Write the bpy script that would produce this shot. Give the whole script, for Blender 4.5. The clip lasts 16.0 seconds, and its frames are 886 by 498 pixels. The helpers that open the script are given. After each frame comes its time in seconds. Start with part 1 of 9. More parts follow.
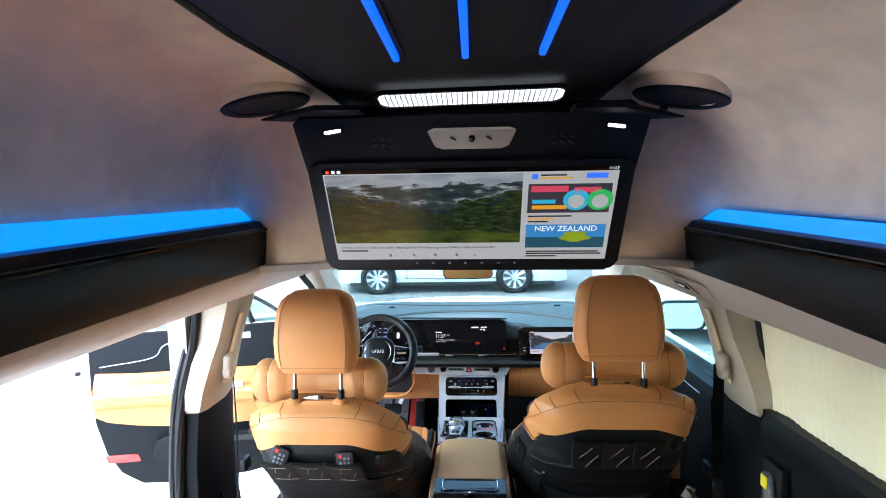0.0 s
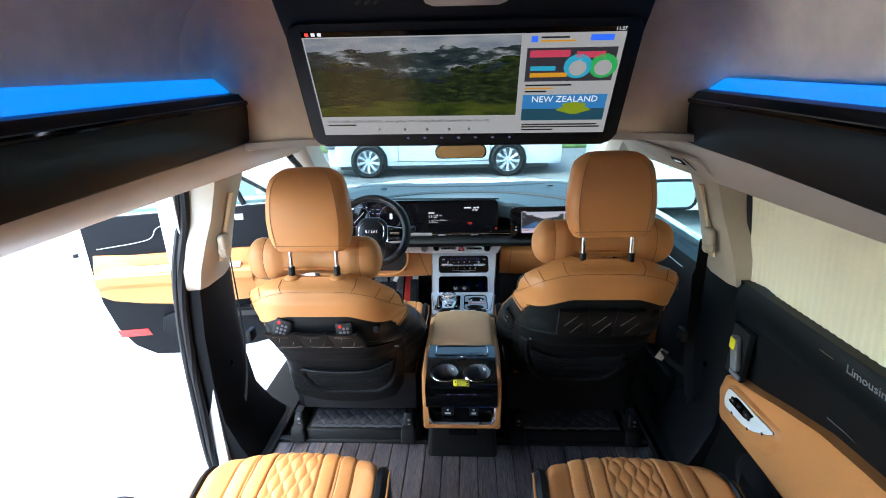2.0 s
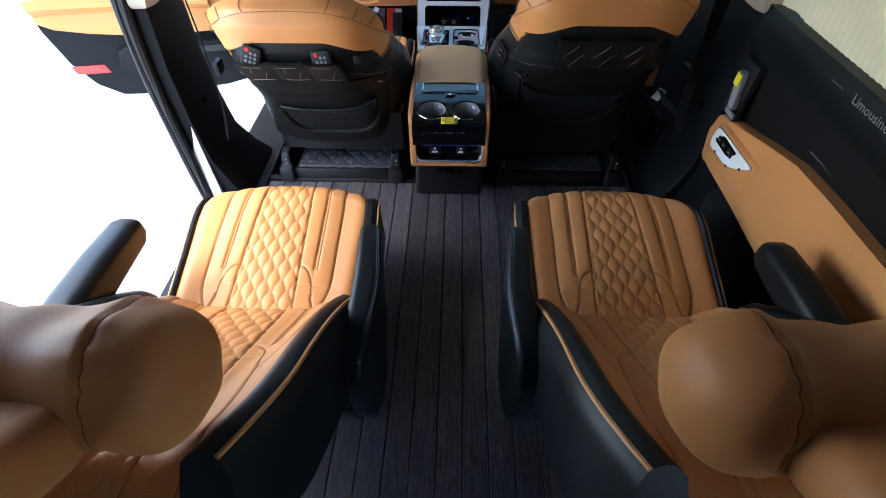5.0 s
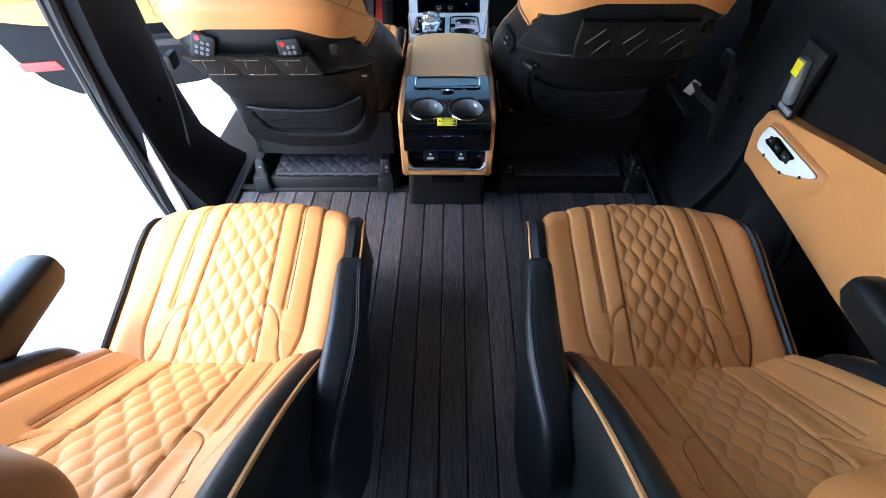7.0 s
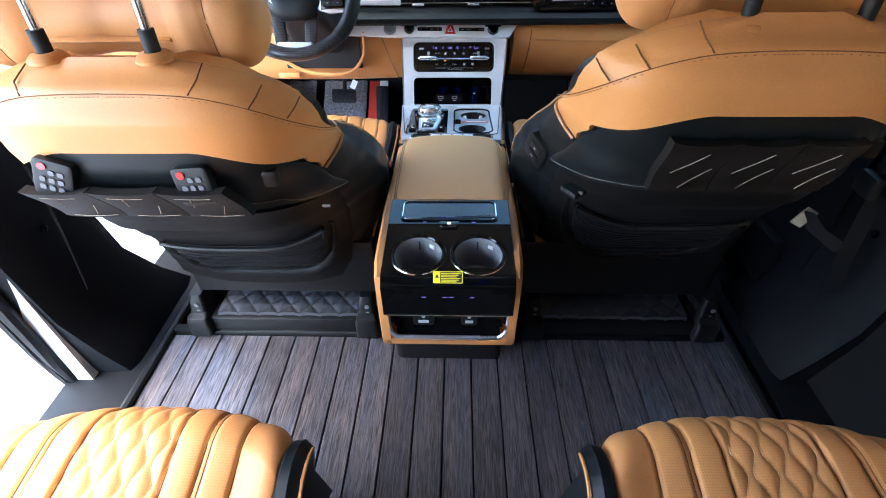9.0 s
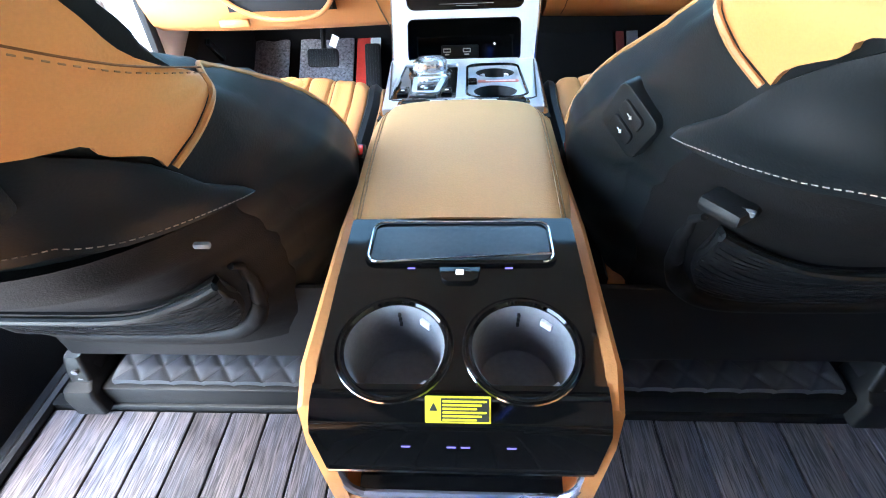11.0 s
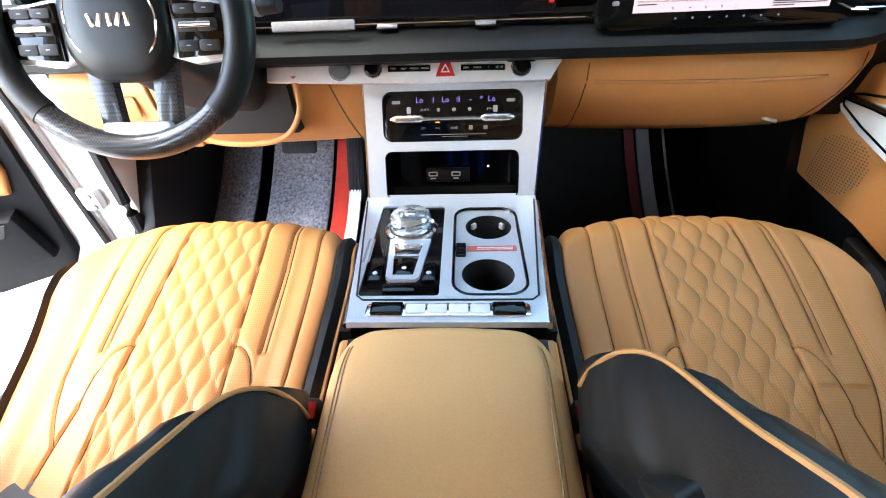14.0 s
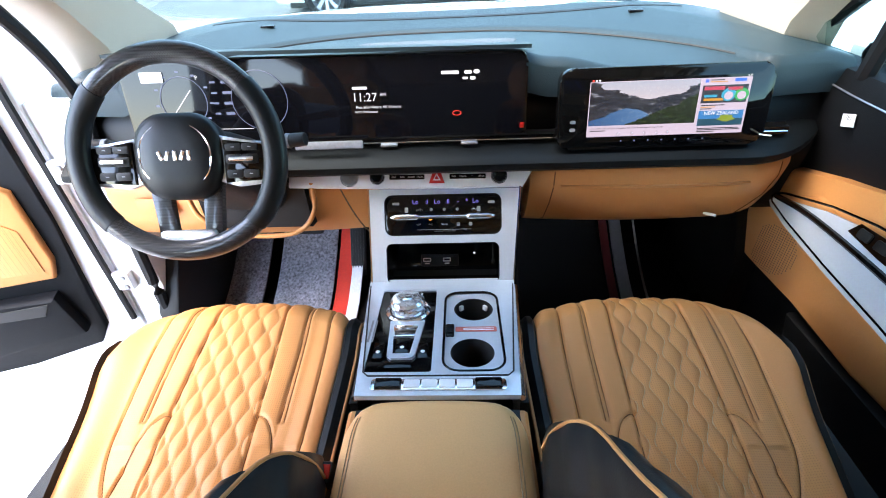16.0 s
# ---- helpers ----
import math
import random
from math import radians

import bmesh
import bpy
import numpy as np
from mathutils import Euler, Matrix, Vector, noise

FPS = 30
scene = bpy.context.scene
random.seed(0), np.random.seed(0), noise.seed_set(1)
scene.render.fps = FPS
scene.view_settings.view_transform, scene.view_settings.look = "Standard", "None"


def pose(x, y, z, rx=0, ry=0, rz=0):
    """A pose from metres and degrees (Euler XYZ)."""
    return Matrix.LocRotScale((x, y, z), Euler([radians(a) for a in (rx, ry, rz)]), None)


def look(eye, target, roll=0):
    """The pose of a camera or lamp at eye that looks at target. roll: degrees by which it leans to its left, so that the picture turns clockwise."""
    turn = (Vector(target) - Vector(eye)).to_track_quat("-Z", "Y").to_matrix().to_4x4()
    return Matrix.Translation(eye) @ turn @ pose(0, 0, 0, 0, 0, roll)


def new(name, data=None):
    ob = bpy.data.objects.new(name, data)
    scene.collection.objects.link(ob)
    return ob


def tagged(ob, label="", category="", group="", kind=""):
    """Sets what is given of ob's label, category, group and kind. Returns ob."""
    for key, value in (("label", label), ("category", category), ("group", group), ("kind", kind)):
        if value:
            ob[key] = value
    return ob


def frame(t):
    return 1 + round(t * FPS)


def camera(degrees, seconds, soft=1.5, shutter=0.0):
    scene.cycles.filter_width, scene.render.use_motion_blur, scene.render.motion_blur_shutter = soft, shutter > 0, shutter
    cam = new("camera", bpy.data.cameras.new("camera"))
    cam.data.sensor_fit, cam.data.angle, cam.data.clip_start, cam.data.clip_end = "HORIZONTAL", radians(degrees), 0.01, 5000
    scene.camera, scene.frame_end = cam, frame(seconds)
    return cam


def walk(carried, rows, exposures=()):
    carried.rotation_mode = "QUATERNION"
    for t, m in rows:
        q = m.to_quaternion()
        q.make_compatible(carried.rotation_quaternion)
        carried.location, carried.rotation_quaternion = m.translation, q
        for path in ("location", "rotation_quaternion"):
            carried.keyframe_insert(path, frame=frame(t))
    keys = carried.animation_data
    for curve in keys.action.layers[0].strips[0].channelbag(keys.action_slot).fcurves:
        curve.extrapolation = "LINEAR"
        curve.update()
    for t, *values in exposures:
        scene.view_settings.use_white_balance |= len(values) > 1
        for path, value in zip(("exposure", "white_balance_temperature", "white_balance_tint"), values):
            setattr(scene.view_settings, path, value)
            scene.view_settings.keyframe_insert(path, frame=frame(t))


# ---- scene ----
cam = camera(87.1, 16.0, soft=1.0)
METRES, EYE, TILT, LEAN, TURN = 1.9, 1.3, -6.0, 0.0, 3.3
PATH = [
    (0, (0.031, -0.059, 1.429), (-0.104, 1.931, 1.281), -1.3),
    (0.5, (0.029, -0.056, 1.424), (-0.101, 1.926, 1.186), -1.4),
    (1, (0.03, -0.049, 1.418), (-0.091, 1.914, 1.058), -1.5),
    (1.5, (0.03, -0.047, 1.412), (-0.087, 1.895, 0.951), -1.6),
    (2, (0.029, -0.044, 1.405), (-0.08, 1.85, 0.774), -1.6),
    (2.5, (0.028, -0.042, 1.391), (-0.072, 1.797, 0.612), -1.6),
    (3, (0.027, -0.04, 1.382), (-0.063, 1.721, 0.438), -1.3),
    (3.5, (0.027, -0.046, 1.365), (-0.055, 1.628, 0.274), -1.1),
    (4, (0.027, -0.043, 1.351), (-0.04, 1.526, 0.112), -0.8),
    (4.5, (0.031, -0.042, 1.331), (-0.028, 1.38, -0.074), -0.6),
    (4.7, (0.025, -0.039, 1.328), (-0.02, 1.315, -0.144), -0.2),
    (7, (0.012, 0.198, 1.192), (-0.02, 1.533, -0.296), -0.7),
    (7.5, (0.004, 0.314, 1.17), (-0.031, 1.715, -0.257), -0.4),
    (8, (0.005, 0.428, 1.125), (-0.026, 1.887, -0.243), -0.5),
    (8.5, (0.013, 0.541, 1.092), (-0.027, 2.036, -0.236), -0.7),
    (9, (0.014, 0.718, 1.051), (-0.041, 2.24, -0.245), -0.9),
    (9.2, (0.017, 0.79, 1.033), (-0.048, 2.32, -0.253), -1.3),
    (11.3, (0.009, 1.182, 0.807), (-0.104, 2.638, -0.56), -3.1),
    (11.5, (0.012, 1.21, 0.81), (-0.095, 2.671, -0.552), -2.6),
    (12, (0.021, 1.28, 0.848), (-0.099, 2.749, -0.504), -2.8),
    (12.5, (0.022, 1.327, 0.902), (-0.094, 2.794, -0.453), -3.0),
    (13, (0.023, 1.399, 0.947), (-0.085, 2.857, -0.418), -3.0),
    (13.5, (0.029, 1.458, 0.956), (-0.073, 2.902, -0.425), -3.0),
    (14, (0.028, 1.494, 0.952), (-0.076, 2.954, -0.41), -3.3),
    (14.5, (0.036, 1.514, 0.962), (-0.067, 3.005, -0.366), -3.5),
    (15, (0.045, 1.504, 0.999), (-0.048, 3.043, -0.274), -3.3),
    (15.5, (0.058, 1.465, 1.047), (-0.026, 3.047, -0.174), -3.1),
    (16, (0.046, 1.409, 1.093), (-0.039, 3.027, -0.08), -2.9),
]
EXPOSED = [(0, 4.42, 6450, 6), (0.5, 4.42, 6350, -4), (1.5, 4.3, 6350, -2), (2.5, 4.0, 6600, 13), (4.5, 3.8, 6500, 10), (7, 4.6, 6300, 10), (9, 4.65, 6300, 10),
           (11.5, 5.75, 6350, 6), (12.5, 5.65, 6850, 8), (14, 5.06, 7600, 13), (15, 4.88, 7250, 15), (16, 4.62, 6900, 14)]
walk(cam, [(t, look(eye, target, roll)) for t, eye, target, roll in PATH], EXPOSED)

# ---- world and light ----
world = bpy.data.worlds.new("sky")
scene.world = world
world.use_nodes = True
wn = world.node_tree
sky = wn.nodes.new("ShaderNodeTexSky")
sky.sky_type, sky.sun_disc = "NISHITA", False
SUN_EL, SUN_AZ = 62.0, 248.0
sky.sun_elevation, sky.sun_rotation = radians(SUN_EL), radians(SUN_AZ)
wn.links.new(sky.outputs[0], wn.nodes["Background"].inputs[0])
wn.nodes["Background"].inputs[1].default_value = 0.15
sun = new("sun", bpy.data.lights.new("sun", "SUN"))
sun.data.energy, sun.data.angle, sun.data.color = 0.72, radians(45), (1.0, 0.97, 0.93)
sun.matrix_basis = look((0, 0, 0), (-math.sin(radians(SUN_AZ)) * math.cos(radians(SUN_EL)), -math.cos(radians(SUN_AZ)) * math.cos(radians(SUN_EL)), -math.sin(radians(SUN_EL))))
EXPOSURE = 3.3
LIT = 0.5 ** EXPOSURE


# ---- materials ----
def material(name, color, rough=0.5, metal=0.0, vary=0.12, scale=5.0, fine=180.0, bump=0.0, coat=0.0, second=None, emit=None, power=0.0, spec=None):
    """A surface with broad and fine variation of colour, roughness and relief."""
    m = bpy.data.materials.new(name)
    m.use_nodes = True
    nt = m.node_tree
    b = nt.nodes["Principled BSDF"]
    b.inputs["Metallic"].default_value = metal
    b.inputs["Coat Weight"].default_value = coat
    if spec is not None:
        b.inputs["Specular IOR Level"].default_value = spec
    co = nt.nodes.new("ShaderNodeTexCoord")
    n1 = nt.nodes.new("ShaderNodeTexNoise")
    n1.inputs["Scale"].default_value, n1.inputs["Detail"].default_value = scale, 6.0
    n2 = nt.nodes.new("ShaderNodeTexNoise")
    n2.inputs["Scale"].default_value, n2.inputs["Detail"].default_value = fine, 3.0
    nt.links.new(co.outputs["Object"], n1.inputs["Vector"])
    nt.links.new(co.outputs["Object"], n2.inputs["Vector"])
    add = nt.nodes.new("ShaderNodeMath")
    add.operation = "MULTIPLY_ADD"
    add.inputs[1].default_value = 0.35
    nt.links.new(n2.outputs["Fac"], add.inputs[0])
    sc = nt.nodes.new("ShaderNodeMath")
    sc.operation = "MULTIPLY"
    sc.inputs[1].default_value = 0.65
    nt.links.new(n1.outputs["Fac"], sc.inputs[0])
    nt.links.new(sc.outputs[0], add.inputs[2])
    ramp = nt.nodes.new("ShaderNodeValToRGB")
    lo = second or tuple(c * (1 - 2 * vary) for c in color)
    hi = color if second else tuple(min(1.0, c * (1 + 2 * vary)) for c in color)
    ramp.color_ramp.elements[0].position, ramp.color_ramp.elements[1].position = 0.3, 0.7
    ramp.color_ramp.elements[0].color, ramp.color_ramp.elements[1].color = (*lo, 1), (*hi, 1)
    nt.links.new(add.outputs[0], ramp.inputs[0])
    nt.links.new(ramp.outputs[0], b.inputs["Base Color"])
    mr = nt.nodes.new("ShaderNodeMapRange")
    mr.inputs["To Min"].default_value, mr.inputs["To Max"].default_value = max(0.02, rough * 0.82), min(1.0, rough * 1.18)
    nt.links.new(n1.outputs["Fac"], mr.inputs["Value"])
    nt.links.new(mr.outputs[0], b.inputs["Roughness"])
    if bump:
        bp = nt.nodes.new("ShaderNodeBump")
        bp.inputs["Strength"].default_value, bp.inputs["Distance"].default_value = bump, 0.002
        nt.links.new(n2.outputs["Fac"], bp.inputs["Height"])
        nt.links.new(bp.outputs[0], b.inputs["Normal"])
    if emit:
        b.inputs["Emission Color"].default_value = (*emit, 1)
        b.inputs["Emission Strength"].default_value = power
    return m


def leather(name, color, perforated=False, rough=0.42, spec=None):
    """Grained hide; the perforated kind has rows of tiny holes."""
    m = material(name, color, rough, vary=0.05, scale=4, fine=420, bump=0.12, spec=spec)
    if perforated:
        nt = m.node_tree
        b = nt.nodes["Principled BSDF"]
        co = nt.nodes.new("ShaderNodeTexCoord")
        vo = nt.nodes.new("ShaderNodeTexVoronoi")
        vo.inputs["Scale"].default_value, vo.inputs["Randomness"].default_value = 250, 0.0
        flat = nt.nodes.new("ShaderNodeMapping")
        flat.inputs["Scale"].default_value = (1, 1, 0)
        nt.links.new(co.outputs["Object"], flat.inputs["Vector"])
        nt.links.new(flat.outputs[0], vo.inputs["Vector"])
        th = nt.nodes.new("ShaderNodeMath")
        th.operation = "LESS_THAN"
        th.inputs[1].default_value = 0.24
        nt.links.new(vo.outputs["Distance"], th.inputs[0])
        mx = nt.nodes.new("ShaderNodeMix")
        mx.data_type = "RGBA"
        old = b.inputs["Base Color"].links[0].from_socket
        nt.links.new(th.outputs[0], mx.inputs[0])
        nt.links.new(old, mx.inputs[6])
        mx.inputs[7].default_value = tuple(c * 0.78 for c in color) + (1,)
        nt.links.new(mx.outputs[2], b.inputs["Base Color"])
    return m


def wood(name, dark, light):
    """Plank wood with long grain; each plank takes its own tone."""
    m = material(name, light, 0.34, vary=0.1)
    nt = m.node_tree
    b = nt.nodes["Principled BSDF"]
    co, info = nt.nodes.new("ShaderNodeTexCoord"), nt.nodes.new("ShaderNodeObjectInfo")
    mp = nt.nodes.new("ShaderNodeMapping")
    mp.inputs["Scale"].default_value = (150, 7.0, 12)
    shift = nt.nodes.new("ShaderNodeVectorMath")
    shift.operation = "ADD"
    mul = nt.nodes.new("ShaderNodeMath")
    mul.operation = "MULTIPLY"
    mul.inputs[1].default_value = 37.0
    nt.links.new(info.outputs["Random"], mul.inputs[0])
    nt.links.new(co.outputs["Object"], shift.inputs[0])
    nt.links.new(mul.outputs[0], shift.inputs[1])
    nt.links.new(shift.outputs[0], mp.inputs["Vector"])
    n = nt.nodes.new("ShaderNodeTexNoise")
    n.inputs["Scale"].default_value, n.inputs["Detail"].default_value, n.inputs["Distortion"].default_value = 1.3, 10, 2.2
    nt.links.new(mp.outputs[0], n.inputs["Vector"])
    ramp = nt.nodes.new("ShaderNodeValToRGB")
    ramp.color_ramp.elements[0].position, ramp.color_ramp.elements[1].position = 0.36, 0.66
    ramp.color_ramp.elements[0].color, ramp.color_ramp.elements[1].color = (*dark, 1), (*light, 1)
    nt.links.new(n.outputs["Fac"], ramp.inputs[0])
    # long blue-grey weathered streaks
    mp2 = nt.nodes.new("ShaderNodeMapping")
    mp2.inputs["Scale"].default_value = (30, 2.2, 4)
    nt.links.new(shift.outputs[0], mp2.inputs["Vector"])
    n3 = nt.nodes.new("ShaderNodeTexNoise")
    n3.inputs["Scale"].default_value, n3.inputs["Detail"].default_value, n3.inputs["Distortion"].default_value = 1.0, 4, 1.2
    nt.links.new(mp2.outputs[0], n3.inputs["Vector"])
    rm = nt.nodes.new("ShaderNodeValToRGB")
    rm.color_ramp.elements[0].position, rm.color_ramp.elements[1].position = 0.38, 0.62
    rm.color_ramp.elements[0].color, rm.color_ramp.elements[1].color = (1.04, 0.97, 0.92, 1), (0.80, 0.87, 1.02, 1)
    nt.links.new(n3.outputs["Fac"], rm.inputs[0])
    tint = nt.nodes.new("ShaderNodeMix")
    tint.data_type, tint.blend_type = "RGBA", "MULTIPLY"
    tint.inputs[0].default_value = 1.0
    nt.links.new(ramp.outputs[0], tint.inputs[6])
    nt.links.new(rm.outputs[0], tint.inputs[7])
    hsv = nt.nodes.new("ShaderNodeHueSaturation")
    mr = nt.nodes.new("ShaderNodeMapRange")
    mr.inputs["To Min"].default_value, mr.inputs["To Max"].default_value = 0.75, 1.3
    nt.links.new(info.outputs["Random"], mr.inputs["Value"])
    nt.links.new(mr.outputs[0], hsv.inputs["Value"])
    nt.links.new(tint.outputs[2], hsv.inputs["Color"])
    nt.links.new(hsv.outputs[0], b.inputs["Base Color"])
    bp = nt.nodes.new("ShaderNodeBump")
    bp.inputs["Strength"].default_value, bp.inputs["Distance"].default_value = 0.3, 0.002
    nt.links.new(n.outputs["Fac"], bp.inputs["Height"])
    nt.links.new(bp.outputs[0], b.inputs["Normal"])
    return m


def carbon(name):
    m = material(name, (0.03, 0.03, 0.032), 0.3, coat=0.35, spec=0.25)
    nt = m.node_tree
    b = nt.nodes["Principled BSDF"]
    co, ck = nt.nodes.new("ShaderNodeTexCoord"), nt.nodes.new("ShaderNodeTexChecker")
    mp = nt.nodes.new("ShaderNodeMapping")
    mp.inputs["Rotation"].default_value = (0.6, 0.0, 0.785)
    ck.inputs["Scale"].default_value = 330
    ck.inputs["Color1"].default_value, ck.inputs["Color2"].default_value = (0.004, 0.004, 0.0045, 1), (0.035, 0.035, 0.037, 1)
    nt.links.new(co.outputs["Object"], mp.inputs["Vector"])
    nt.links.new(mp.outputs[0], ck.inputs["Vector"])
    nt.links.new(ck.outputs["Color"], b.inputs["Base Color"])
    return m


def glass(name, tint, gloss=1.0):
    """A thin clear pane: light goes straight through, with a mirror gloss by angle."""
    m = bpy.data.materials.new(name)
    m.use_nodes = True
    nt = m.node_tree
    nt.nodes.remove(nt.nodes["Principled BSDF"])
    out = nt.nodes["Material Output"]
    tr, gl, mix, fr = (nt.nodes.new("ShaderNode" + k) for k in ("BsdfTransparent", "BsdfGlossy", "MixShader", "LayerWeight"))
    pw, ml = nt.nodes.new("ShaderNodeMath"), nt.nodes.new("ShaderNodeMath")
    tr.inputs[0].default_value = (*tint, 1)
    gl.inputs["Roughness"].default_value = 0.02
    pw.operation, ml.operation = "POWER", "MULTIPLY_ADD"
    pw.inputs[1].default_value, ml.inputs[1].default_value, ml.inputs[2].default_value = 5.0, 0.35 * gloss, 0.03
    nt.links.new(fr.outputs["Facing"], pw.inputs[0])
    nt.links.new(pw.outputs[0], ml.inputs[0])
    nt.links.new(ml.outputs[0], mix.inputs[0])
    nt.links.new(tr.outputs[0], mix.inputs[1])
    nt.links.new(gl.outputs[0], mix.inputs[2])
    nt.links.new(mix.outputs[0], out.inputs[0])
    return m


def glow(name, color, power):
    m = bpy.data.materials.new(name)
    m.use_nodes = True
    b = m.node_tree.nodes["Principled BSDF"]
    b.inputs["Base Color"].default_value = (*[c * 0.04 for c in color], 1)
    b.inputs["Emission Color"].default_value, b.inputs["Emission Strength"].default_value = (*color, 1), power * LIT
    return m


TAN = (0.545, 0.229, 0.074)
tan = leather("tan_leather", TAN, spec=0.3)
tan_perf = leather("tan_perforated_leather", (0.55, 0.236, 0.075), True, spec=0.25)
tan_pillow = leather("tan_pillow_leather", (0.49, 0.217, 0.076), rough=0.5, spec=0.3)
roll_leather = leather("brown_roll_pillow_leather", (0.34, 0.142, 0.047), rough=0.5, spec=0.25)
seam_brown = leather("brown_seam", (0.15, 0.060, 0.020), spec=0.1)
piping_mat = leather("tan_piping", (0.44, 0.205, 0.068))
beige_lid = leather("beige_leather", (0.62, 0.34, 0.138), rough=0.5, spec=0.25)
black_leather = leather("black_leather", (0.0048, 0.0064, 0.0071), rough=0.42, spec=0.25)
pouch_leather = leather("dark_brown_pouch_leather", (0.009, 0.0072, 0.0064), rough=0.55, spec=0.14)
seat_shell = material("black_seat_shell", (0.0042, 0.0039, 0.0039), 0.55, bump=0.3, fine=600, spec=0.16)
black_plastic = material("black_plastic", (0.004, 0.0042, 0.0046), 0.5, bump=0.2, fine=500, spec=0.3)
pillar_black = material("dark_pillar_plastic", (0.0045, 0.0050, 0.0060), 0.6, bump=0.3, fine=500, spec=0.14)
rubber = material("black_rubber", (0.006, 0.006, 0.0065), 0.6, spec=0.3)
roof_black = material("matt_black_roof_plastic", (0.005, 0.005, 0.006), 0.6, bump=0.3, fine=500, spec=0.25)
gloss_black = material("piano_black", (0.003, 0.003, 0.003), 0.06, vary=0.02, spec=0.3)
screen_black = material("display_glass", (0.003, 0.003, 0.004), 0.05, vary=0.02, spec=0.22)
silver = material("pale_silver_trim", (0.66, 0.72, 0.78), 0.19, metal=0.42, vary=0.03)
satin = material("satin_silver_trim", (0.42, 0.42, 0.47), 0.28, metal=0.8, vary=0.03)
white_trim = material("white_trim", (0.72, 0.72, 0.72), 0.35, vary=0.03)
chrome = material("chrome", (0.8, 0.8, 0.82), 0.12, metal=1.0, vary=0.03)
dash_pad = material("blue_black_dash_pad", (0.0125, 0.026, 0.032), 0.5, bump=0.4, fine=420, vary=0.06, spec=0.3)
shelf_black = material("soft_black_shelf", (0.0032, 0.0042, 0.0048), 0.4, bump=0.3, fine=420, spec=0.15)
suede = material("beige_suede", (0.80, 0.61, 0.385), 0.92, vary=0.11, scale=3.2, fine=14, bump=0.12, spec=0.2)
beige_plastic = material("beige_plastic", (0.45, 0.38, 0.29), 0.5, vary=0.05, bump=0.15, fine=500)
blind_mat = material("cream_blind_cloth", (0.74, 0.68, 0.47), 0.85, vary=0.05, fine=350, bump=0.3)
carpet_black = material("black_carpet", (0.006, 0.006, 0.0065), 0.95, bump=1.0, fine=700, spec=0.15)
mat_grey = material("grey_loop_mat", (0.30, 0.30, 0.34), 0.95, second=(0.008, 0.008, 0.01), scale=110, fine=300, bump=1.0)
red_mat = material("red_band", (0.55, 0.03, 0.015), 0.8, bump=0.5)
# red band again, darkened so the passenger foot well's shade is in the colour
shaded_red_mat = material("shaded_red_band", (0.10, 0.010, 0.008), 0.9, bump=0.5)
quilt_black = leather("black_quilted_mat", (0.045, 0.047, 0.052), rough=0.45)
white_mat = material("white_band", (0.7, 0.7, 0.7), 0.8, bump=0.5)
white_paint = material("white_car_paint", (0.78, 0.79, 0.80), 0.22, vary=0.02, coat=0.8)
plank_mat = wood("dark_plank_wood", (0.013, 0.0118, 0.0132), (0.118, 0.108, 0.112))
carbon_mat = carbon("carbon_fibre")
clear_glass = glass("window_glass", (0.52, 0.60, 0.59))
tinted = glass("tinted_glass", (0.55, 0.68, 0.66))
privacy = glass("privacy_glass", (0.05, 0.055, 0.055))
red_plastic = material("red_reflector", (0.6, 0.02, 0.015), 0.25, coat=0.5)
yellow_mat = material("yellow_label", (0.8, 0.68, 0.02), 0.5, vary=0.03)
paper = material("white_paper", (0.78, 0.78, 0.76), 0.7, vary=0.03)
ink = material("black_ink", (0.01, 0.01, 0.01), 0.6)
key_grey = material("grey_rubber_key", (0.10, 0.10, 0.11), 0.5)
letter_grey = material("satin_silver_print", (0.22, 0.23, 0.24), 0.4)
white_ink = material("white_print", (0.75, 0.75, 0.75), 0.5)
quilt_thread = material("pale_tan_thread", (0.46, 0.30, 0.15), 0.7)
dim_thread = material("brown_thread", (0.27, 0.14, 0.06), 0.7)
stitch_grey = material("grey_thread", (0.26, 0.20, 0.14), 0.7)
dark_thread = material("charcoal_thread", (0.045, 0.045, 0.05), 0.7)
rim_thread = material("dim_grey_thread", (0.24, 0.20, 0.16), 0.7)
thread = material("brown_lid_thread", (0.30, 0.19, 0.09), 0.7)
concrete = material("pale_concrete", (0.34, 0.34, 0.335), 0.9, second=(0.12, 0.12, 0.117), scale=75, fine=230, bump=0.8)
for node in concrete.node_tree.nodes:
    if node.type == "VALTORGB":
        node.color_ramp.elements[0].position, node.color_ramp.elements[1].position = 0.37, 0.46
front_yard_grey = material("darker_yard_grey", (0.15, 0.155, 0.155), 0.9, vary=0.16, scale=0.8, fine=60, bump=0.8)
mirror_mat = material("mirror_glass", (0.55, 0.62, 0.64), 0.02, metal=1.0, vary=0.0)
# what the rear view mirror reflects, painted as its glass colour
amber_reflection = material("amber_mirror_reflection", (0.42, 0.25, 0.1), 0.15, coat=1.0)
crystal = material("crystal_knob", (0.75, 0.78, 0.8), 0.1, metal=0.8, vary=0.1, fine=120, scale=60)
cup_grey = material("grey_cup_lining", (0.16, 0.16, 0.165), 0.6)
foliage = material("foliage", (0.10, 0.17, 0.035), 0.7, second=(0.03, 0.07, 0.015), scale=3, fine=40)
grass_mat = material("grass", (0.10, 0.17, 0.04), 0.9, second=(0.05, 0.09, 0.02), scale=2, fine=60, bump=1.0)
bark = material("bark", (0.12, 0.09, 0.06), 0.9, bump=1.0, fine=40)
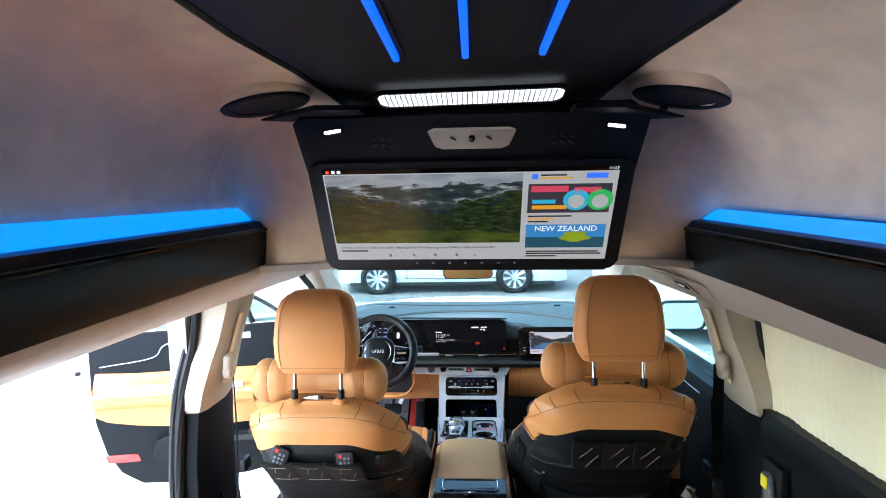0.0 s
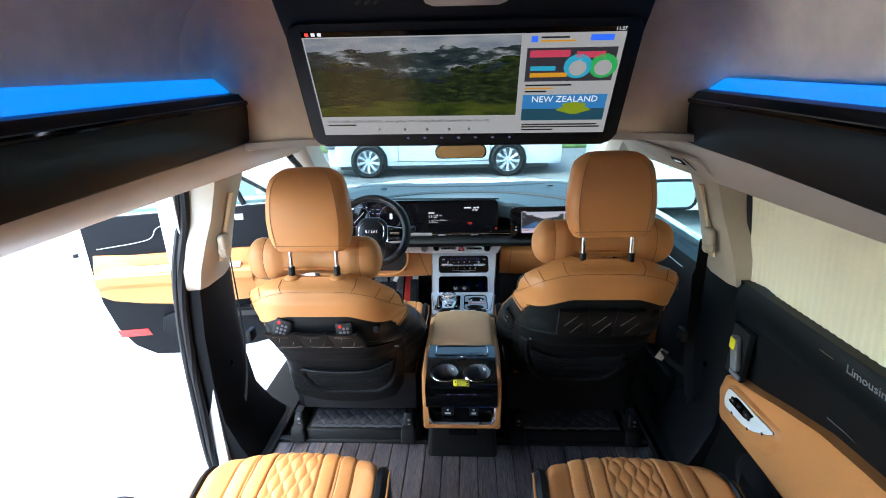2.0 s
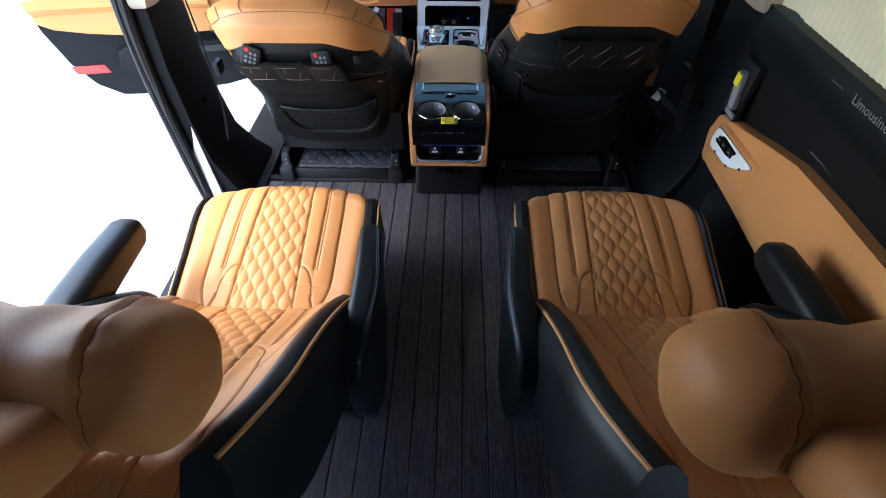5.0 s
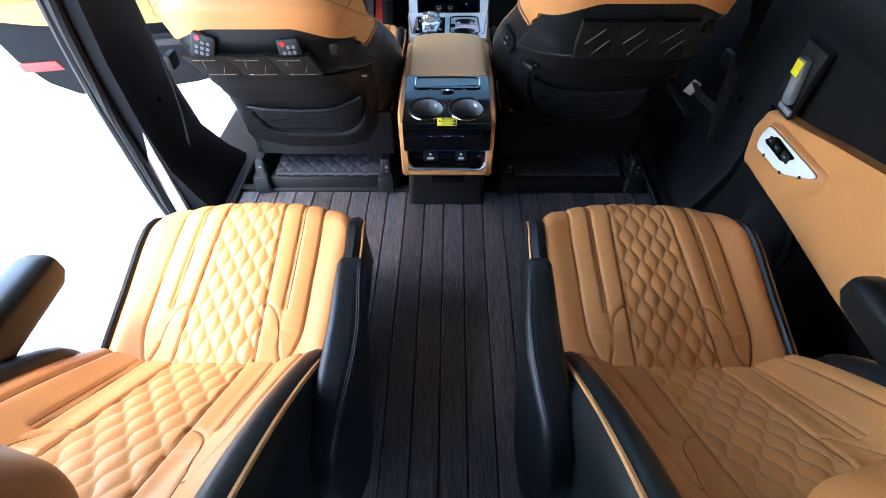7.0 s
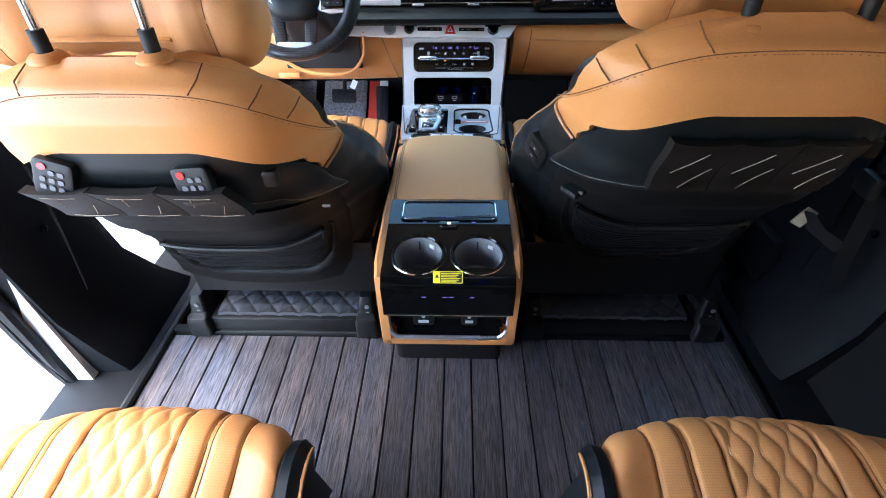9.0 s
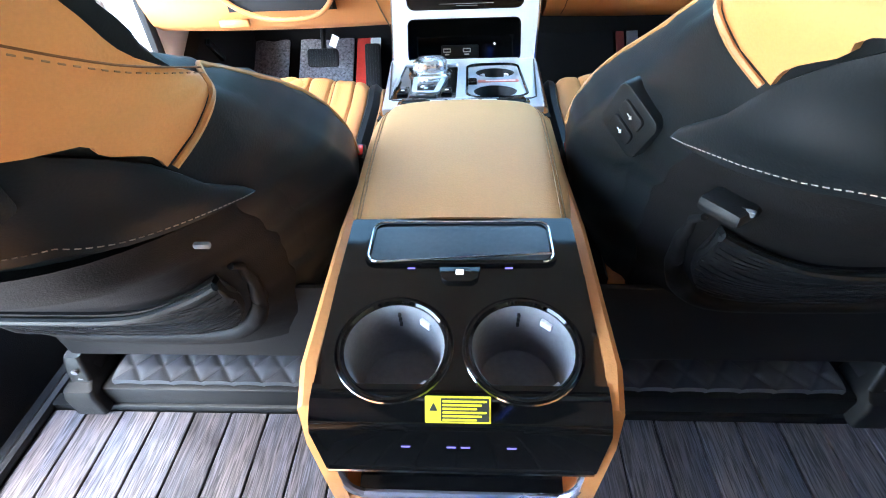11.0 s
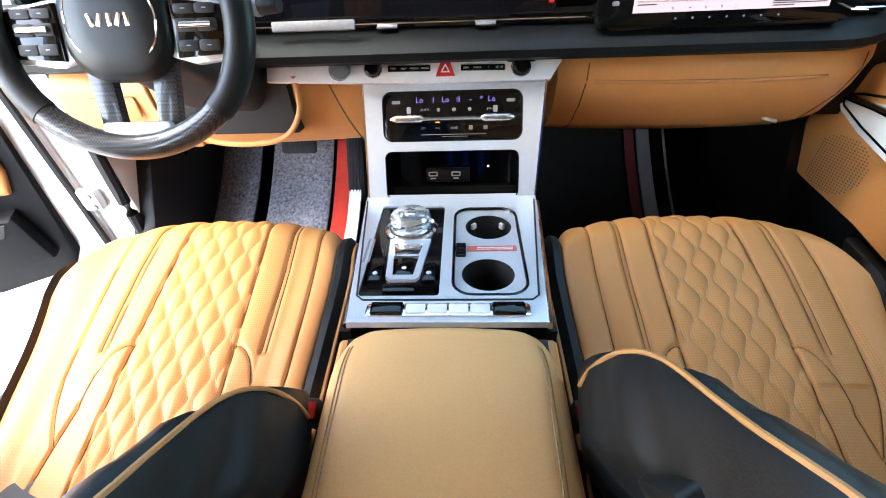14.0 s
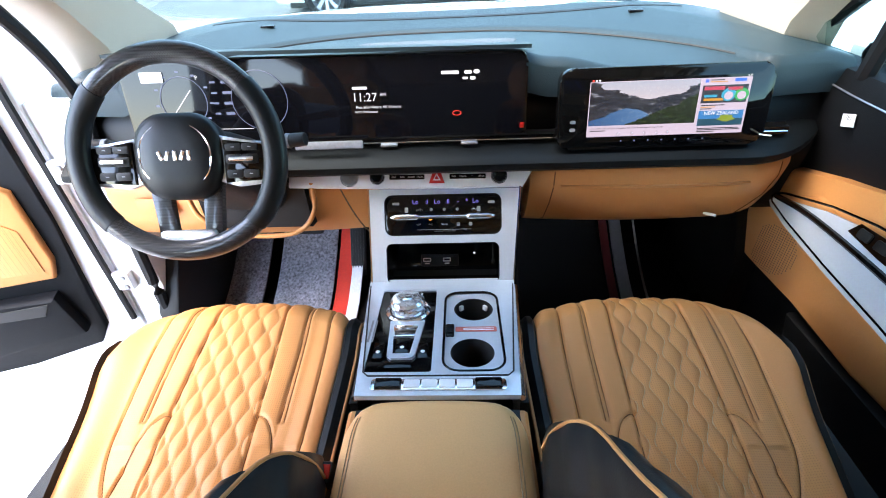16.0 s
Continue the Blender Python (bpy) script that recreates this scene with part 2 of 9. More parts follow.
led_blue = glow("blue_led", (0.004, 0.20, 1.0), 0.85)
led_strip = glow("blue_led_strip", (0.004, 0.10, 1.0), 0.8)
lamp_white = glow("white_lamp", (0.86, 0.90, 1.0), 0.85)
spot_white = glow("spot_lamp", (0.75, 0.80, 1.0), 5.0)
icon_white = glow("lit_white_icon", (0.9, 0.92, 1.0), 0.5)
icon_dim = glow("dim_gauge_light", (0.45, 0.55, 1.0), 0.13)
icon_blue = glow("lit_violet_digits", (0.25, 0.22, 0.95), 0.35)
icon_red = glow("lit_red_icon", (1.0, 0.05, 0.03), 0.7)
icon_orange = glow("lit_orange_icon", (1.0, 0.35, 0.05), 0.9)
page_white = glow("lit_page", (0.80, 0.80, 0.84), 0.23)
page_pink = glow("lit_pale_page", (0.85, 0.72, 0.9), 0.34)
page_blue = glow("lit_blue_button", (0.03, 0.14, 0.9), 0.6)
page_ink = glow("dark_page_print", (0.02, 0.02, 0.025), 0.05)
ad_dark = glow("dark_banner", (0.05, 0.045, 0.06), 0.32)
ad_pink = glow("pink_banner", (0.85, 0.08, 0.16), 0.32)
ad_orange = glow("orange_banner", (1.0, 0.45, 0.03), 0.32)
ad_cyan = glow("cyan_shape", (0.05, 0.55, 0.85), 0.32)
ad_green = glow("green_shape", (0.05, 0.6, 0.15), 0.32)
nz_sky = glow("lit_blue_sky", (0.05, 0.30, 0.75), 0.32)
nz_land = glow("lit_lake", (0.02, 0.10, 0.16), 0.32)
nz_tree = glow("lit_yellow_tree", (0.35, 0.45, 0.02), 0.32)


# ---- mesh helpers ----
WORLD = {}


def thing(name, label, category, loc=(0, 0, 0), group="", kind=""):
    """An empty at a thing's base; its parts are built in world coordinates."""
    ob = new(name)
    ob.empty_display_size = 0.05
    ob.matrix_basis = Matrix.Translation(loc)
    WORLD[ob] = Matrix.Translation(loc)
    return tagged(ob, label, category, group, kind)


def finish(bm, m=None, sharp=38):
    if m is not None:
        bmesh.ops.transform(bm, matrix=m, verts=bm.verts)
    bmesh.ops.recalc_face_normals(bm, faces=bm.faces)
    for f in bm.faces:
        f.smooth = True
    lim = radians(sharp)
    for e in bm.edges:
        if len(e.link_faces) == 2 and e.calc_face_angle(0) > lim:
            e.smooth = False
    return bm


def part(name, bm, mat, parent, label="", m=None, sharp=38):
    """Links a bmesh as one mesh under a thing or a part."""
    finish(bm, m, sharp)
    me = bpy.data.meshes.new(name)
    bm.to_mesh(me)
    bm.free()
    me.materials.append(mat)
    ob = new(name, me)
    if parent is not None:
        ob.parent = parent
        ob.matrix_parent_inverse = WORLD.get(parent, Matrix()).inverted()
    if label:
        ob["label"] = label
    return ob


def solo(name, bm, mat, label, category, kind="", group="", m=None, sharp=38):
    """A thing of one mesh, its origin at the middle of its base."""
    finish(bm, m, sharp)
    lo = [min(v.co[i] for v in bm.verts) for i in range(3)]
    hi = [max(v.co[i] for v in bm.verts) for i in range(3)]
    o = Vector(((lo[0] + hi[0]) / 2, (lo[1] + hi[1]) / 2, lo[2]))
    bmesh.ops.translate(bm, vec=-o, verts=bm.verts)
    me = bpy.data.meshes.new(name)
    bm.to_mesh(me)
    bm.free()
    me.materials.append(mat)
    ob = new(name, me)
    ob.matrix_basis = Matrix.Translation(o)
    WORLD[ob] = Matrix.Translation(o)
    return tagged(ob, label, category, group, kind)


def rbox(x0, x1, y0, y1, z0, z1, r=0.004, seg=2):
    bm = bmesh.new()
    bmesh.ops.create_cube(bm, size=1.0)
    for v in bm.verts:
        v.co = Vector(((x0 + x1) / 2 + v.co.x * (x1 - x0), (y0 + y1) / 2 + v.co.y * (y1 - y0), (z0 + z1) / 2 + v.co.z * (z1 - z0)))
    r = min(r, 0.49 * min(abs(x1 - x0), abs(y1 - y0), abs(z1 - z0)))
    if r > 0:
        bmesh.ops.bevel(bm, geom=bm.edges[:], offset=r, segments=seg, profile=0.5, affect="EDGES")
    return bm


def join(*bms):
    out = bmesh.new()
    for b in bms:
        me = bpy.data.meshes.new("tmp")
        b.to_mesh(me)
        b.free()
        out.from_mesh(me)
        bpy.data.meshes.remove(me)
    return out


def moved(bm, m):
    bmesh.ops.transform(bm, matrix=m, verts=bm.verts)
    return bm


def loft(rings, closed=True, caps=True, loop=False):
    """Skin through rings of equal length."""
    bm = bmesh.new()
    rows = [[bm.verts.new(p) for p in ring] for ring in rings]
    n = len(rows[0])
    pairs = list(zip(rows, rows[1:])) + ([(rows[-1], rows[0])] if loop else [])
    for a, b in pairs:
        for i in range(n if closed else n - 1):
            j = (i + 1) % n
            bm.faces.new((a[i], a[j], b[j], b[i]))
    if caps and closed and not loop:
        bm.faces.new(rows[0][::-1])
        bm.faces.new(rows[-1])
    return bm


def sheet(fn, nu, nv, off):
    """A surface fn(u, v), u and v from 0 to 1, made solid by the offset off (a vector, or a function of u, v)."""
    bm = bmesh.new()
    top, low = [], []
    for i in range(nu + 1):
        ra, rb = [], []
        for j in range(nv + 1):
            p = Vector(fn(i / nu, j / nv))
            o = Vector(off(i / nu, j / nv)) if callable(off) else Vector(off)
            ra.append(bm.verts.new(p))
            rb.append(bm.verts.new(p + o))
        top.append(ra)
        low.append(rb)
    for i in range(nu):
        for j in range(nv):
            bm.faces.new((top[i][j], top[i + 1][j], top[i + 1][j + 1], top[i][j + 1]))
            bm.faces.new((low[i][j], low[i][j + 1], low[i + 1][j + 1], low[i + 1][j]))
    for i in range(nu):
        for j in (0, nv):
            bm.faces.new((top[i][j], low[i][j], low[i + 1][j], top[i + 1][j]))
    for j in range(nv):
        for i in (0, nu):
            bm.faces.new((top[i][j], top[i][j + 1], low[i][j + 1], low[i][j]))
    return bm


def smooth_line(pts, n=8):
    """A rounded line through points (Catmull-Rom)."""
    P = [Vector(p) for p in pts]
    P = [P[0] * 2 - P[1]] + P + [P[-1] * 2 - P[-2]]
    out = []
    for i in range(1, len(P) - 2):
        a, b, c, d = P[i - 1:i + 3]
        for k in range(n):
            t = k / n
            out.append(0.5 * ((2 * b) + (c - a) * t + (2 * a - 5 * b + 4 * c - d) * t * t + (3 * b - a - 3 * c + d) * t ** 3))
    out.append(P[-2])
    return out


def tube(pts, r, n=8, flat=1.0, up=(0, 0, 1)):
    """A round or flattened cord along points; r may be a list."""
    rings = []
    pts = [Vector(p) for p in pts]
    for i, p in enumerate(pts):
        d = (pts[min(i + 1, len(pts) - 1)] - pts[max(i - 1, 0)]).normalized()
        u = Vector(up)
        s = d.cross(u)
        if s.length < 1e-4:
            s = d.cross(Vector((1, 0, 0)))
        s.normalize()
        w = s.cross(d).normalized()
        rr = r[i] if isinstance(r, (list, tuple)) else r
        rings.append([p + s * math.cos(2 * math.pi * k / n) * rr + w * math.sin(2 * math.pi * k / n) * rr * flat for k in range(n)])
    return loft(rings)


def lathe(profile, n=32, m=None):
    """A turned form from (radius, height) pairs."""
    rings = [[Vector((r * math.cos(2 * math.pi * k / n), r * math.sin(2 * math.pi * k / n), z)) for k in range(n)] for r, z in profile]
    bm = loft(rings, True, False)
    return moved(bm, m) if m is not None else bm


def prism(outline, depth, m, bevel=0.0):
    """A flat outline in its own xy, raised by depth along its z, laid by m."""
    bm = bmesh.new()
    a = [bm.verts.new((x, y, 0)) for x, y in outline]
    b = [bm.verts.new((x, y, depth)) for x, y in outline]
    n = len(a)
    bm.faces.new(a[::-1])
    bm.faces.new(b)
    for i in range(n):
        bm.faces.new((a[i], a[(i + 1) % n], b[(i + 1) % n], b[i]))
    if bevel:
        top = [e for e in bm.edges if all(v.co.z > depth * 0.5 for v in e.verts)]
        bmesh.ops.bevel(bm, geom=top, offset=bevel, segments=2, profile=0.5, affect="EDGES")
    return moved(bm, m)


def rrect(x0, x1, y0, y1, r, n=5):
    out = []
    for cx, cy, a in ((x1 - r, y0 + r, -90), (x1 - r, y1 - r, 0), (x0 + r, y1 - r, 90), (x0 + r, y0 + r, 180)):
        for k in range(n + 1):
            t = radians(a + 90 * k / n)
            out.append((cx + r * math.cos(t), cy + r * math.sin(t)))
    return out


def circle(cx, cy, r, n=32):
    return [(cx + r * math.cos(2 * math.pi * k / n), cy + r * math.sin(2 * math.pi * k / n)) for k in range(n)]


def plate(outer, holes, depth, m):
    """A plate with holes cut through it."""
    bm = bmesh.new()
    edges = []
    for loop in (outer, *holes):
        vs = [bm.verts.new((x, y, depth)) for x, y in loop]
        edges += [bm.edges.new((vs[i], vs[(i + 1) % len(vs)])) for i in range(len(vs))]
    bmesh.ops.triangle_fill(bm, use_beauty=True, edges=edges)
    ex = bmesh.ops.extrude_face_region(bm, geom=bm.faces[:])
    bmesh.ops.translate(bm, vec=(0, 0, -depth), verts=[g for g in ex["geom"] if isinstance(g, bmesh.types.BMVert)])
    return moved(bm, m)


def lettering(text, size, m, depth=0.0006, align="CENTER"):
    cu = bpy.data.curves.new("lettering", "FONT")
    cu.body, cu.size, cu.align_x, cu.align_y, cu.extrude = text, size, align, "CENTER", depth
    cu.resolution_u = 2
    ob = bpy.data.objects.new("lettering", cu)
    me = bpy.data.meshes.new_from_object(ob)
    bm = bmesh.new()
    bm.from_mesh(me)
    bpy.data.objects.remove(ob)
    bpy.data.curves.remove(cu)
    bpy.data.meshes.remove(me)
    return moved(bm, m)


def frame_at(p, x_axis, y_axis):
    """A pose at p whose x and y run along the given ways."""
    x = Vector(x_axis).normalized()
    z = x.cross(Vector(y_axis)).normalized()
    y = z.cross(x)
    return Matrix(((x.x, y.x, z.x, p[0]), (x.y, y.y, z.y, p[1]), (x.z, y.z, z.z, p[2]), (0, 0, 0, 1)))


def lerp(a, b, t):
    return a + (b - a) * t


def table(x, rows):
    """Smooth value from a short table of (place, value)."""
    if x <= rows[0][0]:
        return rows[0][1]
    for (a, p), (b, q) in zip(rows, rows[1:]):
        if x <= b:
            t = (x - a) / (b - a)
            return lerp(p, q, t * t * (3 - 2 * t))
    return rows[-1][1]


# ---- structure: floor, walls, roof ----
def slab(name, x0, x1, y0, y1, z0, z1, mat, label, category, r=0.006):
    return solo(name, rbox(x0, x1, y0, y1, z0, z1, r), mat, label, category, "structure")


ROWS_Y = [-400, -60, -10, -4, 0, 3, 4, 5, 6, 7, 8, 9, 10, 14, 40, 400]
ground_bm = sheet(lambda u, v: ((u * 2 - 1) * 400, ROWS_Y[round(v * 15)], -0.42 + 0.16 * min(1, max(0, (ROWS_Y[round(v * 15)] - 4.0) / 5.0))), 24, 15, (0, 0, -0.3))
solo("ground", ground_bm, concrete, "pale sunlit concrete yard around the parked van", "ground", "structure")

# darker grey sheet laid just over the ground ahead of the van
solo("road", sheet(lambda u, v: ((u * 2 - 1) * 60, lerp(4.35, 14.6, v), -0.416 + 0.16 * min(1, max(0, (lerp(4.35, 14.6, v) - 4.0) / 5.0))), 8, 22, (0, 0, -0.003)), front_yard_grey, "darker grey yard surface before the van", "road", "structure")

floor = slab("floor", -0.86, 0.86, -1.3, 1.57, -0.07, -0.012, rubber, "black van floor under dark wooden planks", "floor")
slab("floor_front", -0.9, 0.9, 1.575, 3.3, -0.09, -0.02, carpet_black, "black carpeted front floor of the van", "floor")
for sx, nm in ((-1, "left"), (1, "right")):
    slab("sill_" + nm, sx * 0.80 if sx > 0 else -1.0, 1.0 if sx > 0 else -0.80, -0.4, 2.62, -0.12, 0.012, pillar_black, "black door sill plate along the van floor", "sill")
solo("sill_edge_left", tube([(-0.805, -0.3, 0.008), (-0.805, 1.76, 0.008)], 0.012, 8), black_plastic, "black rounded floor edging beside the planks", "trim", "structure")
solo("sill_edge_right", tube([(0.765, -0.3, 0.008), (0.775, 1.72, 0.008)], 0.012, 8), black_plastic, "black rounded floor edging beside the planks", "trim", "structure")
slab("floor_edge_front", -0.81, 0.78, 1.565, 1.592, -0.02, 0.014, black_plastic, "black metal strip ending the plank floor", "trim", 0.004)
slab("body_side_left_lower", -1.02, -0.99, -1.3, 2.62, -0.30, -0.02, white_paint, "white painted lower body side of the van", "van body")
slab("wall_right", 0.985, 1.03, -1.35, 2.62, -0.30, 0.80, white_paint, "white painted closed side of the van", "van body")
slab("wall_rear_header", -1.0, 1.0, -1.36, -1.30, 1.30, 1.85, suede, "beige lined header over the rear window", "wall")
slab("wall_rear_sill", -1.0, 1.0, -1.36, -1.30, -0.2, 0.80, black_plastic, "black trimmed tailgate behind the seats", "wall")
rg = slab("window_rear", -0.95, 0.95, -1.345, -1.34, 0.80, 1.30, privacy, "dark tinted rear window", "window", 0.0)
rg.visible_shadow = False
slab("wall_left_rear", -1.0, -0.95, -1.3, 0.22, -0.1, 1.25, black_plastic, "dark trimmed rear side wall beside the open doorway", "wall")
slab("roof", -0.95, 0.95, -1.36, 1.42, 1.80, 1.86, white_paint, "white raised roof of the van", "roof")
for sx, nm in ((-1, "left"), (1, "right")):
    slab("roof_side_" + nm, min(sx * 0.95, sx * 0.90), max(sx * 0.95, sx * 0.90), -1.36, 2.05, 1.17, 1.82, white_paint, "white side of the raised roof", "roof")
slab("roof_front", -0.93, 0.93, 1.40, 1.46, 1.30, 1.83, white_paint, "white front of the raised roof", "roof")
slab("roof_cab", -0.93, 0.93, 1.44, 2.12, 1.335, 1.38, white_paint, "white low roof over the front seats", "roof")


def headliner_profile(y):
    """Half section of the lining, from the roof's middle outwards, at y."""
    k = 0.048 * (y - 1.44)
    return [(0.0, 1.752), (0.22, 1.750), (0.40, 1.738), (0.52, 1.715), (0.61, 1.675), (0.675, 1.62), (0.71, 1.56), (0.725, 1.50), (0.728, 1.462 + k)]


rings = []
for y in np.linspace(-1.3, 1.24, 14):
    half = headliner_profile(y)
    inner = [(-x, y, z) for x, z in half[::-1]] + [(x + 0.04 * (x / 0.728) ** 4, y, z - 0.034 * (x / 0.728) ** 4) for x, z in half[1:]]
    rings.append(inner + [(x, y, z + 0.02 if abs(x) < 0.6 else z) for x, y, z in [(p[0] * 1.025, p[1], p[2]) for p in inner[::-1]]])
solo("ceiling", loft(rings), suede, "beige suede headliner with a soft mottled sheen", "ceiling", "structure")


def front_cap(u, v):
    """The lining's front end: it rounds down from the roof to the header."""
    half = headliner_profile(1.24)
    full = [(-x, z) for x, z in half[::-1]] + [(x + 0.04 * (x / 0.728) ** 4, z - 0.034 * (x / 0.728) ** 4) for x, z in half[1:]]
    f = u * (len(full) - 1)
    i = min(int(f), len(full) - 2)
    x, z = lerp(full[i][0], full[i + 1][0], f - i), lerp(full[i][1], full[i + 1][1], f - i)
    a = v * math.pi / 2
    side = max(0.0, abs(x) - 0.55) / 0.2
    return (x, 1.235 + (0.10 + 0.07 * side) * math.sin(a), lerp(z, 1.272 - 0.04 * side, 1 - math.cos(a) ** 0.9))


solo("ceiling_front", sheet(front_cap, 48, 20, (0, 0.012, 0.010)), suede, "beige suede lining rounding down over the windscreen", "ceiling", "structure")

# low cab lining over the front seats; unseen windscreen header added to block sky
solo("ceiling_cab", sheet(lambda u, v: ((u * 2 - 1) * (0.80 - 0.08 * v), lerp(1.33, 2.30, v), 1.272 + 0.02 * math.sin(min(1, v * 1.25) * 3) - 0.03 * (u * 2 - 1) ** 4 - 0.04 * max(0, (v - 0.8) / 0.2) ** 2), 24, 16, (0, 0, 0.02)), beige_plastic, "beige lining over the front seats, its unseen front end added to block sky", "ceiling", "structure")


def side_box(sx, xin, zt, zb, glow_top):
    """Black padded box along the roof side with a glowing cove over it."""
    nm = "left" if sx < 0 else "right"
    g = 0.048 if sx < 0 else 0.055
    box = thing("roof_side_box", "black padded roof side box with a glowing blue light strip", "light cove", (sx * xin, 0.2, 1.25), "roof side boxes")

    def ring(y):
        k = g * (y - 1.44)
        pts = [(xin + 0.085, zt + 0.03), (xin + 0.05, zt + 0.034), (xin + 0.02, zt + 0.03), (xin + 0.004, zt + 0.012), (xin, zt - 0.012), (xin + 0.006, lerp(zt, zb, 0.5)), (xin + 0.012, zb + 0.012), (xin + 0.022, zb), (xin + 0.12, zb - 0.004), (xin + 0.12, zt + 0.02)]
        return [(sx * x, y, z + k) for x, z in pts]
    ys = list(np.linspace(-1.25, 1.415, 16)) + [1.44, 1.452]
    rs = [ring(y) for y in ys]
    c = Vector((sx * (xin + 0.06), 1.44, lerp(zt, zb, 0.5)))
    rs[-1] = [tuple(Vector(p).lerp(Vector((p[0], 1.455, c.z)), 0.12)) for p in rs[-1]]
    part("body", loft(rs), black_leather, box)
    k0 = g * (-1.2 - 1.44)
    part("edge_strip", tube([(sx * (xin + 0.001), -1.2, zt + 0.004 + k0), (sx * (xin + 0.001), 1.40, zt + 0.004)], 0.007, 8), gloss_black, box, "shiny black edge strip")
    rl = []
    for y in list(np.linspace(-1.2, 1.36, 8)) + [1.42]:
        k = g * (y - 1.44)
        h = glow_top if y < 1.4 else 0.05
        rl.append([(sx * x, y, zt + z + k) for x, z in ((xin + 0.045, 0.030), (xin + 0.088, h), (xin + 0.098, h), (xin + 0.098, 0.024), (xin + 0.05, 0.024))])
    part("light_strip", loft(rl), led_blue, box, "blue glowing light strip")
    part("screw_cap", lathe([(0.006, 0), (0.006, 0.004), (0.003, 0.005)], 12, frame_at((sx * (xin + 0.004), 1.395, lerp(zt, zb, 0.35)), (0, 1, 0), (0, 0, 1)) if sx < 0 else frame_at((sx * (xin + 0.004), 1.395, lerp(zt, zb, 0.35)), (0, -1, 0), (0, 0, 1))), gloss_black, box)


side_box(-1, 0.615, 1.394, 1.28, 0.074)
side_box(1, 0.655, 1.368, 1.248, 0.062)


def header(sx, nm, xi, zi, xo, zo):
    """Beige rail between the roof box and the doorway's top edge."""
    rs = []
    for y in (-1.3, -0.4, 0.5, 1.0, 1.3, 1.6, 1.9, 2.15):
        k = 0.04 * (y - 1.3)
        sweep = max(0.0, y - 1.45) * 0.10
        a = [(xi + 0.01 - sweep, zi + k), (xi + 0.02 - sweep, zi - 0.02 + k), (lerp(xi, xo, 0.5), lerp(zi, zo, 0.5) - 0.022 + k * 0.6), (xo - 0.02, zo - 0.004), (xo, zo + 0.004), (xo + 0.10, zo + 0.03), (xo + 0.10, zi + 0.05), (xi + 0.05, zi + 0.06)]
        rs.append([(sx * x, y, z) for x, z in a])
    solo("header_rail_" + nm, loft(rs), beige_plastic, "beige roof rail over the doorway", "roof rail", "structure")


header(-1, "left", 0.62, 1.275, 0.79, 1.165)
header(1, "right", 0.66, 1.245, 0.79, 1.135)


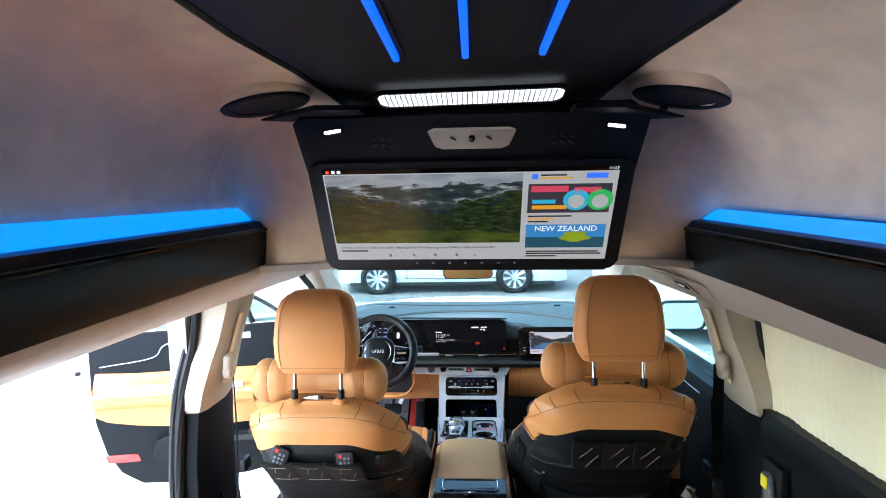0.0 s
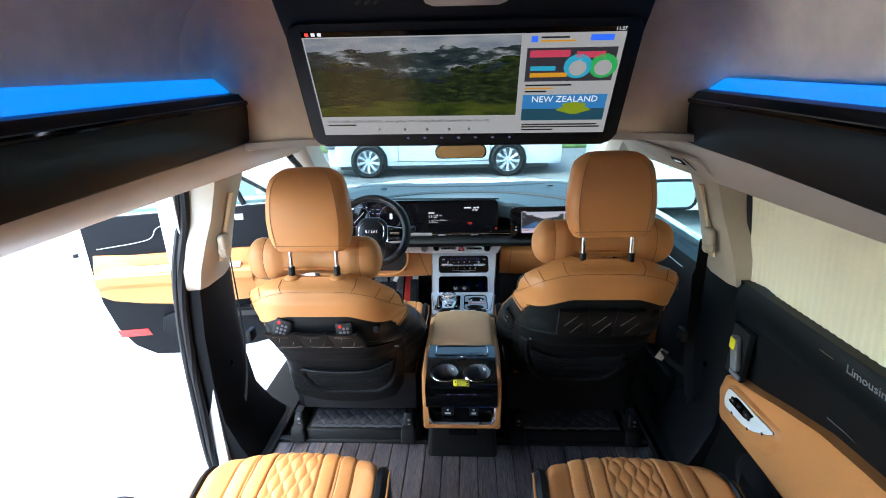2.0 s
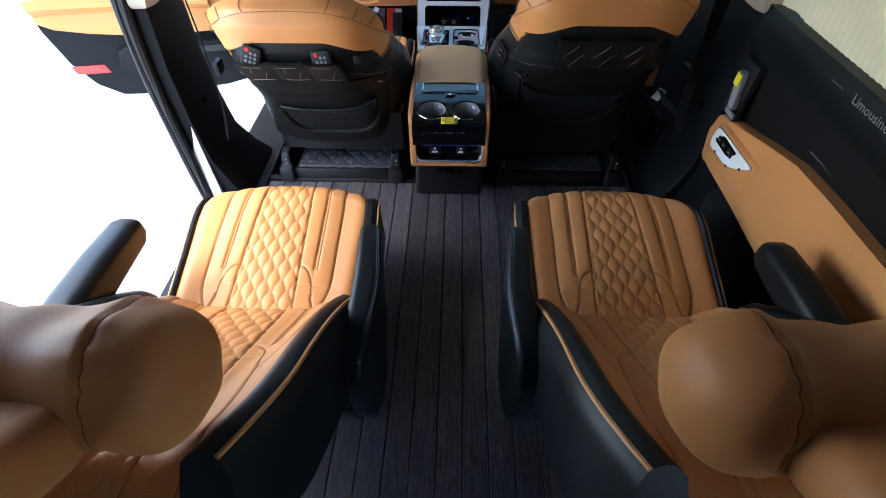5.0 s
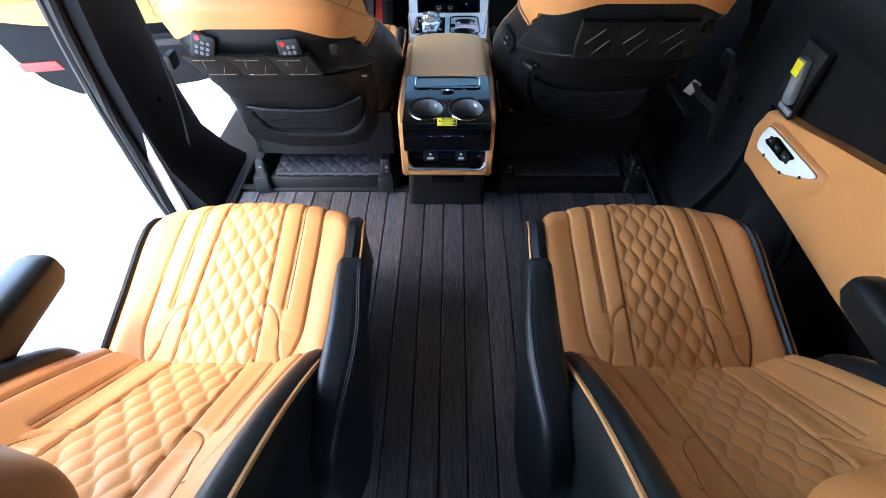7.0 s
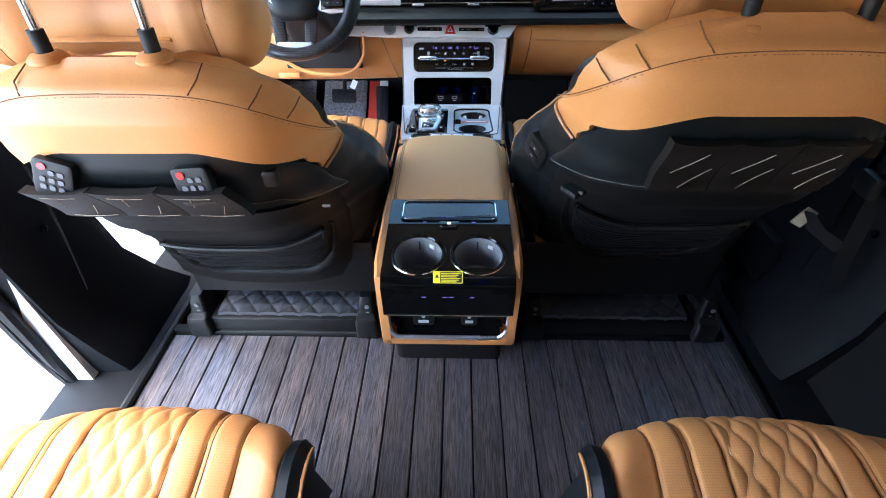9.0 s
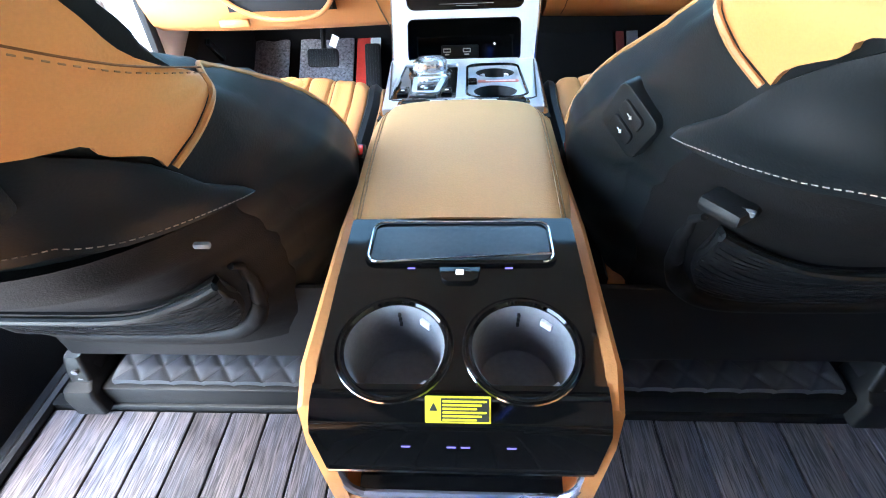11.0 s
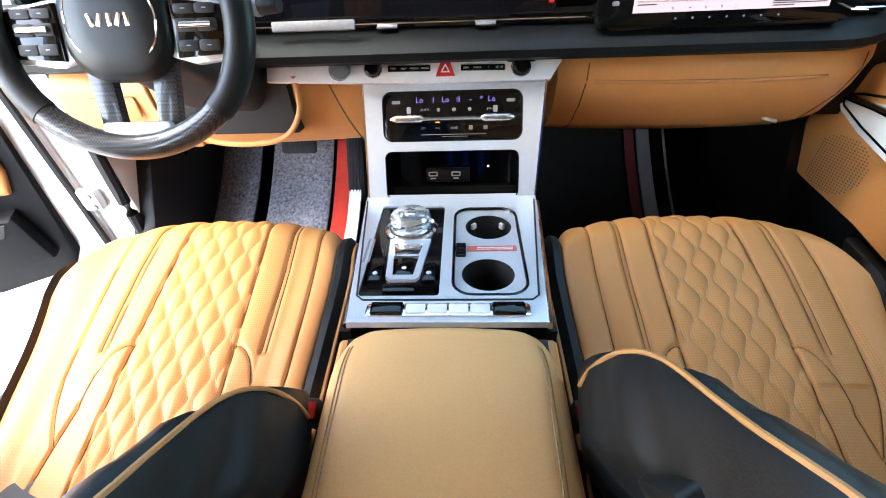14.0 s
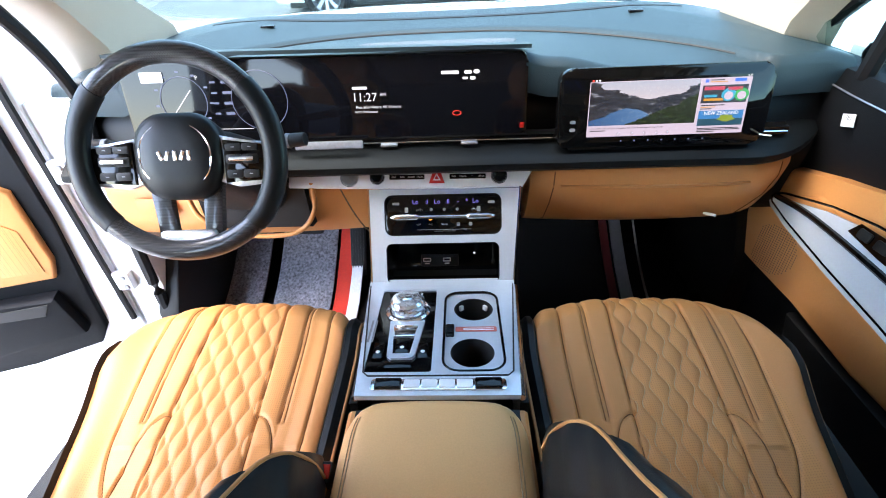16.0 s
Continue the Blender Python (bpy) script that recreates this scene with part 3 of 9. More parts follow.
def pillar(sx, nm):
    """Middle pillar: beige above, dark below, with rubber door seal and belt."""
    def ring(z, xin, y0, y1, dep):
        return [(sx * (xin + 0.012), y0, z), (sx * xin, y0 + 0.03, z), (sx * xin, y1 - 0.04, z), (sx * (xin + 0.012), y1, z), (sx * (xin + dep), y1 + 0.01, z), (sx * (xin + dep), y0 - 0.01, z)]
    up = [ring(1.20, 0.785, 1.45, 1.66, 0.13), ring(1.12, 0.80, 1.445, 1.64, 0.12), ring(1.02, 0.825, 1.435, 1.61, 0.11), ring(0.95, 0.84, 1.405, 1.60, 0.10), ring(0.86, 0.862, 1.385, 1.60, 0.09), ring(0.80, 0.875, 1.385, 1.59, 0.085), ring(0.785, 0.885, 1.395, 1.58, 0.08)]
    solo("pillar_upper_" + nm, loft(up), beige_plastic, "beige plastic middle pillar cover with a belt slot", "pillar", "structure")
    lo = [ring(0.80, 0.888, 1.40, 1.62, 0.08), ring(0.60, 0.905, 1.395, 1.64, 0.07), ring(0.40, 0.912, 1.40, 1.66, 0.07), ring(0.22, 0.905, 1.41, 1.69, 0.08), ring(0.10, 0.87, 1.42, 1.74, 0.12), ring(0.0, 0.83, 1.43, 1.80, 0.16), ring(-0.02, 0.83, 1.43, 1.80, 0.16)]
    solo("pillar_lower_" + nm, loft(lo), pillar_black, "dark grey plastic lower middle pillar cover", "pillar", "structure")
    slot = thing("belt_slot", "beige belt height slot on the middle pillar", "belt slot", (sx * 0.83, 1.50, 0.95), "belt slots")
    part("track", tube(smooth_line([(sx * 0.793, 1.515, 1.10), (sx * 0.822, 1.505, 1.00), (sx * 0.842, 1.49, 0.92), (sx * 0.855, 1.485, 0.86)], 5), 0.012, 8, 0.4, (1, 0, 0.3)), suede, slot)
    seal = smooth_line([(sx * 0.90, 1.435, 1.20), (sx * 0.918, 1.42, 1.02), (sx * 0.945, 1.385, 0.85), (sx * 0.968, 1.378, 0.6), (sx * 0.976, 1.382, 0.35), (sx * 0.985, 1.395, 0.12), (sx * 0.985, 1.41, -0.03)], 6)
    solo("door_seal_" + nm, join(tube(seal, 0.016, 8), tube([p + Vector((sx * 0.018, -0.006, 0)) for p in seal], 0.012, 8)), rubber, "black rubber door seal on the middle pillar", "door seal", "structure")
    solo("pillar_outer_" + nm, loft([[(sx * 0.93, 1.40, z), (sx * 0.99, 1.40, z), (sx * 0.99, 1.62, z), (sx * 0.93, 1.62, z)] for z in (1.2, 0.9, 0.5, -0.25)] if sx < 0 else [[(0.95, 1.40, z), (1.0, 1.40, z), (1.0, 1.62, z), (0.95, 1.62, z)] for z in (1.2, 0.9, 0.5, -0.25)]), white_paint, "white painted outer middle pillar", "pillar", "structure")
    belt = thing("seat_belt", "black seat belt hanging from a beige guide on the pillar", "seat belt", (sx * 0.82, 1.60, 0.3), "front seat belts")
    xg = sx * 0.835
    yg, zg = 1.46, 0.905
    part("guide", lathe([(0.0, 0.0), (0.022, 0.002), (0.026, 0.012), (0.02, 0.026), (0.0, 0.03)], 20, frame_at((xg, yg, zg), (0, 1, 0), (0, 0, 1)) if sx < 0 else frame_at((xg, yg, zg), (0, -1, 0), (0, 0, 1))), beige_plastic, belt, "beige round belt guide")
    part("guide_cover", rbox(min(xg, xg - sx * 0.03), max(xg, xg - sx * 0.03), yg - 0.022, yg + 0.03, zg + 0.0, zg + 0.062, 0.014, 3), beige_plastic, belt, "beige belt guide cover")
    strap = smooth_line([(sx * 0.815, 1.475, zg + 0.02), (sx * 0.82, 1.485, 0.80), (sx * 0.822, 1.49, 0.65), (sx * 0.824, 1.485, 0.52), (sx * 0.828, 1.475, 0.42), (sx * 0.845, 1.475, 0.33), (sx * 0.86, 1.48, 0.28)], 6)
    part("strap", tube(strap, 0.016, 8, 0.08, (0.25, 1, 0) if sx > 0 else (0.8, 0.6, 0)), carpet_black, belt, "black webbing strap")
    part("buckle_tongue", rbox(min(sx * 0.785, sx * 0.805), max(sx * 0.785, sx * 0.805), 1.465, 1.515, 0.54, 0.585, 0.006), black_plastic, belt)
    if sx > 0:
        part("belt_tag", moved(rbox(-0.016, 0.016, -0.002, 0.002, -0.022, 0.022, 0.001), Matrix.Translation((0.752, 1.534, 0.452)) @ Matrix.Rotation(0.5, 4, "Y")), beige_plastic, belt, "small cream cloth tag")
        part("lower_strap", tube([(0.83, 1.49, 0.40), (0.78, 1.52, 0.43), (0.745, 1.53, 0.47)], 0.020, 8, 0.08, (1, 0.25, 0)), rubber, belt)
    for zz in (0.42,):
        solo("screw_cap", lathe([(0.009, 0), (0.009, 0.004), (0.004, 0.006)], 14, frame_at((sx * 0.911, 1.52, zz), (0, sx * -1, 0), (0, 0, 1))), gloss_black, "small black screw cap on the pillar", "screw cap")


pillar(-1, "left")
pillar(1, "right")


# ---- roof panel, lamps and monitor ----
def roof_panel():
    p = thing("roof_panel", "black ceiling panel with three blue light strips", "roof panel", (0.02, 0.0, 1.70))

    def surf(u, v):
        y = lerp(-1.25, 1.30, v)
        hw = table(y, [(-1.3, 0.42), (0.60, 0.385), (1.05, 0.335), (1.30, 0.33)])
        x = 0.027 + (u * 2 - 1) * hw
        z = 1.728 - 0.018 * (1 - abs(u * 2 - 1) ** 6)
        return (x, y, z)
    part("panel", sheet(surf, 24, 30, (0, 0, 0.03)), roof_black, p)
    for sx in (-1, 1):
        line = [(0.027 + sx * (table(y, [(-1.3, 0.42), (0.60, 0.385), (1.05, 0.335), (1.30, 0.33)]) + 0.004), y, 1.732) for y in np.linspace(-1.25, 1.28, 14)]
        part("edge", tube(line, 0.011, 8), black_leather, p, "satin black panel edge")
    for x0 in (-0.101, 0.021, 0.154):
        part("light_strip", rbox(x0 - 0.0062, x0 + 0.0062, -0.6, 0.780, 1.698, 1.712, 0.004), led_strip, p, "narrow blue light strip")
        part("strip_frame", plate(rrect(x0 - 0.015, x0 + 0.015, -0.62, 0.800, 0.012, 4), [rrect(x0 - 0.009, x0 + 0.009, -0.602, 0.782, 0.004, 3)], 0.004, Matrix.Translation((0, 0, 1.706))), roof_black, p)
    return p


roof_panel()


def dome_lamp():
    d = thing("dome_lamp", "white lit rectangular dome lamp with a ribbed lens", "ceiling lamp", (0.027, 1.0, 1.68))
    m = Matrix.Translation((0.027, 1.005, 1.693)) @ Matrix.Rotation(radians(180 - 9), 4, "X")
    part("frame", plate(rrect(-0.213, 0.213, -0.044, 0.044, 0.026, 6), [rrect(-0.205, 0.205, -0.036, 0.036, 0.020, 6)], 0.008, m), black_plastic, d, "thin dark lamp frame")
    part("lens", prism(rrect(-0.205, 0.205, -0.036, 0.036, 0.020, 6), 0.006, m, 0.003), lamp_white, d, "bright white lens")
    ribs = join(*[rbox(x - 0.0012, x + 0.0012, -0.030, 0.030, 0.006, 0.0085, 0) for x in np.linspace(-0.187, 0.187, 34)])
    part("lens_ribs", moved(ribs, m), white_trim, d, "clear lens ribs")
    return d


dome_lamp()


def monitor():
    mo = thing("ceiling_monitor", "large black wide monitor hanging from the roof, showing a landscape film", "monitor", (0.02, 1.25, 1.26))
    top, low = Vector((0.017, 1.105, 1.546)), Vector((0.017, 1.231, 1.309))
    up = (top - low).normalized()
    right = Vector((1, 0, -0.012)).normalized()
    m = frame_at((top + low) / 2, right, up)
    # housing: wide wings at the roof, narrowing to the monitor
    wings = [(-0.425, 0.245), (-0.412, 0.16), (-0.400, 0.06), (-0.385, -0.12), (-0.375, -0.155), (0.375, -0.155), (0.385, -0.12), (0.400, 0.06), (0.412, 0.16), (0.425, 0.245), (0.40, 0.262), (-0.40, 0.262)]
    part("housing", prism(wings, 0.09, m @ Matrix.Translation((0, 0, -0.095)), 0.01), roof_black, mo)
    # thin blades that reach out from the roof panel's corners
    for sx in (-1, 1):
        tip, zt = 0.017 + sx * 0.505, 1.655 - 0.014 * sx
        root = [(0.017 + sx * 0.24, 1.00), (0.017 + sx * 0.34, 0.985), (tip - sx * 0.06, 1.052), (tip, 1.078), (tip - sx * 0.10, 1.115), (0.017 + sx * 0.24, 1.13)]
        blade = loft([[(x, y, lerp(1.668, zt, min(1, abs(x - 0.017) / 0.5)) + lift * (1.0 if abs(x - tip) > 0.03 else 0.4)) for x, y in root] for lift in (0.0, 0.011)])
        part("wing", blade, roof_black, mo, "black pointed wing over the monitor")
    ob = part("screen_frame", prism(rrect(-0.402, 0.402, -0.172, 0.150, 0.03, 6), 0.02, m @ Matrix.Translation((0, 0, -0.012)), 0.008), roof_black, mo, "black screen frame")
    hw, hh = 0.366, 0.134
    build_page(ob, m @ Matrix.Translation((0, 0, 0.0095)), hw, hh)
    for i, x in enumerate((-0.145, -0.10, -0.055, -0.01, 0.035, 0.08, 0.125)):
        part("touch_key", prism(rrect(x - 0.004, x + 0.004, -0.1495, -0.1455, 0.0015, 2) if i % 3 else circle(x, -0.1475, 0.0032, 12), 0.001, m @ Matrix.Translation((0, 0, 0.008))), icon_dim, ob, "small dim touch key")
    return mo, m


def landscape(name, kind):
    """A lit film picture: sky, far mountains and green meadow, in the picture's own plane."""
    m = bpy.data.materials.new(name)
    m.use_nodes = True
    nt = m.node_tree
    b = nt.nodes["Principled BSDF"]
    b.inputs["Roughness"].default_value = 0.15
    b.inputs["Base Color"].default_value = (0.01, 0.01, 0.01, 1)
    co, sep = nt.nodes.new("ShaderNodeTexCoord"), nt.nodes.new("ShaderNodeSeparateXYZ")
    nt.links.new(co.outputs["Generated"], sep.inputs[0])

    def noise_node(scale, detail=6):
        n = nt.nodes.new("ShaderNodeTexNoise")
        n.inputs["Scale"].default_value, n.inputs["Detail"].default_value = scale, detail
        nt.links.new(co.outputs["Generated"], n.inputs["Vector"])
        return n.outputs["Fac"]

    def op(kind_, a, b_):
        n = nt.nodes.new("ShaderNodeMath")
        n.operation = kind_
        for i, v in enumerate((a, b_)):
            if isinstance(v, (int, float)):
                n.inputs[i].default_value = v
            else:
                nt.links.new(v, n.inputs[i])
        return n.outputs[0]

    def mix(f, a, c):
        n = nt.nodes.new("ShaderNodeMix")
        n.data_type = "RGBA"
        nt.links.new(f, n.inputs[0])
        for i, v in ((6, a), (7, c)):
            if isinstance(v, tuple):
                n.inputs[i].default_value = (*v, 1)
            else:
                nt.links.new(v, n.inputs[i])
        return n.outputs[2]

    def ramp(f, *stops):
        n = nt.nodes.new("ShaderNodeValToRGB")
        e = n.color_ramp.elements
        e[0].position, e[0].color = stops[0][0], (*stops[0][1], 1)
        e[1].position, e[1].color = stops[-1][0], (*stops[-1][1], 1)
        for pos, colr in stops[1:-1]:
            q = e.new(pos)
            q.color = (*colr, 1)
        nt.links.new(f, n.inputs[0])
        return n.outputs[0]
    x, y = sep.outputs[0], sep.outputs[2]
    if kind == "meadow":
        skyc = ramp(noise_node(6), (0.35, (0.30, 0.36, 0.46)), (0.65, (0.55, 0.58, 0.64)))
        rock = ramp(noise_node(9, 9), (0.38, (0.012, 0.025, 0.035)), (0.54, (0.05, 0.075, 0.075)), (0.66, (0.62, 0.66, 0.74)))
        ridge = op("ADD", 0.86, op("MULTIPLY", op("SUBTRACT", noise_node(5), 0.5), 0.5))
        far = mix(op("GREATER_THAN", ridge, y), skyc, rock)
        wood_ = ramp(noise_node(22), (0.35, (0.006, 0.012, 0.006)), (0.55, (0.025, 0.045, 0.012)), (0.72, (0.09, 0.12, 0.03)))
        side = op("MULTIPLY", op("ABSOLUTE", op("SUBTRACT", x, 0.55), 0.0), 1.0)
        tree_line = op("ADD", op("ADD", 0.48, op("MULTIPLY", side, 0.45)), op("MULTIPLY", op("SUBTRACT", noise_node(9), 0.5), 0.6))
        pic = mix(op("GREATER_THAN", tree_line, y), far, wood_)
        field = ramp(noise_node(7), (0.35, (0.022, 0.042, 0.006)), (0.65, (0.11, 0.14, 0.018)))
        edge = op("ADD", 0.20, op("MULTIPLY", op("SUBTRACT", noise_node(3), 0.5), 0.4))
        pic = mix(op("GREATER_THAN", edge, y), pic, field)
    else:
        skyc = ramp(y, (0.5, (0.75, 0.68, 0.75)), (1.0, (0.55, 0.6, 0.75)))
        rock = ramp(noise_node(10, 9), (0.40, (0.010, 0.014, 0.024)), (0.60, (0.045, 0.05, 0.075)), (0.74, (0.40, 0.42, 0.5)))
        vee = op("ADD", op("MULTIPLY", op("ABSOLUTE", op("SUBTRACT", x, 0.55), 0.0), 0.75), 0.55)
        ridge = op("ADD", vee, op("MULTIPLY", op("SUBTRACT", noise_node(5), 0.5), 0.4))
        pic = mix(op("GREATER_THAN", ridge, y), skyc, rock)
        lake = op("LESS_THAN", op("ADD", y, op("MULTIPLY", op("SUBTRACT", noise_node(3), 0.5), 0.25)), op("SUBTRACT", 0.42, op("MULTIPLY", op("ABSOLUTE", op("SUBTRACT", x, 0.35), 0.0), 0.9)))
        pic = mix(lake, pic, ramp(x, (0.0, (0.03, 0.11, 0.30)), (0.6, (0.12, 0.26, 0.50))))
        grass_ = ramp(noise_node(14), (0.4, (0.008, 0.014, 0.006)), (0.65, (0.03, 0.055, 0.015)))
        pic = mix(op("LESS_THAN", op("ADD", y, op("MULTIPLY", op("SUBTRACT", noise_node(6), 0.5), 0.3)), op("MULTIPLY", op("SUBTRACT", x, 0.34), 1.0)), pic, grass_)
    nt.links.new(pic, b.inputs["Emission Color"])
    b.inputs["Emission Strength"].default_value = (0.26 if kind == "meadow" else 0.4) * LIT
    return m


meadow_film = landscape("meadow_film", "meadow")
lake_film = landscape("lake_film", "lake")


def build_page(parent, m, hw, hh, page=None, film=None, words=True):
    """A lit film page on a screen: picture, title lines, side column of thumbnails."""
    page, film = page or page_white, film or meadow_film
    W, H = 2 * hw, 2 * hh

    def r(x0, x1, y0, y1):
        return [(-hw + x0 * W, hh - y1 * H), (-hw + x1 * W, hh - y1 * H), (-hw + x1 * W, hh - y0 * H), (-hw + x0 * W, hh - y0 * H)]

    def lay(name, x0, x1, y0, y1, mat, lvl, label=""):
        part(name, prism(r(x0, x1, y0, y1), 0.0006, m @ Matrix.Translation((0, 0, 0.0008 * lvl))), mat, parent, label)

    def words_at(text, x, y, size, mat, lvl, align="LEFT"):
        part("page_lettering", lettering(text, size * H, m @ Matrix.Translation((-hw + x * W, hh - y * H, 0.0008 * lvl)), 0.0002, align), mat, parent)
    lay("status_bar", 0, 1, 0.0, 0.045, screen_black, 0)
    lay("page", 0, 1, 0.045, 1.0, page, 0, "pale lit page")
    lay("film_picture", 0.005, 0.685, 0.055, 0.80, film, 1, "landscape film picture")
    lay("banner", 0.705, 0.985, 0.17, 0.47, ad_dark, 1, "colourful banner of plain shapes")
    lay("banner_title", 0.715, 0.84, 0.19, 0.25, ad_pink, 2)
    lay("banner_bar", 0.72, 0.80, 0.33, 0.37, ad_cyan, 2)
    lay("banner_bar", 0.72, 0.84, 0.39, 0.43, ad_orange, 2)
    lay("banner_bar", 0.86, 0.95, 0.205, 0.26, ad_pink, 2)
    for cx, mt in ((0.87, ad_cyan), (0.95, ad_green)):
        part("banner_shape", prism([(-hw + cx * W + 0.045 * W * math.cos(a), hh - 0.335 * H + 0.11 * H * math.sin(a)) for a in np.linspace(0, 6.1, 14)], 0.0006, m @ Matrix.Translation((0, 0, 0.0016))), mt, parent)
        part("banner_shape", prism([(-hw + cx * W + 0.028 * W * math.cos(a), hh - 0.35 * H + 0.07 * H * math.sin(a)) for a in np.linspace(0, 6.1, 14)], 0.0006, m @ Matrix.Translation((0, 0, 0.0024))), page, parent)
    lay("thumbnail", 0.705, 0.985, 0.60, 0.86, nz_sky, 1, "blue lake thumbnail")
    lay("thumbnail_lake", 0.705, 0.985, 0.74, 0.86, nz_land, 2)
    part("thumbnail_tree", prism([(-hw + (0.88 + 0.05 * math.cos(a) * (1 + 0.25 * math.sin(5 * a))) * W, hh - (0.735 + 0.06 * math.sin(a)) * H) for a in np.linspace(0, 6.1, 24)], 0.0006, m @ Matrix.Translation((0, 0, 0.0024))), nz_tree, parent)
    words_at("NEW ZEALAND", 0.845, 0.645, 0.085, icon_white, 3, "CENTER")
    lay("button", 0.895, 0.965, 0.065, 0.115, page_blue, 1, "blue page button")
    lay("mark", 0.715, 0.735, 0.07, 0.12, page_blue, 1)
    for y0, x1 in ((0.075, 0.83), (0.105, 0.85), (0.50, 0.86), (0.53, 0.80), (0.56, 0.78), (0.90, 0.97), (0.925, 0.98), (0.955, 0.82)):
        lay("print_line", 0.745 if y0 < 0.2 else 0.71, x1, y0, y0 + 0.014, page_ink if y0 not in (0.105, 0.53) else ad_orange, 1)
    words_at("FLYING OVER AUSTRIA (4K UHD) - Relaxing Music With Stunning Beautiful Nature (4K Video Ultra HD)", 0.02, 0.855, 0.036 if words else 0.03, page_ink, 1)
    lay("print_line", 0.02, 0.12, 0.885, 0.90, page_ink, 1)
    for x in (0.20, 0.29, 0.37, 0.45, 0.52):
        lay("page_icon", x, x + 0.008, 0.935, 0.96, letter_grey, 1)
    for i, mt in enumerate((icon_red, icon_white, icon_white)):
        lay("status_icon", 0.012 + 0.02 * i, 0.024 + 0.02 * i, 0.008, 0.036, mt, 1)
    words_at("11:27", 0.965, 0.024, 0.04, icon_white, 1)


monitor_thing, monitor_pose = monitor()


def sensor_pod():
    s = thing("control_pod", "beige roof control pod with round sensors", "roof control", (0.025, 1.09, 1.60))
    m = monitor_pose @ Matrix.Translation((0.01, 0.213, -0.002))
    out = [(-0.104, 0.012), (-0.088, -0.024), (-0.07, -0.031), (0.07, -0.031), (0.088, -0.024), (0.104, 0.012), (0.09, 0.018), (-0.09, 0.018)]
    part("body", prism(out, 0.016, m, 0.006), beige_plastic, s)
    for x in (-0.045, 0.04):
        part("microphone", prism([(x - 0.008, 0.000), (x + 0.006, -0.008), (x + 0.009, -0.004), (x - 0.002, 0.004)], 0.002, m @ Matrix.Translation((0, 0, 0.0155))), ink, s)
    part("lens", lathe([(0.008, 0), (0.008, 0.003), (0.003, 0.005)], 14, m @ Matrix.Translation((0, -0.003, 0.0155))), gloss_black, s)
    for sx in (-1, 1):
        sp = thing("roof_spot", "small lit white spot lamp beside the monitor", "spot lamp", tuple(monitor_pose @ Vector((sx * 0.335, 0.222, 0))), "roof spots")
        mm = monitor_pose @ Matrix.Translation((sx * 0.335 + 0.01, 0.228, -0.004)) @ Matrix.Rotation(radians(-8 * sx), 4, "Z")
        part("bezel", plate(rrect(-0.026, 0.026, -0.007, 0.007, 0.006, 4), [rrect(-0.021, 0.021, -0.004, 0.004, 0.0036, 4)], 0.004, mm), gloss_black, sp)
        part("lens", prism(rrect(-0.021, 0.021, -0.004, 0.004, 0.0036, 4), 0.0025, mm), spot_white, sp, "bright lens")
        gr = thing("speaker_slots", "cluster of small black slanted vent slots", "vent", tuple(monitor_pose @ Vector((sx * 0.2, 0.2, 0))), "vent slots")
        for i in range(3):
            for j in range(2):
                part("slot", moved(rbox(-0.008, 0.008, -0.003, 0.003, -0.003, 0.003, 0.001), monitor_pose @ Matrix.Translation((sx * 0.215 + 0.01 + (i - 1) * 0.02, 0.205 - j * 0.014, -0.003)) @ Matrix.Rotation(0.5 * -sx, 4, "Z")), ink, gr)


sensor_pod()


def round_vent(x, y, z, tilt):
    """A black ring let into the roof lining, its opening facing down."""
    v = thing("roof_speaker", "round black roof speaker ring set into the suede", "speaker", (x, y, z), "roof rings")
    m = Matrix.Translation((x, y, z)) @ Matrix.Rotation(radians(tilt), 4, "Y") @ Matrix.Rotation(radians(184), 4, "X")
    part("rim", lathe([(0.100, -0.004), (0.107, 0.002), (0.105, 0.006), (0.099, 0.008), (0.084, 0.006), (0.078, -0.004)], 48, m), roof_black, v, "satin black rim")
    part("surround", lathe([(0.104, 0.001), (0.110, -0.002), (0.115, -0.007), (0.119, -0.014), (0.122, -0.024)], 48, m), suede, v, "beige suede surround", sharp=80)
    part("bowl", lathe([(0.086, 0.003), (0.05, 0.001), (0.03, 0.0005), (0.0, 0.0005)], 40, m), rubber, v)
    part("catch", moved(rbox(-0.009, 0.009, -0.100, -0.084, 0.003, 0.018, 0.003), m), black_plastic, v)


round_vent(-0.477, 1.086, 1.711, -11)
round_vent(0.520, 1.096, 1.693, 12)

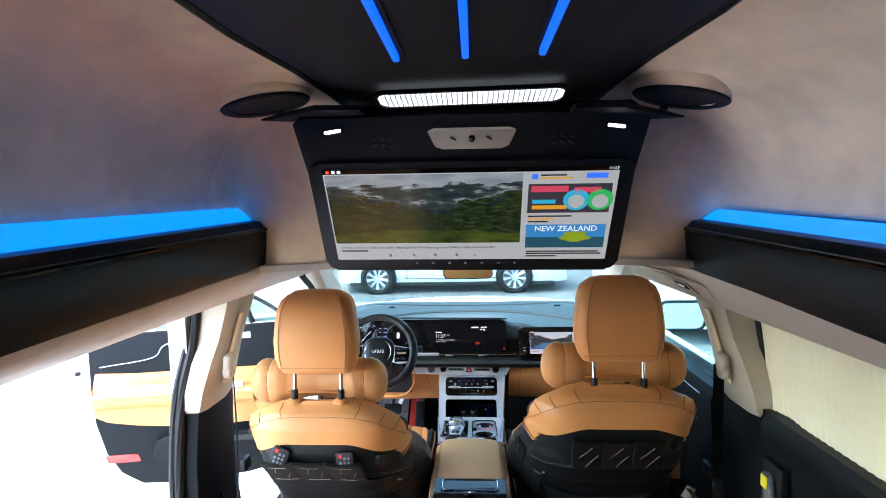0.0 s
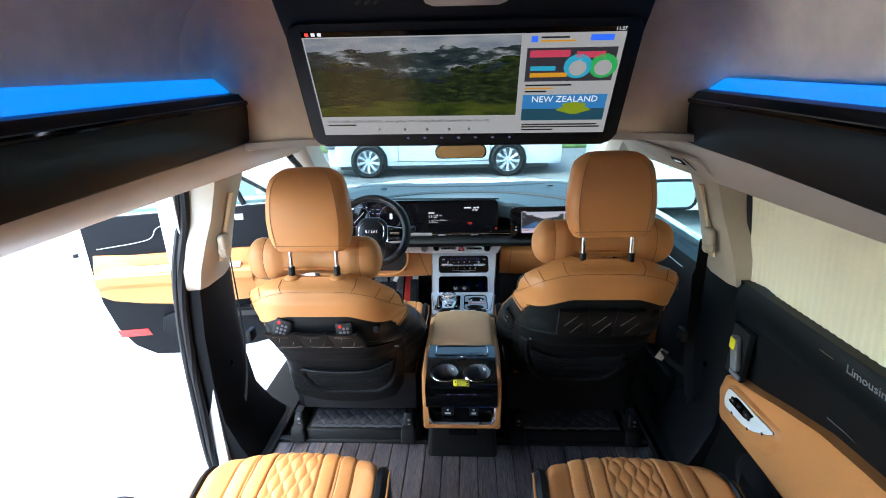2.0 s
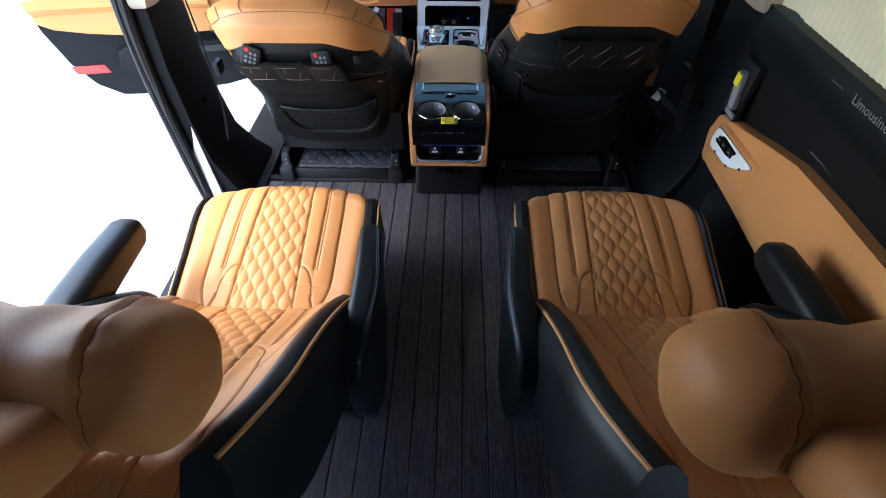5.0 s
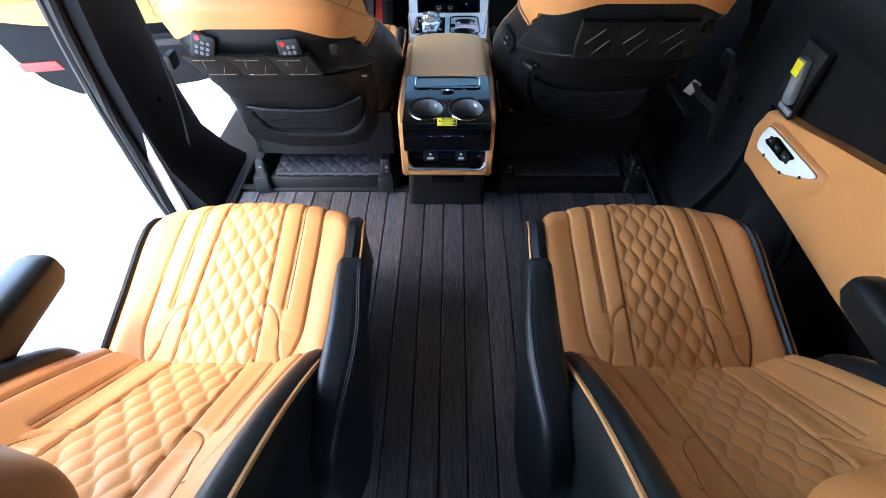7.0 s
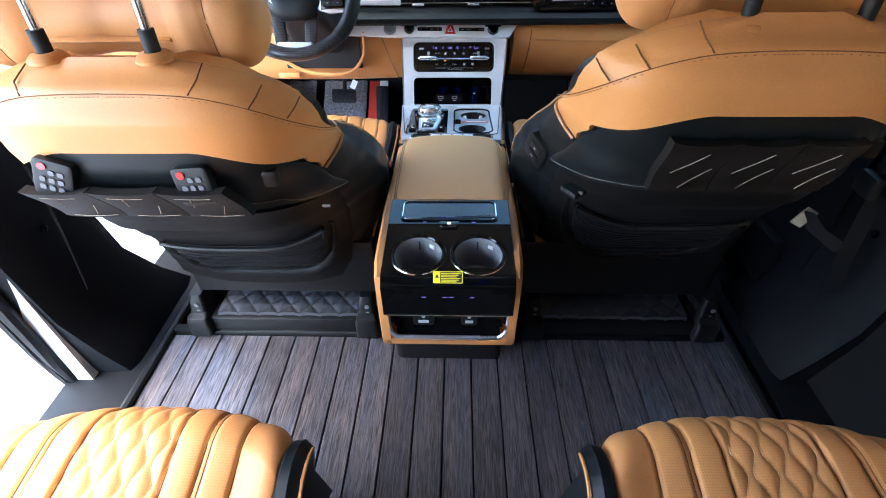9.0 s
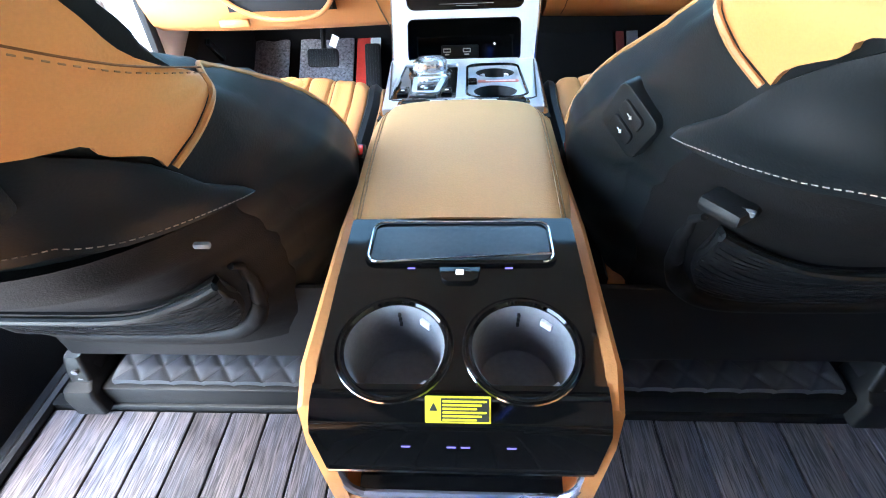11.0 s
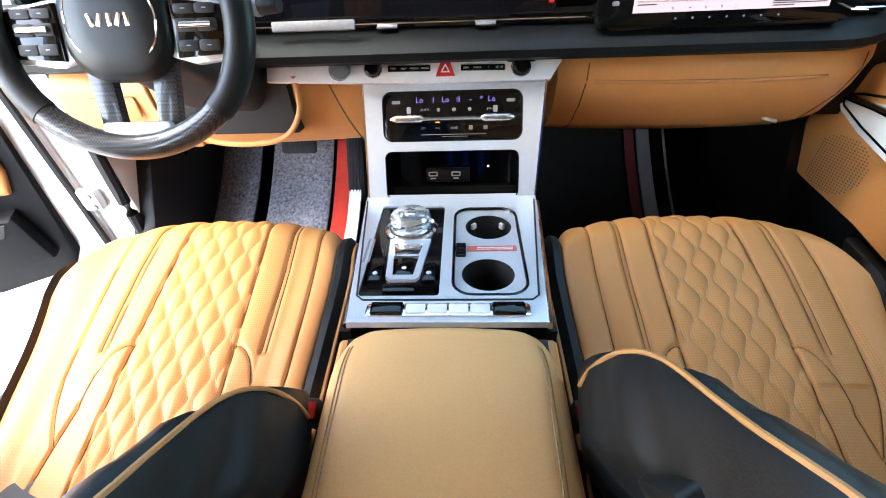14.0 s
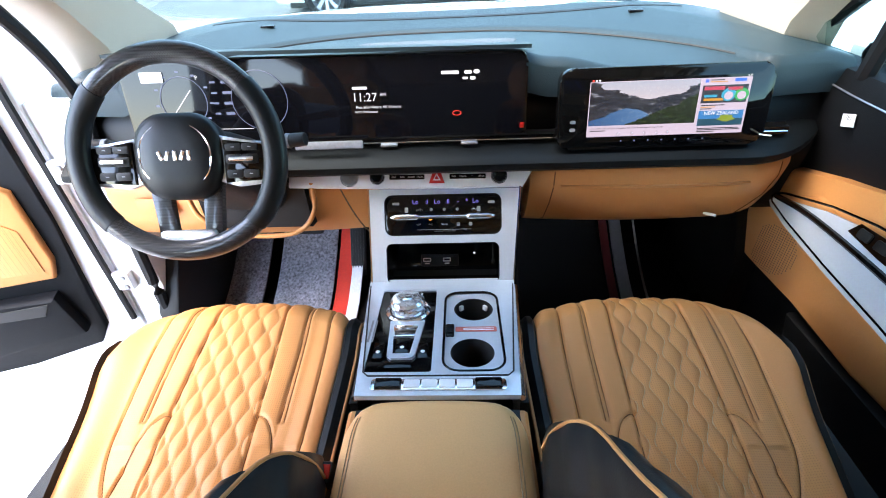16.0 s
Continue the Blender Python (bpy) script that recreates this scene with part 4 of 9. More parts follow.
# roof switch plate on the right rail
def roof_switch():
    s = thing("roof_switch_plate", "beige roof rail plate with a small lit switch", "switch plate", (0.72, 1.45, 1.17))
    m = frame_at((0.708, 1.55, 1.190), (0.04, -1, -0.03), (0.76, 0.03, -0.64)) @ Matrix.Rotation(math.pi, 4, "X")
    part("plate", prism(rrect(-0.24, 0.22, -0.045, 0.045, 0.02, 5), 0.008, m, 0.003), beige_plastic, s)
    mm = m @ Matrix.Translation((0.05, 0.0, 0.008))
    part("switch", prism(rrect(-0.035, 0.035, -0.014, 0.014, 0.004, 3), 0.003, mm), gloss_black, s, "black switch")
    for i in range(3):
        part("switch_mark", prism(rrect(-0.020 + i * 0.015, -0.010 + i * 0.015, -0.004, 0.004, 0.002, 2), 0.0006, mm @ Matrix.Translation((0, 0, 0.003))), icon_white, s)
    part("lid_line", prism(rrect(0.12, 0.126, -0.03, 0.03, 0.002, 2), 0.0012, m @ Matrix.Translation((0, 0, 0.008))), pillar_black, s)


roof_switch()


# ---- seats ----
def groove(d, depth, width):
    return -depth * math.exp(-(d / width) ** 2)


WAVE = 0.80


def seam_places(d, L):
    """Distances of the three long seams from the cushion's middle, d from the rear."""
    k = 1 - d / L
    return 0.070 + 0.028 * k, 0.122 + 0.014 * k, 0.178 + 0.010 * k


def arc_seam(e1, e2, arc, t):
    """The rounded seam that leaves the quilt and turns back along the second seam."""
    return lerp(e1, e2 + 0.004, math.sin(t * math.pi / 2)), arc - 0.10 * (1 - math.cos(t * math.pi / 2))


def hook_seam(e2, e3, arc, d):
    """The outer seam, which bends in at its rear end."""
    t = min(1.0, max(0.0, (arc - 0.04 - d) / 0.11))
    return lerp(e3, e2 + 0.018, t * t)


def tail_seam(e2, e3, arc, d):
    """The rear run of the rounded seam, which widens towards the backrest."""
    return e2 + 0.004 + 0.9 * (e3 - e2) * max(0.0, (arc - 0.10 - d) / (arc - 0.10))


CELL_X, CELL_D = 0.046, 0.068


def quilt(x, d, L, arc):
    """Relief of a quilted cushion: x across, d from the rear, L the length, arc where the side strips end."""
    ax = abs(x)
    e1, e2, e3 = seam_places(d, L)
    h = 0.0
    if ax < e1:
        w = 0.5 * (WAVE * math.cos(2 * math.pi * d / CELL_D) - math.cos(2 * math.pi * x / CELL_X))
        h += 0.0058 * abs(w) ** 0.5 - 0.0034
    else:
        # softly padded strips between the seams
        for a, b in ((e1, e2), (e2, e3)):
            if a < ax < b and d > arc - 0.06:
                h += 0.0030 * math.sin(math.pi * (ax - a) / (b - a)) ** 0.6
    h += groove(ax - e1, 0.0046, 0.0030)
    if d > arc - 0.015:
        h += groove(ax - e2, 0.0042, 0.003) + groove(ax - e2 - 0.008, 0.0036, 0.003)
    if e1 - 0.004 < ax < e2 + 0.006:
        t = min(1.0, max(0.0, (ax - e1) / (e2 + 0.004 - e1)))
        da = arc - 0.10 * (1 - math.sqrt(max(0.0, 1 - t * t)))
        h += groove(d - da, 0.0046, 0.0034) if t < 0.97 else 0.0
    if d < arc - 0.09:
        h += groove(ax - tail_seam(e2, e3, arc, d), 0.0046, 0.0030)
    if d > arc - 0.15:
        h += groove(ax - hook_seam(e2, e3, arc, d), 0.0046, 0.0030)
    return h


def two_tone(ob, mat, test):
    """A second material on the faces whose middle passes the test."""
    ob.data.materials.append(mat)
    for p in ob.data.polygons:
        if test(p.center):
            p.material_index = 1


def seam_lines(ob, surf, hws, L, arc, up=(0, 0, 1), span=0.97, back=False, qs=0.0):
    """Sewn seams laid along the grooves of a quilted cushion."""
    def at(x, d):
        d = min(max(d, 0.0), L)
        x += qs
        return Vector(surf((x + hws[0]) / (hws[0] + hws[1]), (L - d if back else d) / L)) + Vector(up) * 0.0012
    for sx in (-1, 1):
        runs = [[(seam_places(d, L)[0], d) for d in np.linspace(0, L * span, 40)],
                [(seam_places(d, L)[1], d) for d in np.linspace(arc - 0.005, L * span, 40)],
                [(seam_places(d, L)[1] + 0.008, d) for d in np.linspace(arc - 0.012, L * span, 40)],
                [(hook_seam(*seam_places(d, L)[1:], arc, d), d) for d in np.linspace(arc - 0.15, L * span, 50)]]
        turn = [arc_seam(*seam_places(arc, L)[:2], arc, t) for t in np.linspace(0, 1, 14)]
        runs.append(turn + [(tail_seam(*seam_places(d, L)[1:], arc, d), d) for d in np.linspace(arc - 0.11, 0.0, 20)])
        for run in runs:
            part("seam", tube([at(sx * x, d) for x, d in run], 0.0008, 4), seam_brown, ob)
    # wavy quilting threads that never quite cross
    runs = []
    for n in range(-3, 4):
        for sx in (-1, 1):
            run = []
            for d in np.arange(0.004, L * span, 0.005):
                x = n * CELL_X + sx * CELL_X / (2 * math.pi) * math.acos(WAVE * math.cos(2 * math.pi * d / CELL_D))
                if abs(x) < 0.068 + 0.028 * (1 - d / L):
                    run.append(at(x, d) - Vector(up) * 0.0002)
                else:
                    if len(run) > 2:
                        runs.append(tube(run, 0.0008, 4))
                    run = []
            if len(run) > 2:
                runs.append(tube(run, 0.0008, 4))
    part("quilting_thread", join(*runs), quilt_thread, ob, "pale tan quilting thread")


def cushion(parent, cx, y0, y1, z0, z1, half, side, arc, z_low, inner=0.10, outer=0.26, outside=None, qs=0.0, round_out=0.035):
    """Seat cushion: tan quilted top that rolls over at the front, black sides, piping."""
    hws = [half - side, half - side]
    if outside:
        hws[1 if cx > 0 else 0] = half - outside
    R = 0.075
    Lf = (y1 - R) - y0
    L = Lf + R * 1.75

    def thin(d, side_of):
        taper = outer if side_of * cx > 0 else inner
        nose = 0.05 * max(0, (d - 0.85 * Lf) / (L - 0.85 * Lf)) ** 2
        return 1 - nose - taper * max(0, 1 - d / (0.85 * Lf)) ** 1.2

    def plan(q, side_of):
        return -0.03 * q ** 2 - (round_out if side_of * cx > 0 else 0.03) * q ** 8

    def ease(d):
        return min(1.0, max(0.0, (d - 0.5 * Lf) / (0.5 * Lf))) ** 1.5

    def surf(u, v):
        x, d = lerp(-hws[0], hws[1], u), v * L
        q = abs(x) / (hws[1] if x > 0 else hws[0])
        rise = 0.030 * max(0, (q - 0.72) / 0.28) ** 1.4 - 0.022 * q ** 14 - 0.012 * max(0, (q - 0.55)) ** 2
        crown = 0.010 * math.cos(min(1, q) * math.pi / 2)
        h = quilt(x - qs, d, L, arc)
        if d <= Lf:
            y, z = y0 + d, lerp(z0, z1, (d / Lf) ** 0.8)
            return (cx + x * thin(d, x), y + plan(q, x) * ease(d), z + rise + crown + h)
        a = (d - Lf) / R
        bow = plan(q, x)
        rr = R + rise + crown + h
        return (cx + x * thin(d, x), y0 + Lf + math.sin(a) * rr + bow, z1 - R + math.cos(a) * rr)
    ob = part("cushion", sheet(surf, 170, 190, (0, -0.03, -0.10)), tan_perf, parent, "tan quilted leather cushion", sharp=80)
    two_tone(ob, tan, lambda c: abs(c.x - cx - qs) > 0.185)
    seam_lines(ob, surf, hws, L, arc, qs=qs)
    for sx in (-1, 1):
        rs = []
        hw = hws[1] if sx > 0 else hws[0]
        side = half - hw
        for v in np.linspace(0, 1, 26):
            d = v * L * 0.93
            if d <= Lf:
                y, z, ny, nz = y0 + d + plan(1, sx) * ease(d), lerp(z0, z1, (d / Lf) ** 0.8), 0.0, 1.0
            else:
                a = (d - Lf) / R
                y, z, ny, nz = y0 + Lf + math.sin(a) * R + plan(1, sx), z1 - R + math.cos(a) * R, math.sin(a), math.cos(a)
            t = 0.016
            pr = [(hw - 0.006, -0.06), (hw - 0.004, 0.0), (hw + 0.006, t * 0.9), (hw + side * 0.5, t), (hw + side * 0.9, t * 0.2), (half, -0.03)]
            f = thin(d, sx)
            ring = [(cx + sx * x * f, y + ny * o, z + nz * o) for x, o in pr]
            ring += [(cx + sx * half * f, min(y, y1 - 0.06), max(z_low, z - 0.16)), (cx + sx * (hw - 0.006) * f, min(y, y1 - 0.06), max(z_low, z - 0.16))]
            rs.append(ring)
        part("side_panel", loft(rs), black_leather, parent, "black leather side panel")
        line = []
        for v in np.linspace(0.02, 1, 26):
            d = v * L * 0.9
            if d <= Lf:
                line.append((cx + sx * (hw + side * 0.93) * thin(d, sx), y0 + d + plan(1, sx) * ease(d), lerp(z0, z1, (d / Lf) ** 0.8) + 0.004))
            else:
                a = (d - Lf) / R
                line.append((cx + sx * (hw + side * 0.93) * thin(d, sx), y0 + Lf + math.sin(a) * (R + 0.003) + plan(1, sx), z1 - R + math.cos(a) * (R + 0.003)))
        part("piping", tube(line, 0.0032, 6), piping_mat, parent, "tan piping")
    return ob


def pocket_remote(name, cx, y, z, tilt, label):
    r = thing(name, label, "remote control", (cx, y, z), "remote controls")
    m = Matrix.Translation((cx, y, z)) @ Matrix.Rotation(radians(tilt), 4, "Y") @ Matrix.Rotation(radians(84), 4, "X")
    part("case", prism(rrect(-0.028, 0.028, -0.018, 0.045, 0.008, 3), 0.014, m, 0.003), black_plastic, r)
    mm = m @ Matrix.Translation((0, 0, 0.014))
    for i in range(3):
        for j in range(2, 5):
            if (i, j) != (0, 4):
                part("key", prism(rrect(-0.017 + i * 0.0125, -0.009 + i * 0.0125, -0.03 + j * 0.013, -0.022 + j * 0.013, 0.002, 2), 0.002, mm), key_grey, r)
    part("power_key", prism(circle(-0.013, 0.034, 0.006, 12), 0.002, mm), red_plastic, r, "red power key")
    return r


def front_seat(cx, cq, dy, dz, remotes, name_label):
    """A front seat: backrest round cx, cushion round cq."""
    s = thing("front_seat", name_label, "car seat", (cx, 1.85, -0.02), "front seats")
    cushion(s, cq, 1.62, 2.215, 0.305, 0.388, 0.260, 0.034, 0.29, 0.16, outside=0.012, qs=0.008 if cq > 0 else 0.012, round_out=0.085)
    part("rear_skirt", rbox(cq - 0.238, cq + 0.238, 1.574, 1.586, 0.17, 0.34, 0.006), black_plastic, s, "black cloth skirt")
    part("base", loft([[(cx + x, y, z) for x, y in rrect(-w, w, 1.60, f, 0.05, 4)] for z, w, f in ((0.15, 0.18, 2.08), (0.19, 0.225, 2.13), (0.28, 0.24, 2.14), (0.33, 0.22, 2.10))]), black_plastic, s, "black plastic seat base")
    for sx in (-1, 1):
        part("rail", rbox(cx + sx * 0.236 - 0.022, cx + sx * 0.236 + 0.022, 1.60, 2.15, 0.07, 0.105, 0.006), black_plastic, s)
        foot = part("rail_foot", loft([[(cx + sx * 0.236 + x, y, z) for x, y in rrect(-0.031 * k, 0.031 * k, y0, 1.64, 0.008, 3)] for z, k, y0 in ((0.012, 1.0, 1.548), (0.06, 0.98, 1.550), (0.075, 0.9, 1.556), (0.082, 0.7, 1.575), (0.118, 0.62, 1.585), (0.132, 0.5, 1.592))]), black_plastic, s, "black rail end cover")
        for k in (0.085, 0.108):
            part("bolt", lathe([(0.006, 0), (0.006, 0.004), (0.0, 0.004)], 8, frame_at((cx + sx * 0.236 + 0.004, 1.580, k), (1, 0, 0), (0, 0, 1))), cup_grey, foot)
        part("riser", rbox(cx + sx * 0.236 - 0.012, cx + sx * 0.236 + 0.012, 1.64, 2.08, 0.10, 0.20, 0.004), black_plastic, s)
    rear = [(0.16, 1.605), (0.20, 1.588), (0.25, 1.565), (0.30, 1.540), (0.35, 1.514), (0.40, 1.490), (0.44, 1.464), (0.48, 1.432), (0.54, 1.384), (0.60, 1.355), (0.70, 1.322), (0.765, 1.318), (0.808, 1.335), (0.835, 1.375)]
    wide = [(0.16, 0.205), (0.18, 0.224), (0.21, 0.237), (0.235, 0.241), (0.30, 0.246), (0.38, 0.257), (0.46, 0.262), (0.60, 0.264), (0.66, 0.265), (0.70, 0.267), (0.74, 0.268), (0.757, 0.265), (0.78, 0.248), (0.80, 0.220), (0.82, 0.168), (0.835, 0.10)]
    slim = [(0.16, 0.20), (0.18, 0.22), (0.235, 0.245), (0.30, 0.275), (0.38, 0.306), (0.44, 0.318), (0.48, 0.318), (0.52, 0.304), (0.56, 0.284), (0.60, 0.270), (0.63, 0.263), (0.67, 0.254), (0.72, 0.238), (0.76, 0.216), (0.79, 0.186), (0.82, 0.138), (0.835, 0.090)]
    deep = [(0.16, 0.03), (0.235, 0.035), (0.30, 0.06), (0.38, 0.11), (0.46, 0.15), (0.55, 0.17), (0.62, 0.165), (0.68, 0.15), (0.72, 0.12), (0.757, 0.10), (0.80, 0.06), (0.86, 0.02)]
    fore = [(0.16, 1.66), (0.235, 1.66), (0.27, 1.655), (0.40, 1.585), (0.60, 1.495), (0.70, 1.450), (0.765, 1.43), (0.81, 1.41), (0.835, 1.395)]
    bols = [(0.16, 0.0), (0.235, 0.04), (0.28, 0.096), (0.36, 0.179), (0.45, 0.212), (0.523, 0.221), (0.552, 0.216), (0.588, 0.187), (0.624, 0.142), (0.648, 0.110), (0.664, 0.088), (0.70, 0.042), (0.765, 0.010), (0.835, 0.0)]

    def rear_y(x, z):
        q = min(1.0, abs(x) / table(z, wide))
        return table(z, rear) + table(z, deep) * q ** 4.5

    def sink(y):
        """The passenger's bolster stands a little lower towards its front."""
        t = min(1.0, max(0.0, (y - 1.54) / 0.12))
        return 0.0 if remotes else 0.015 * t * t * (3 - 2 * t)

    def cover_y(z):
        """How far forward the tan cover reaches round the flank at height z."""
        return float(np.interp(z, (0.60, 0.623, 0.639, 0.660, 0.672, 0.680, 0.697, 0.715, 0.75, 0.78, 0.81, 0.835), (1.43, 1.45, 1.474, 1.490, 1.503, 1.486, 1.456, 1.430, 1.407, 1.396, 1.388, 1.380)))

    def ridge(q):
        t = min(1.0, max(0.0, (q - 0.60) / 0.34))
        return t * t * (3 - 2 * t) * (1 - 0.45 * max(0, (q - 0.94) / 0.06) ** 2)

    def ring(z, grow=0.0):
        w = table(z, wide) + grow
        out = []
        U = [math.sin(t) for t in np.linspace(-math.pi / 2, math.pi / 2, 37)]
        for u in U:
            out.append((cx + u * w, rear_y(u * w, z) - grow + dy, z + dz))
        wf = table(z, slim) + grow
        nose = [(u * wf, max(table(z, fore) + table(z, bols) * ridge(abs(u)), rear_y(u * wf, z) + 0.02)) for u in U[::-1]]

        def flank(sx):
            """Rounded side between the rear corner and the bolster's nose."""
            a, b = Vector((sx * w, rear_y(w, z) - grow)), Vector(nose[0] if sx > 0 else nose[-1])
            return [a.lerp(b, t) + Vector((sx * 0.004 * math.sin(math.pi * t), 0)) for t in np.linspace(0, 1, 9)[1:-1]]
        out += [(cx + p.x, p.y + dy, z + dz - sink(p.y)) for p in flank(1)]
        out += [(cx + x, y + dy, z + dz - sink(y)) for x, y in nose]
        out += [(cx + p.x, p.y + dy, z + dz - sink(p.y)) for p in flank(-1)[::-1]]
        return out
    zs = [0.16, 0.163, 0.168] + list(np.linspace(0.178, 0.82, 62)) + [0.825, 0.829, 0.832, 0.835]
    back = part("backrest", loft([ring(z) for z in zs]), black_leather, s, "black leather backrest with side bolsters", sharp=70)
    two_tone(back, tan, lambda c: c.z - dz > 0.785 or (c.z - dz > 0.77 and abs(c.x - cx) < 0.78 * table(c.z - dz, wide)))

    # tan upper shell that wraps the shoulders
    def side_x(y, z):
        """Half width of the backrest where its side meets y at height z."""
        f, b = table(z, fore), table(z, bols)
        wf, w = table(z, slim), table(z, wide)
        yn, yr = max(f + 0.55 * b, rear_y(wf, z) + 0.02), rear_y(w, z)
        if y > yn and b > 0.001:
            return wf * (0.94 + 0.06 * math.sqrt(min(1.0, max(0.0, (1 - (y - f) / b) / 0.45))))
        if y < yr:
            return w * (max(0.0, y - table(z, rear)) / table(z, deep)) ** (1 / 4.5)
        t = min(1.0, max(0.0, (y - yr) / max(1e-4, yn - yr)))
        return lerp(w, wf, t) + 0.004 * math.sin(math.pi * t)

    def hug(a, z):
        """The back's surface: a from -1 to 1 runs round from one flank to the other."""
        w, yb = table(z, wide), cover_y(z)
        yr = rear_y(w, z)
        xb = side_x(yb, z) if yb < yr else w
        run = abs(a) * (xb + max(0.0, yb - yr))
        if run <= xb:
            return Vector((math.copysign(run, a), rear_y(run, z)))
        y = yr + run - xb
        return Vector((math.copysign(side_x(y, z), a), y))

    def shell_pt(a, v, off):
        low = 0.725 - 0.103 * max(0, (abs(a) - 0.36) / 0.64) ** 1.6
        z = lerp(low, 0.834, v)
        p, t = hug(a, z), hug(min(1, a + 0.01), z) - hug(max(-1, a - 0.01), z)
        n = Vector((t.y, -t.x)).normalized()
        return Vector((cx + p.x + n.x * off, p.y + n.y * off + dy, z + dz + max(0, off) * 0.7 * max(0, (v - 0.9) / 0.1)))
    part("shoulder_cover", sheet(lambda u, v: shell_pt(u * 2 - 1, v, 0.007 * min(1, 8 * min(u, 1 - u)) + 0.006), 72, 26, lambda u, v: shell_pt(u * 2 - 1, v, -0.010) - shell_pt(u * 2 - 1, v, 0.007 * min(1, 8 * min(u, 1 - u)) + 0.006)), tan, back, "tan leather shoulder cover", sharp=70)
    # stitched seams over the shoulders
    def cover_pt(run, z):
        w, yb = table(z, wide), cover_y(z)
        yr = rear_y(w, z)
        full = (side_x(yb, z) if yb < yr else w) + max(0.0, yb - yr)
        a = max(-1.0, min(1.0, run / full))
        p, t = hug(a, z), hug(min(1, a + 0.01), z) - hug(max(-1, a - 0.01), z)
        n = Vector((t.y, -t.x)).normalized() * 0.0138
        return Vector((cx + p.x + n.x, p.y + n.y + dy, z + dz + 0.006 * max(0.0, (z - 0.795) / 0.035)))

    def dashed(points, step, r, mat, name):
        line = smooth_line(points, 10)
        out, gone = [], 0.0
        for a, b in zip(line, line[1:]):
            gone += (b - a).length
            if gone > step:
                d = (b - a).normalized() * step * 0.3
                out.append(tube([b - d, b, b + d], r, 4))
                gone = 0.0
        return part(name, join(*out), mat, back)
    for sx in (-1, 1):
        half = [(0.0, 0.806), (0.06, 0.805), (0.115, 0.801), (0.155, 0.792), (0.195, 0.775), (0.228, 0.750), (0.255, 0.715), (0.30, 0.684)]
        pts = [cover_pt(sx * q, z) for q, z in half]
        part("seam", tube(smooth_line(pts, 6), 0.0008, 5), seam_brown, back)
        dashed([p - Vector((0, 0.0004, 0.004)) for p in pts], 0.006, 0.0006, dim_thread, "stitching")
        for run in ([(0.115, 0.803), (0.122, 0.815), (0.132, 0.826)], [(0.185, 0.782), (0.192, 0.793), (0.197, 0.803)], [(0.224, 0.757), (0.233, 0.768), (0.240, 0.780)]):
            part("seam", tube([cover_pt(sx * q, z) for q, z in run], 0.0012, 5), seam_brown, back)

    for sx in (-1, 1):
        run = [(p.y, p.z) for p in smooth_line([(0, 1.450, 0.622), (0, 1.474, 0.639), (0, 1.490, 0.660), (0, 1.507, 0.671), (0, 1.530, 0.673), (0, 1.578, 0.648), (0, 1.62, 0.624), (0, 1.68, 0.588), (0, 1.727, 0.552), (0, 1.750, 0.51), (0, 1.752, 0.45)], 4)]
        line = [(cx + sx * (side_x(y, z) + 0.001 + 0.009 * min(1.0, max(0.0, (1.54 - y) / 0.03))), y + dy - 0.002, z + dz - 0.001 - sink(y)) for y, z in run]
        line = [Vector(p) for p in line]
        for _ in range(2):
            line = [line[0]] + [(a + b * 2 + c) / 4 for a, b, c in zip(line, line[1:], line[2:])] + [line[-1]]
        part("piping", tube(line, 0.0028, 6), piping_mat, back, "tan piping")

    # quilted front insert
    def insert(u, v):
        z = lerp(0.36, 0.812, v)
        w = min(0.155, table(z, wide) * 0.62)
        x = (u * 2 - 1) * w
        return (cx + x, table(z, fore) + 0.006 + dy + 0.6 * quilt(x, v * 0.5, 0.5, 0.25) + 0.012 * math.cos((u * 2 - 1) * 1.57), z + dz)
    part("front_insert", sheet(insert, 60, 90, (0, -0.02, 0)), tan_perf, back, "tan quilted leather insert", sharp=80)

    # hard rear panel with stitched rim
    def panel_pt(u, v, lift):
        z = lerp(0.20, 0.590, v) - 0.045 * (abs(u * 2 - 1)) ** 3 * v
        w = table(z, wide) * 0.93
        x = (u * 2 - 1) * w
        return (cx + x, rear_y(x, z) - lift + dy, z + dz)
    part("rear_panel", sheet(lambda u, v: panel_pt(u, v, 0.009 + 0.004 * math.sin(math.pi * u)), 30, 20, (0, 0.02, 0)), seat_shell, back, "black moulded rear panel")
    
    def skirt_pt(u, v, off=0.0):
        x = 0.252 * math.sin((u - 0.5) * math.pi)
        ax = abs(x)
        zt = float(np.interp(ax, (0, 0.13, 0.16, 0.214, 0.228, 0.240, 0.247, 0.252), (0.736, 0.730, 0.718, 0.672, 0.645, 0.602, 0.572, 0.550)))
        zb = float(np.interp(ax, (0, 0.10, 0.178, 0.20, 0.222, 0.246, 0.262), (0.606, 0.604, 0.596, 0.578, 0.564, 0.550, 0.545) if remotes else (0.578, 0.572, 0.562, 0.552, 0.545, 0.541, 0.541)))
        z = lerp(zb, zt, v)
        n = Vector(((rear_y(x + 0.003, z) - rear_y(x - 0.003, z)) / 0.006, -1.0, 0.0)).normalized()
        lift = 0.005 + 0.009 * (1 - v) ** 0.7 + off
        return Vector((cx + x, rear_y(x, z) + dy, z + dz)) + n * lift

    part("upper_panel", sheet(skirt_pt, 48, 10, lambda u, v: skirt_pt(u, v, -0.013) - skirt_pt(u, v)), black_leather, back, "black padded leather flap with pointed ends")
    dashes = []
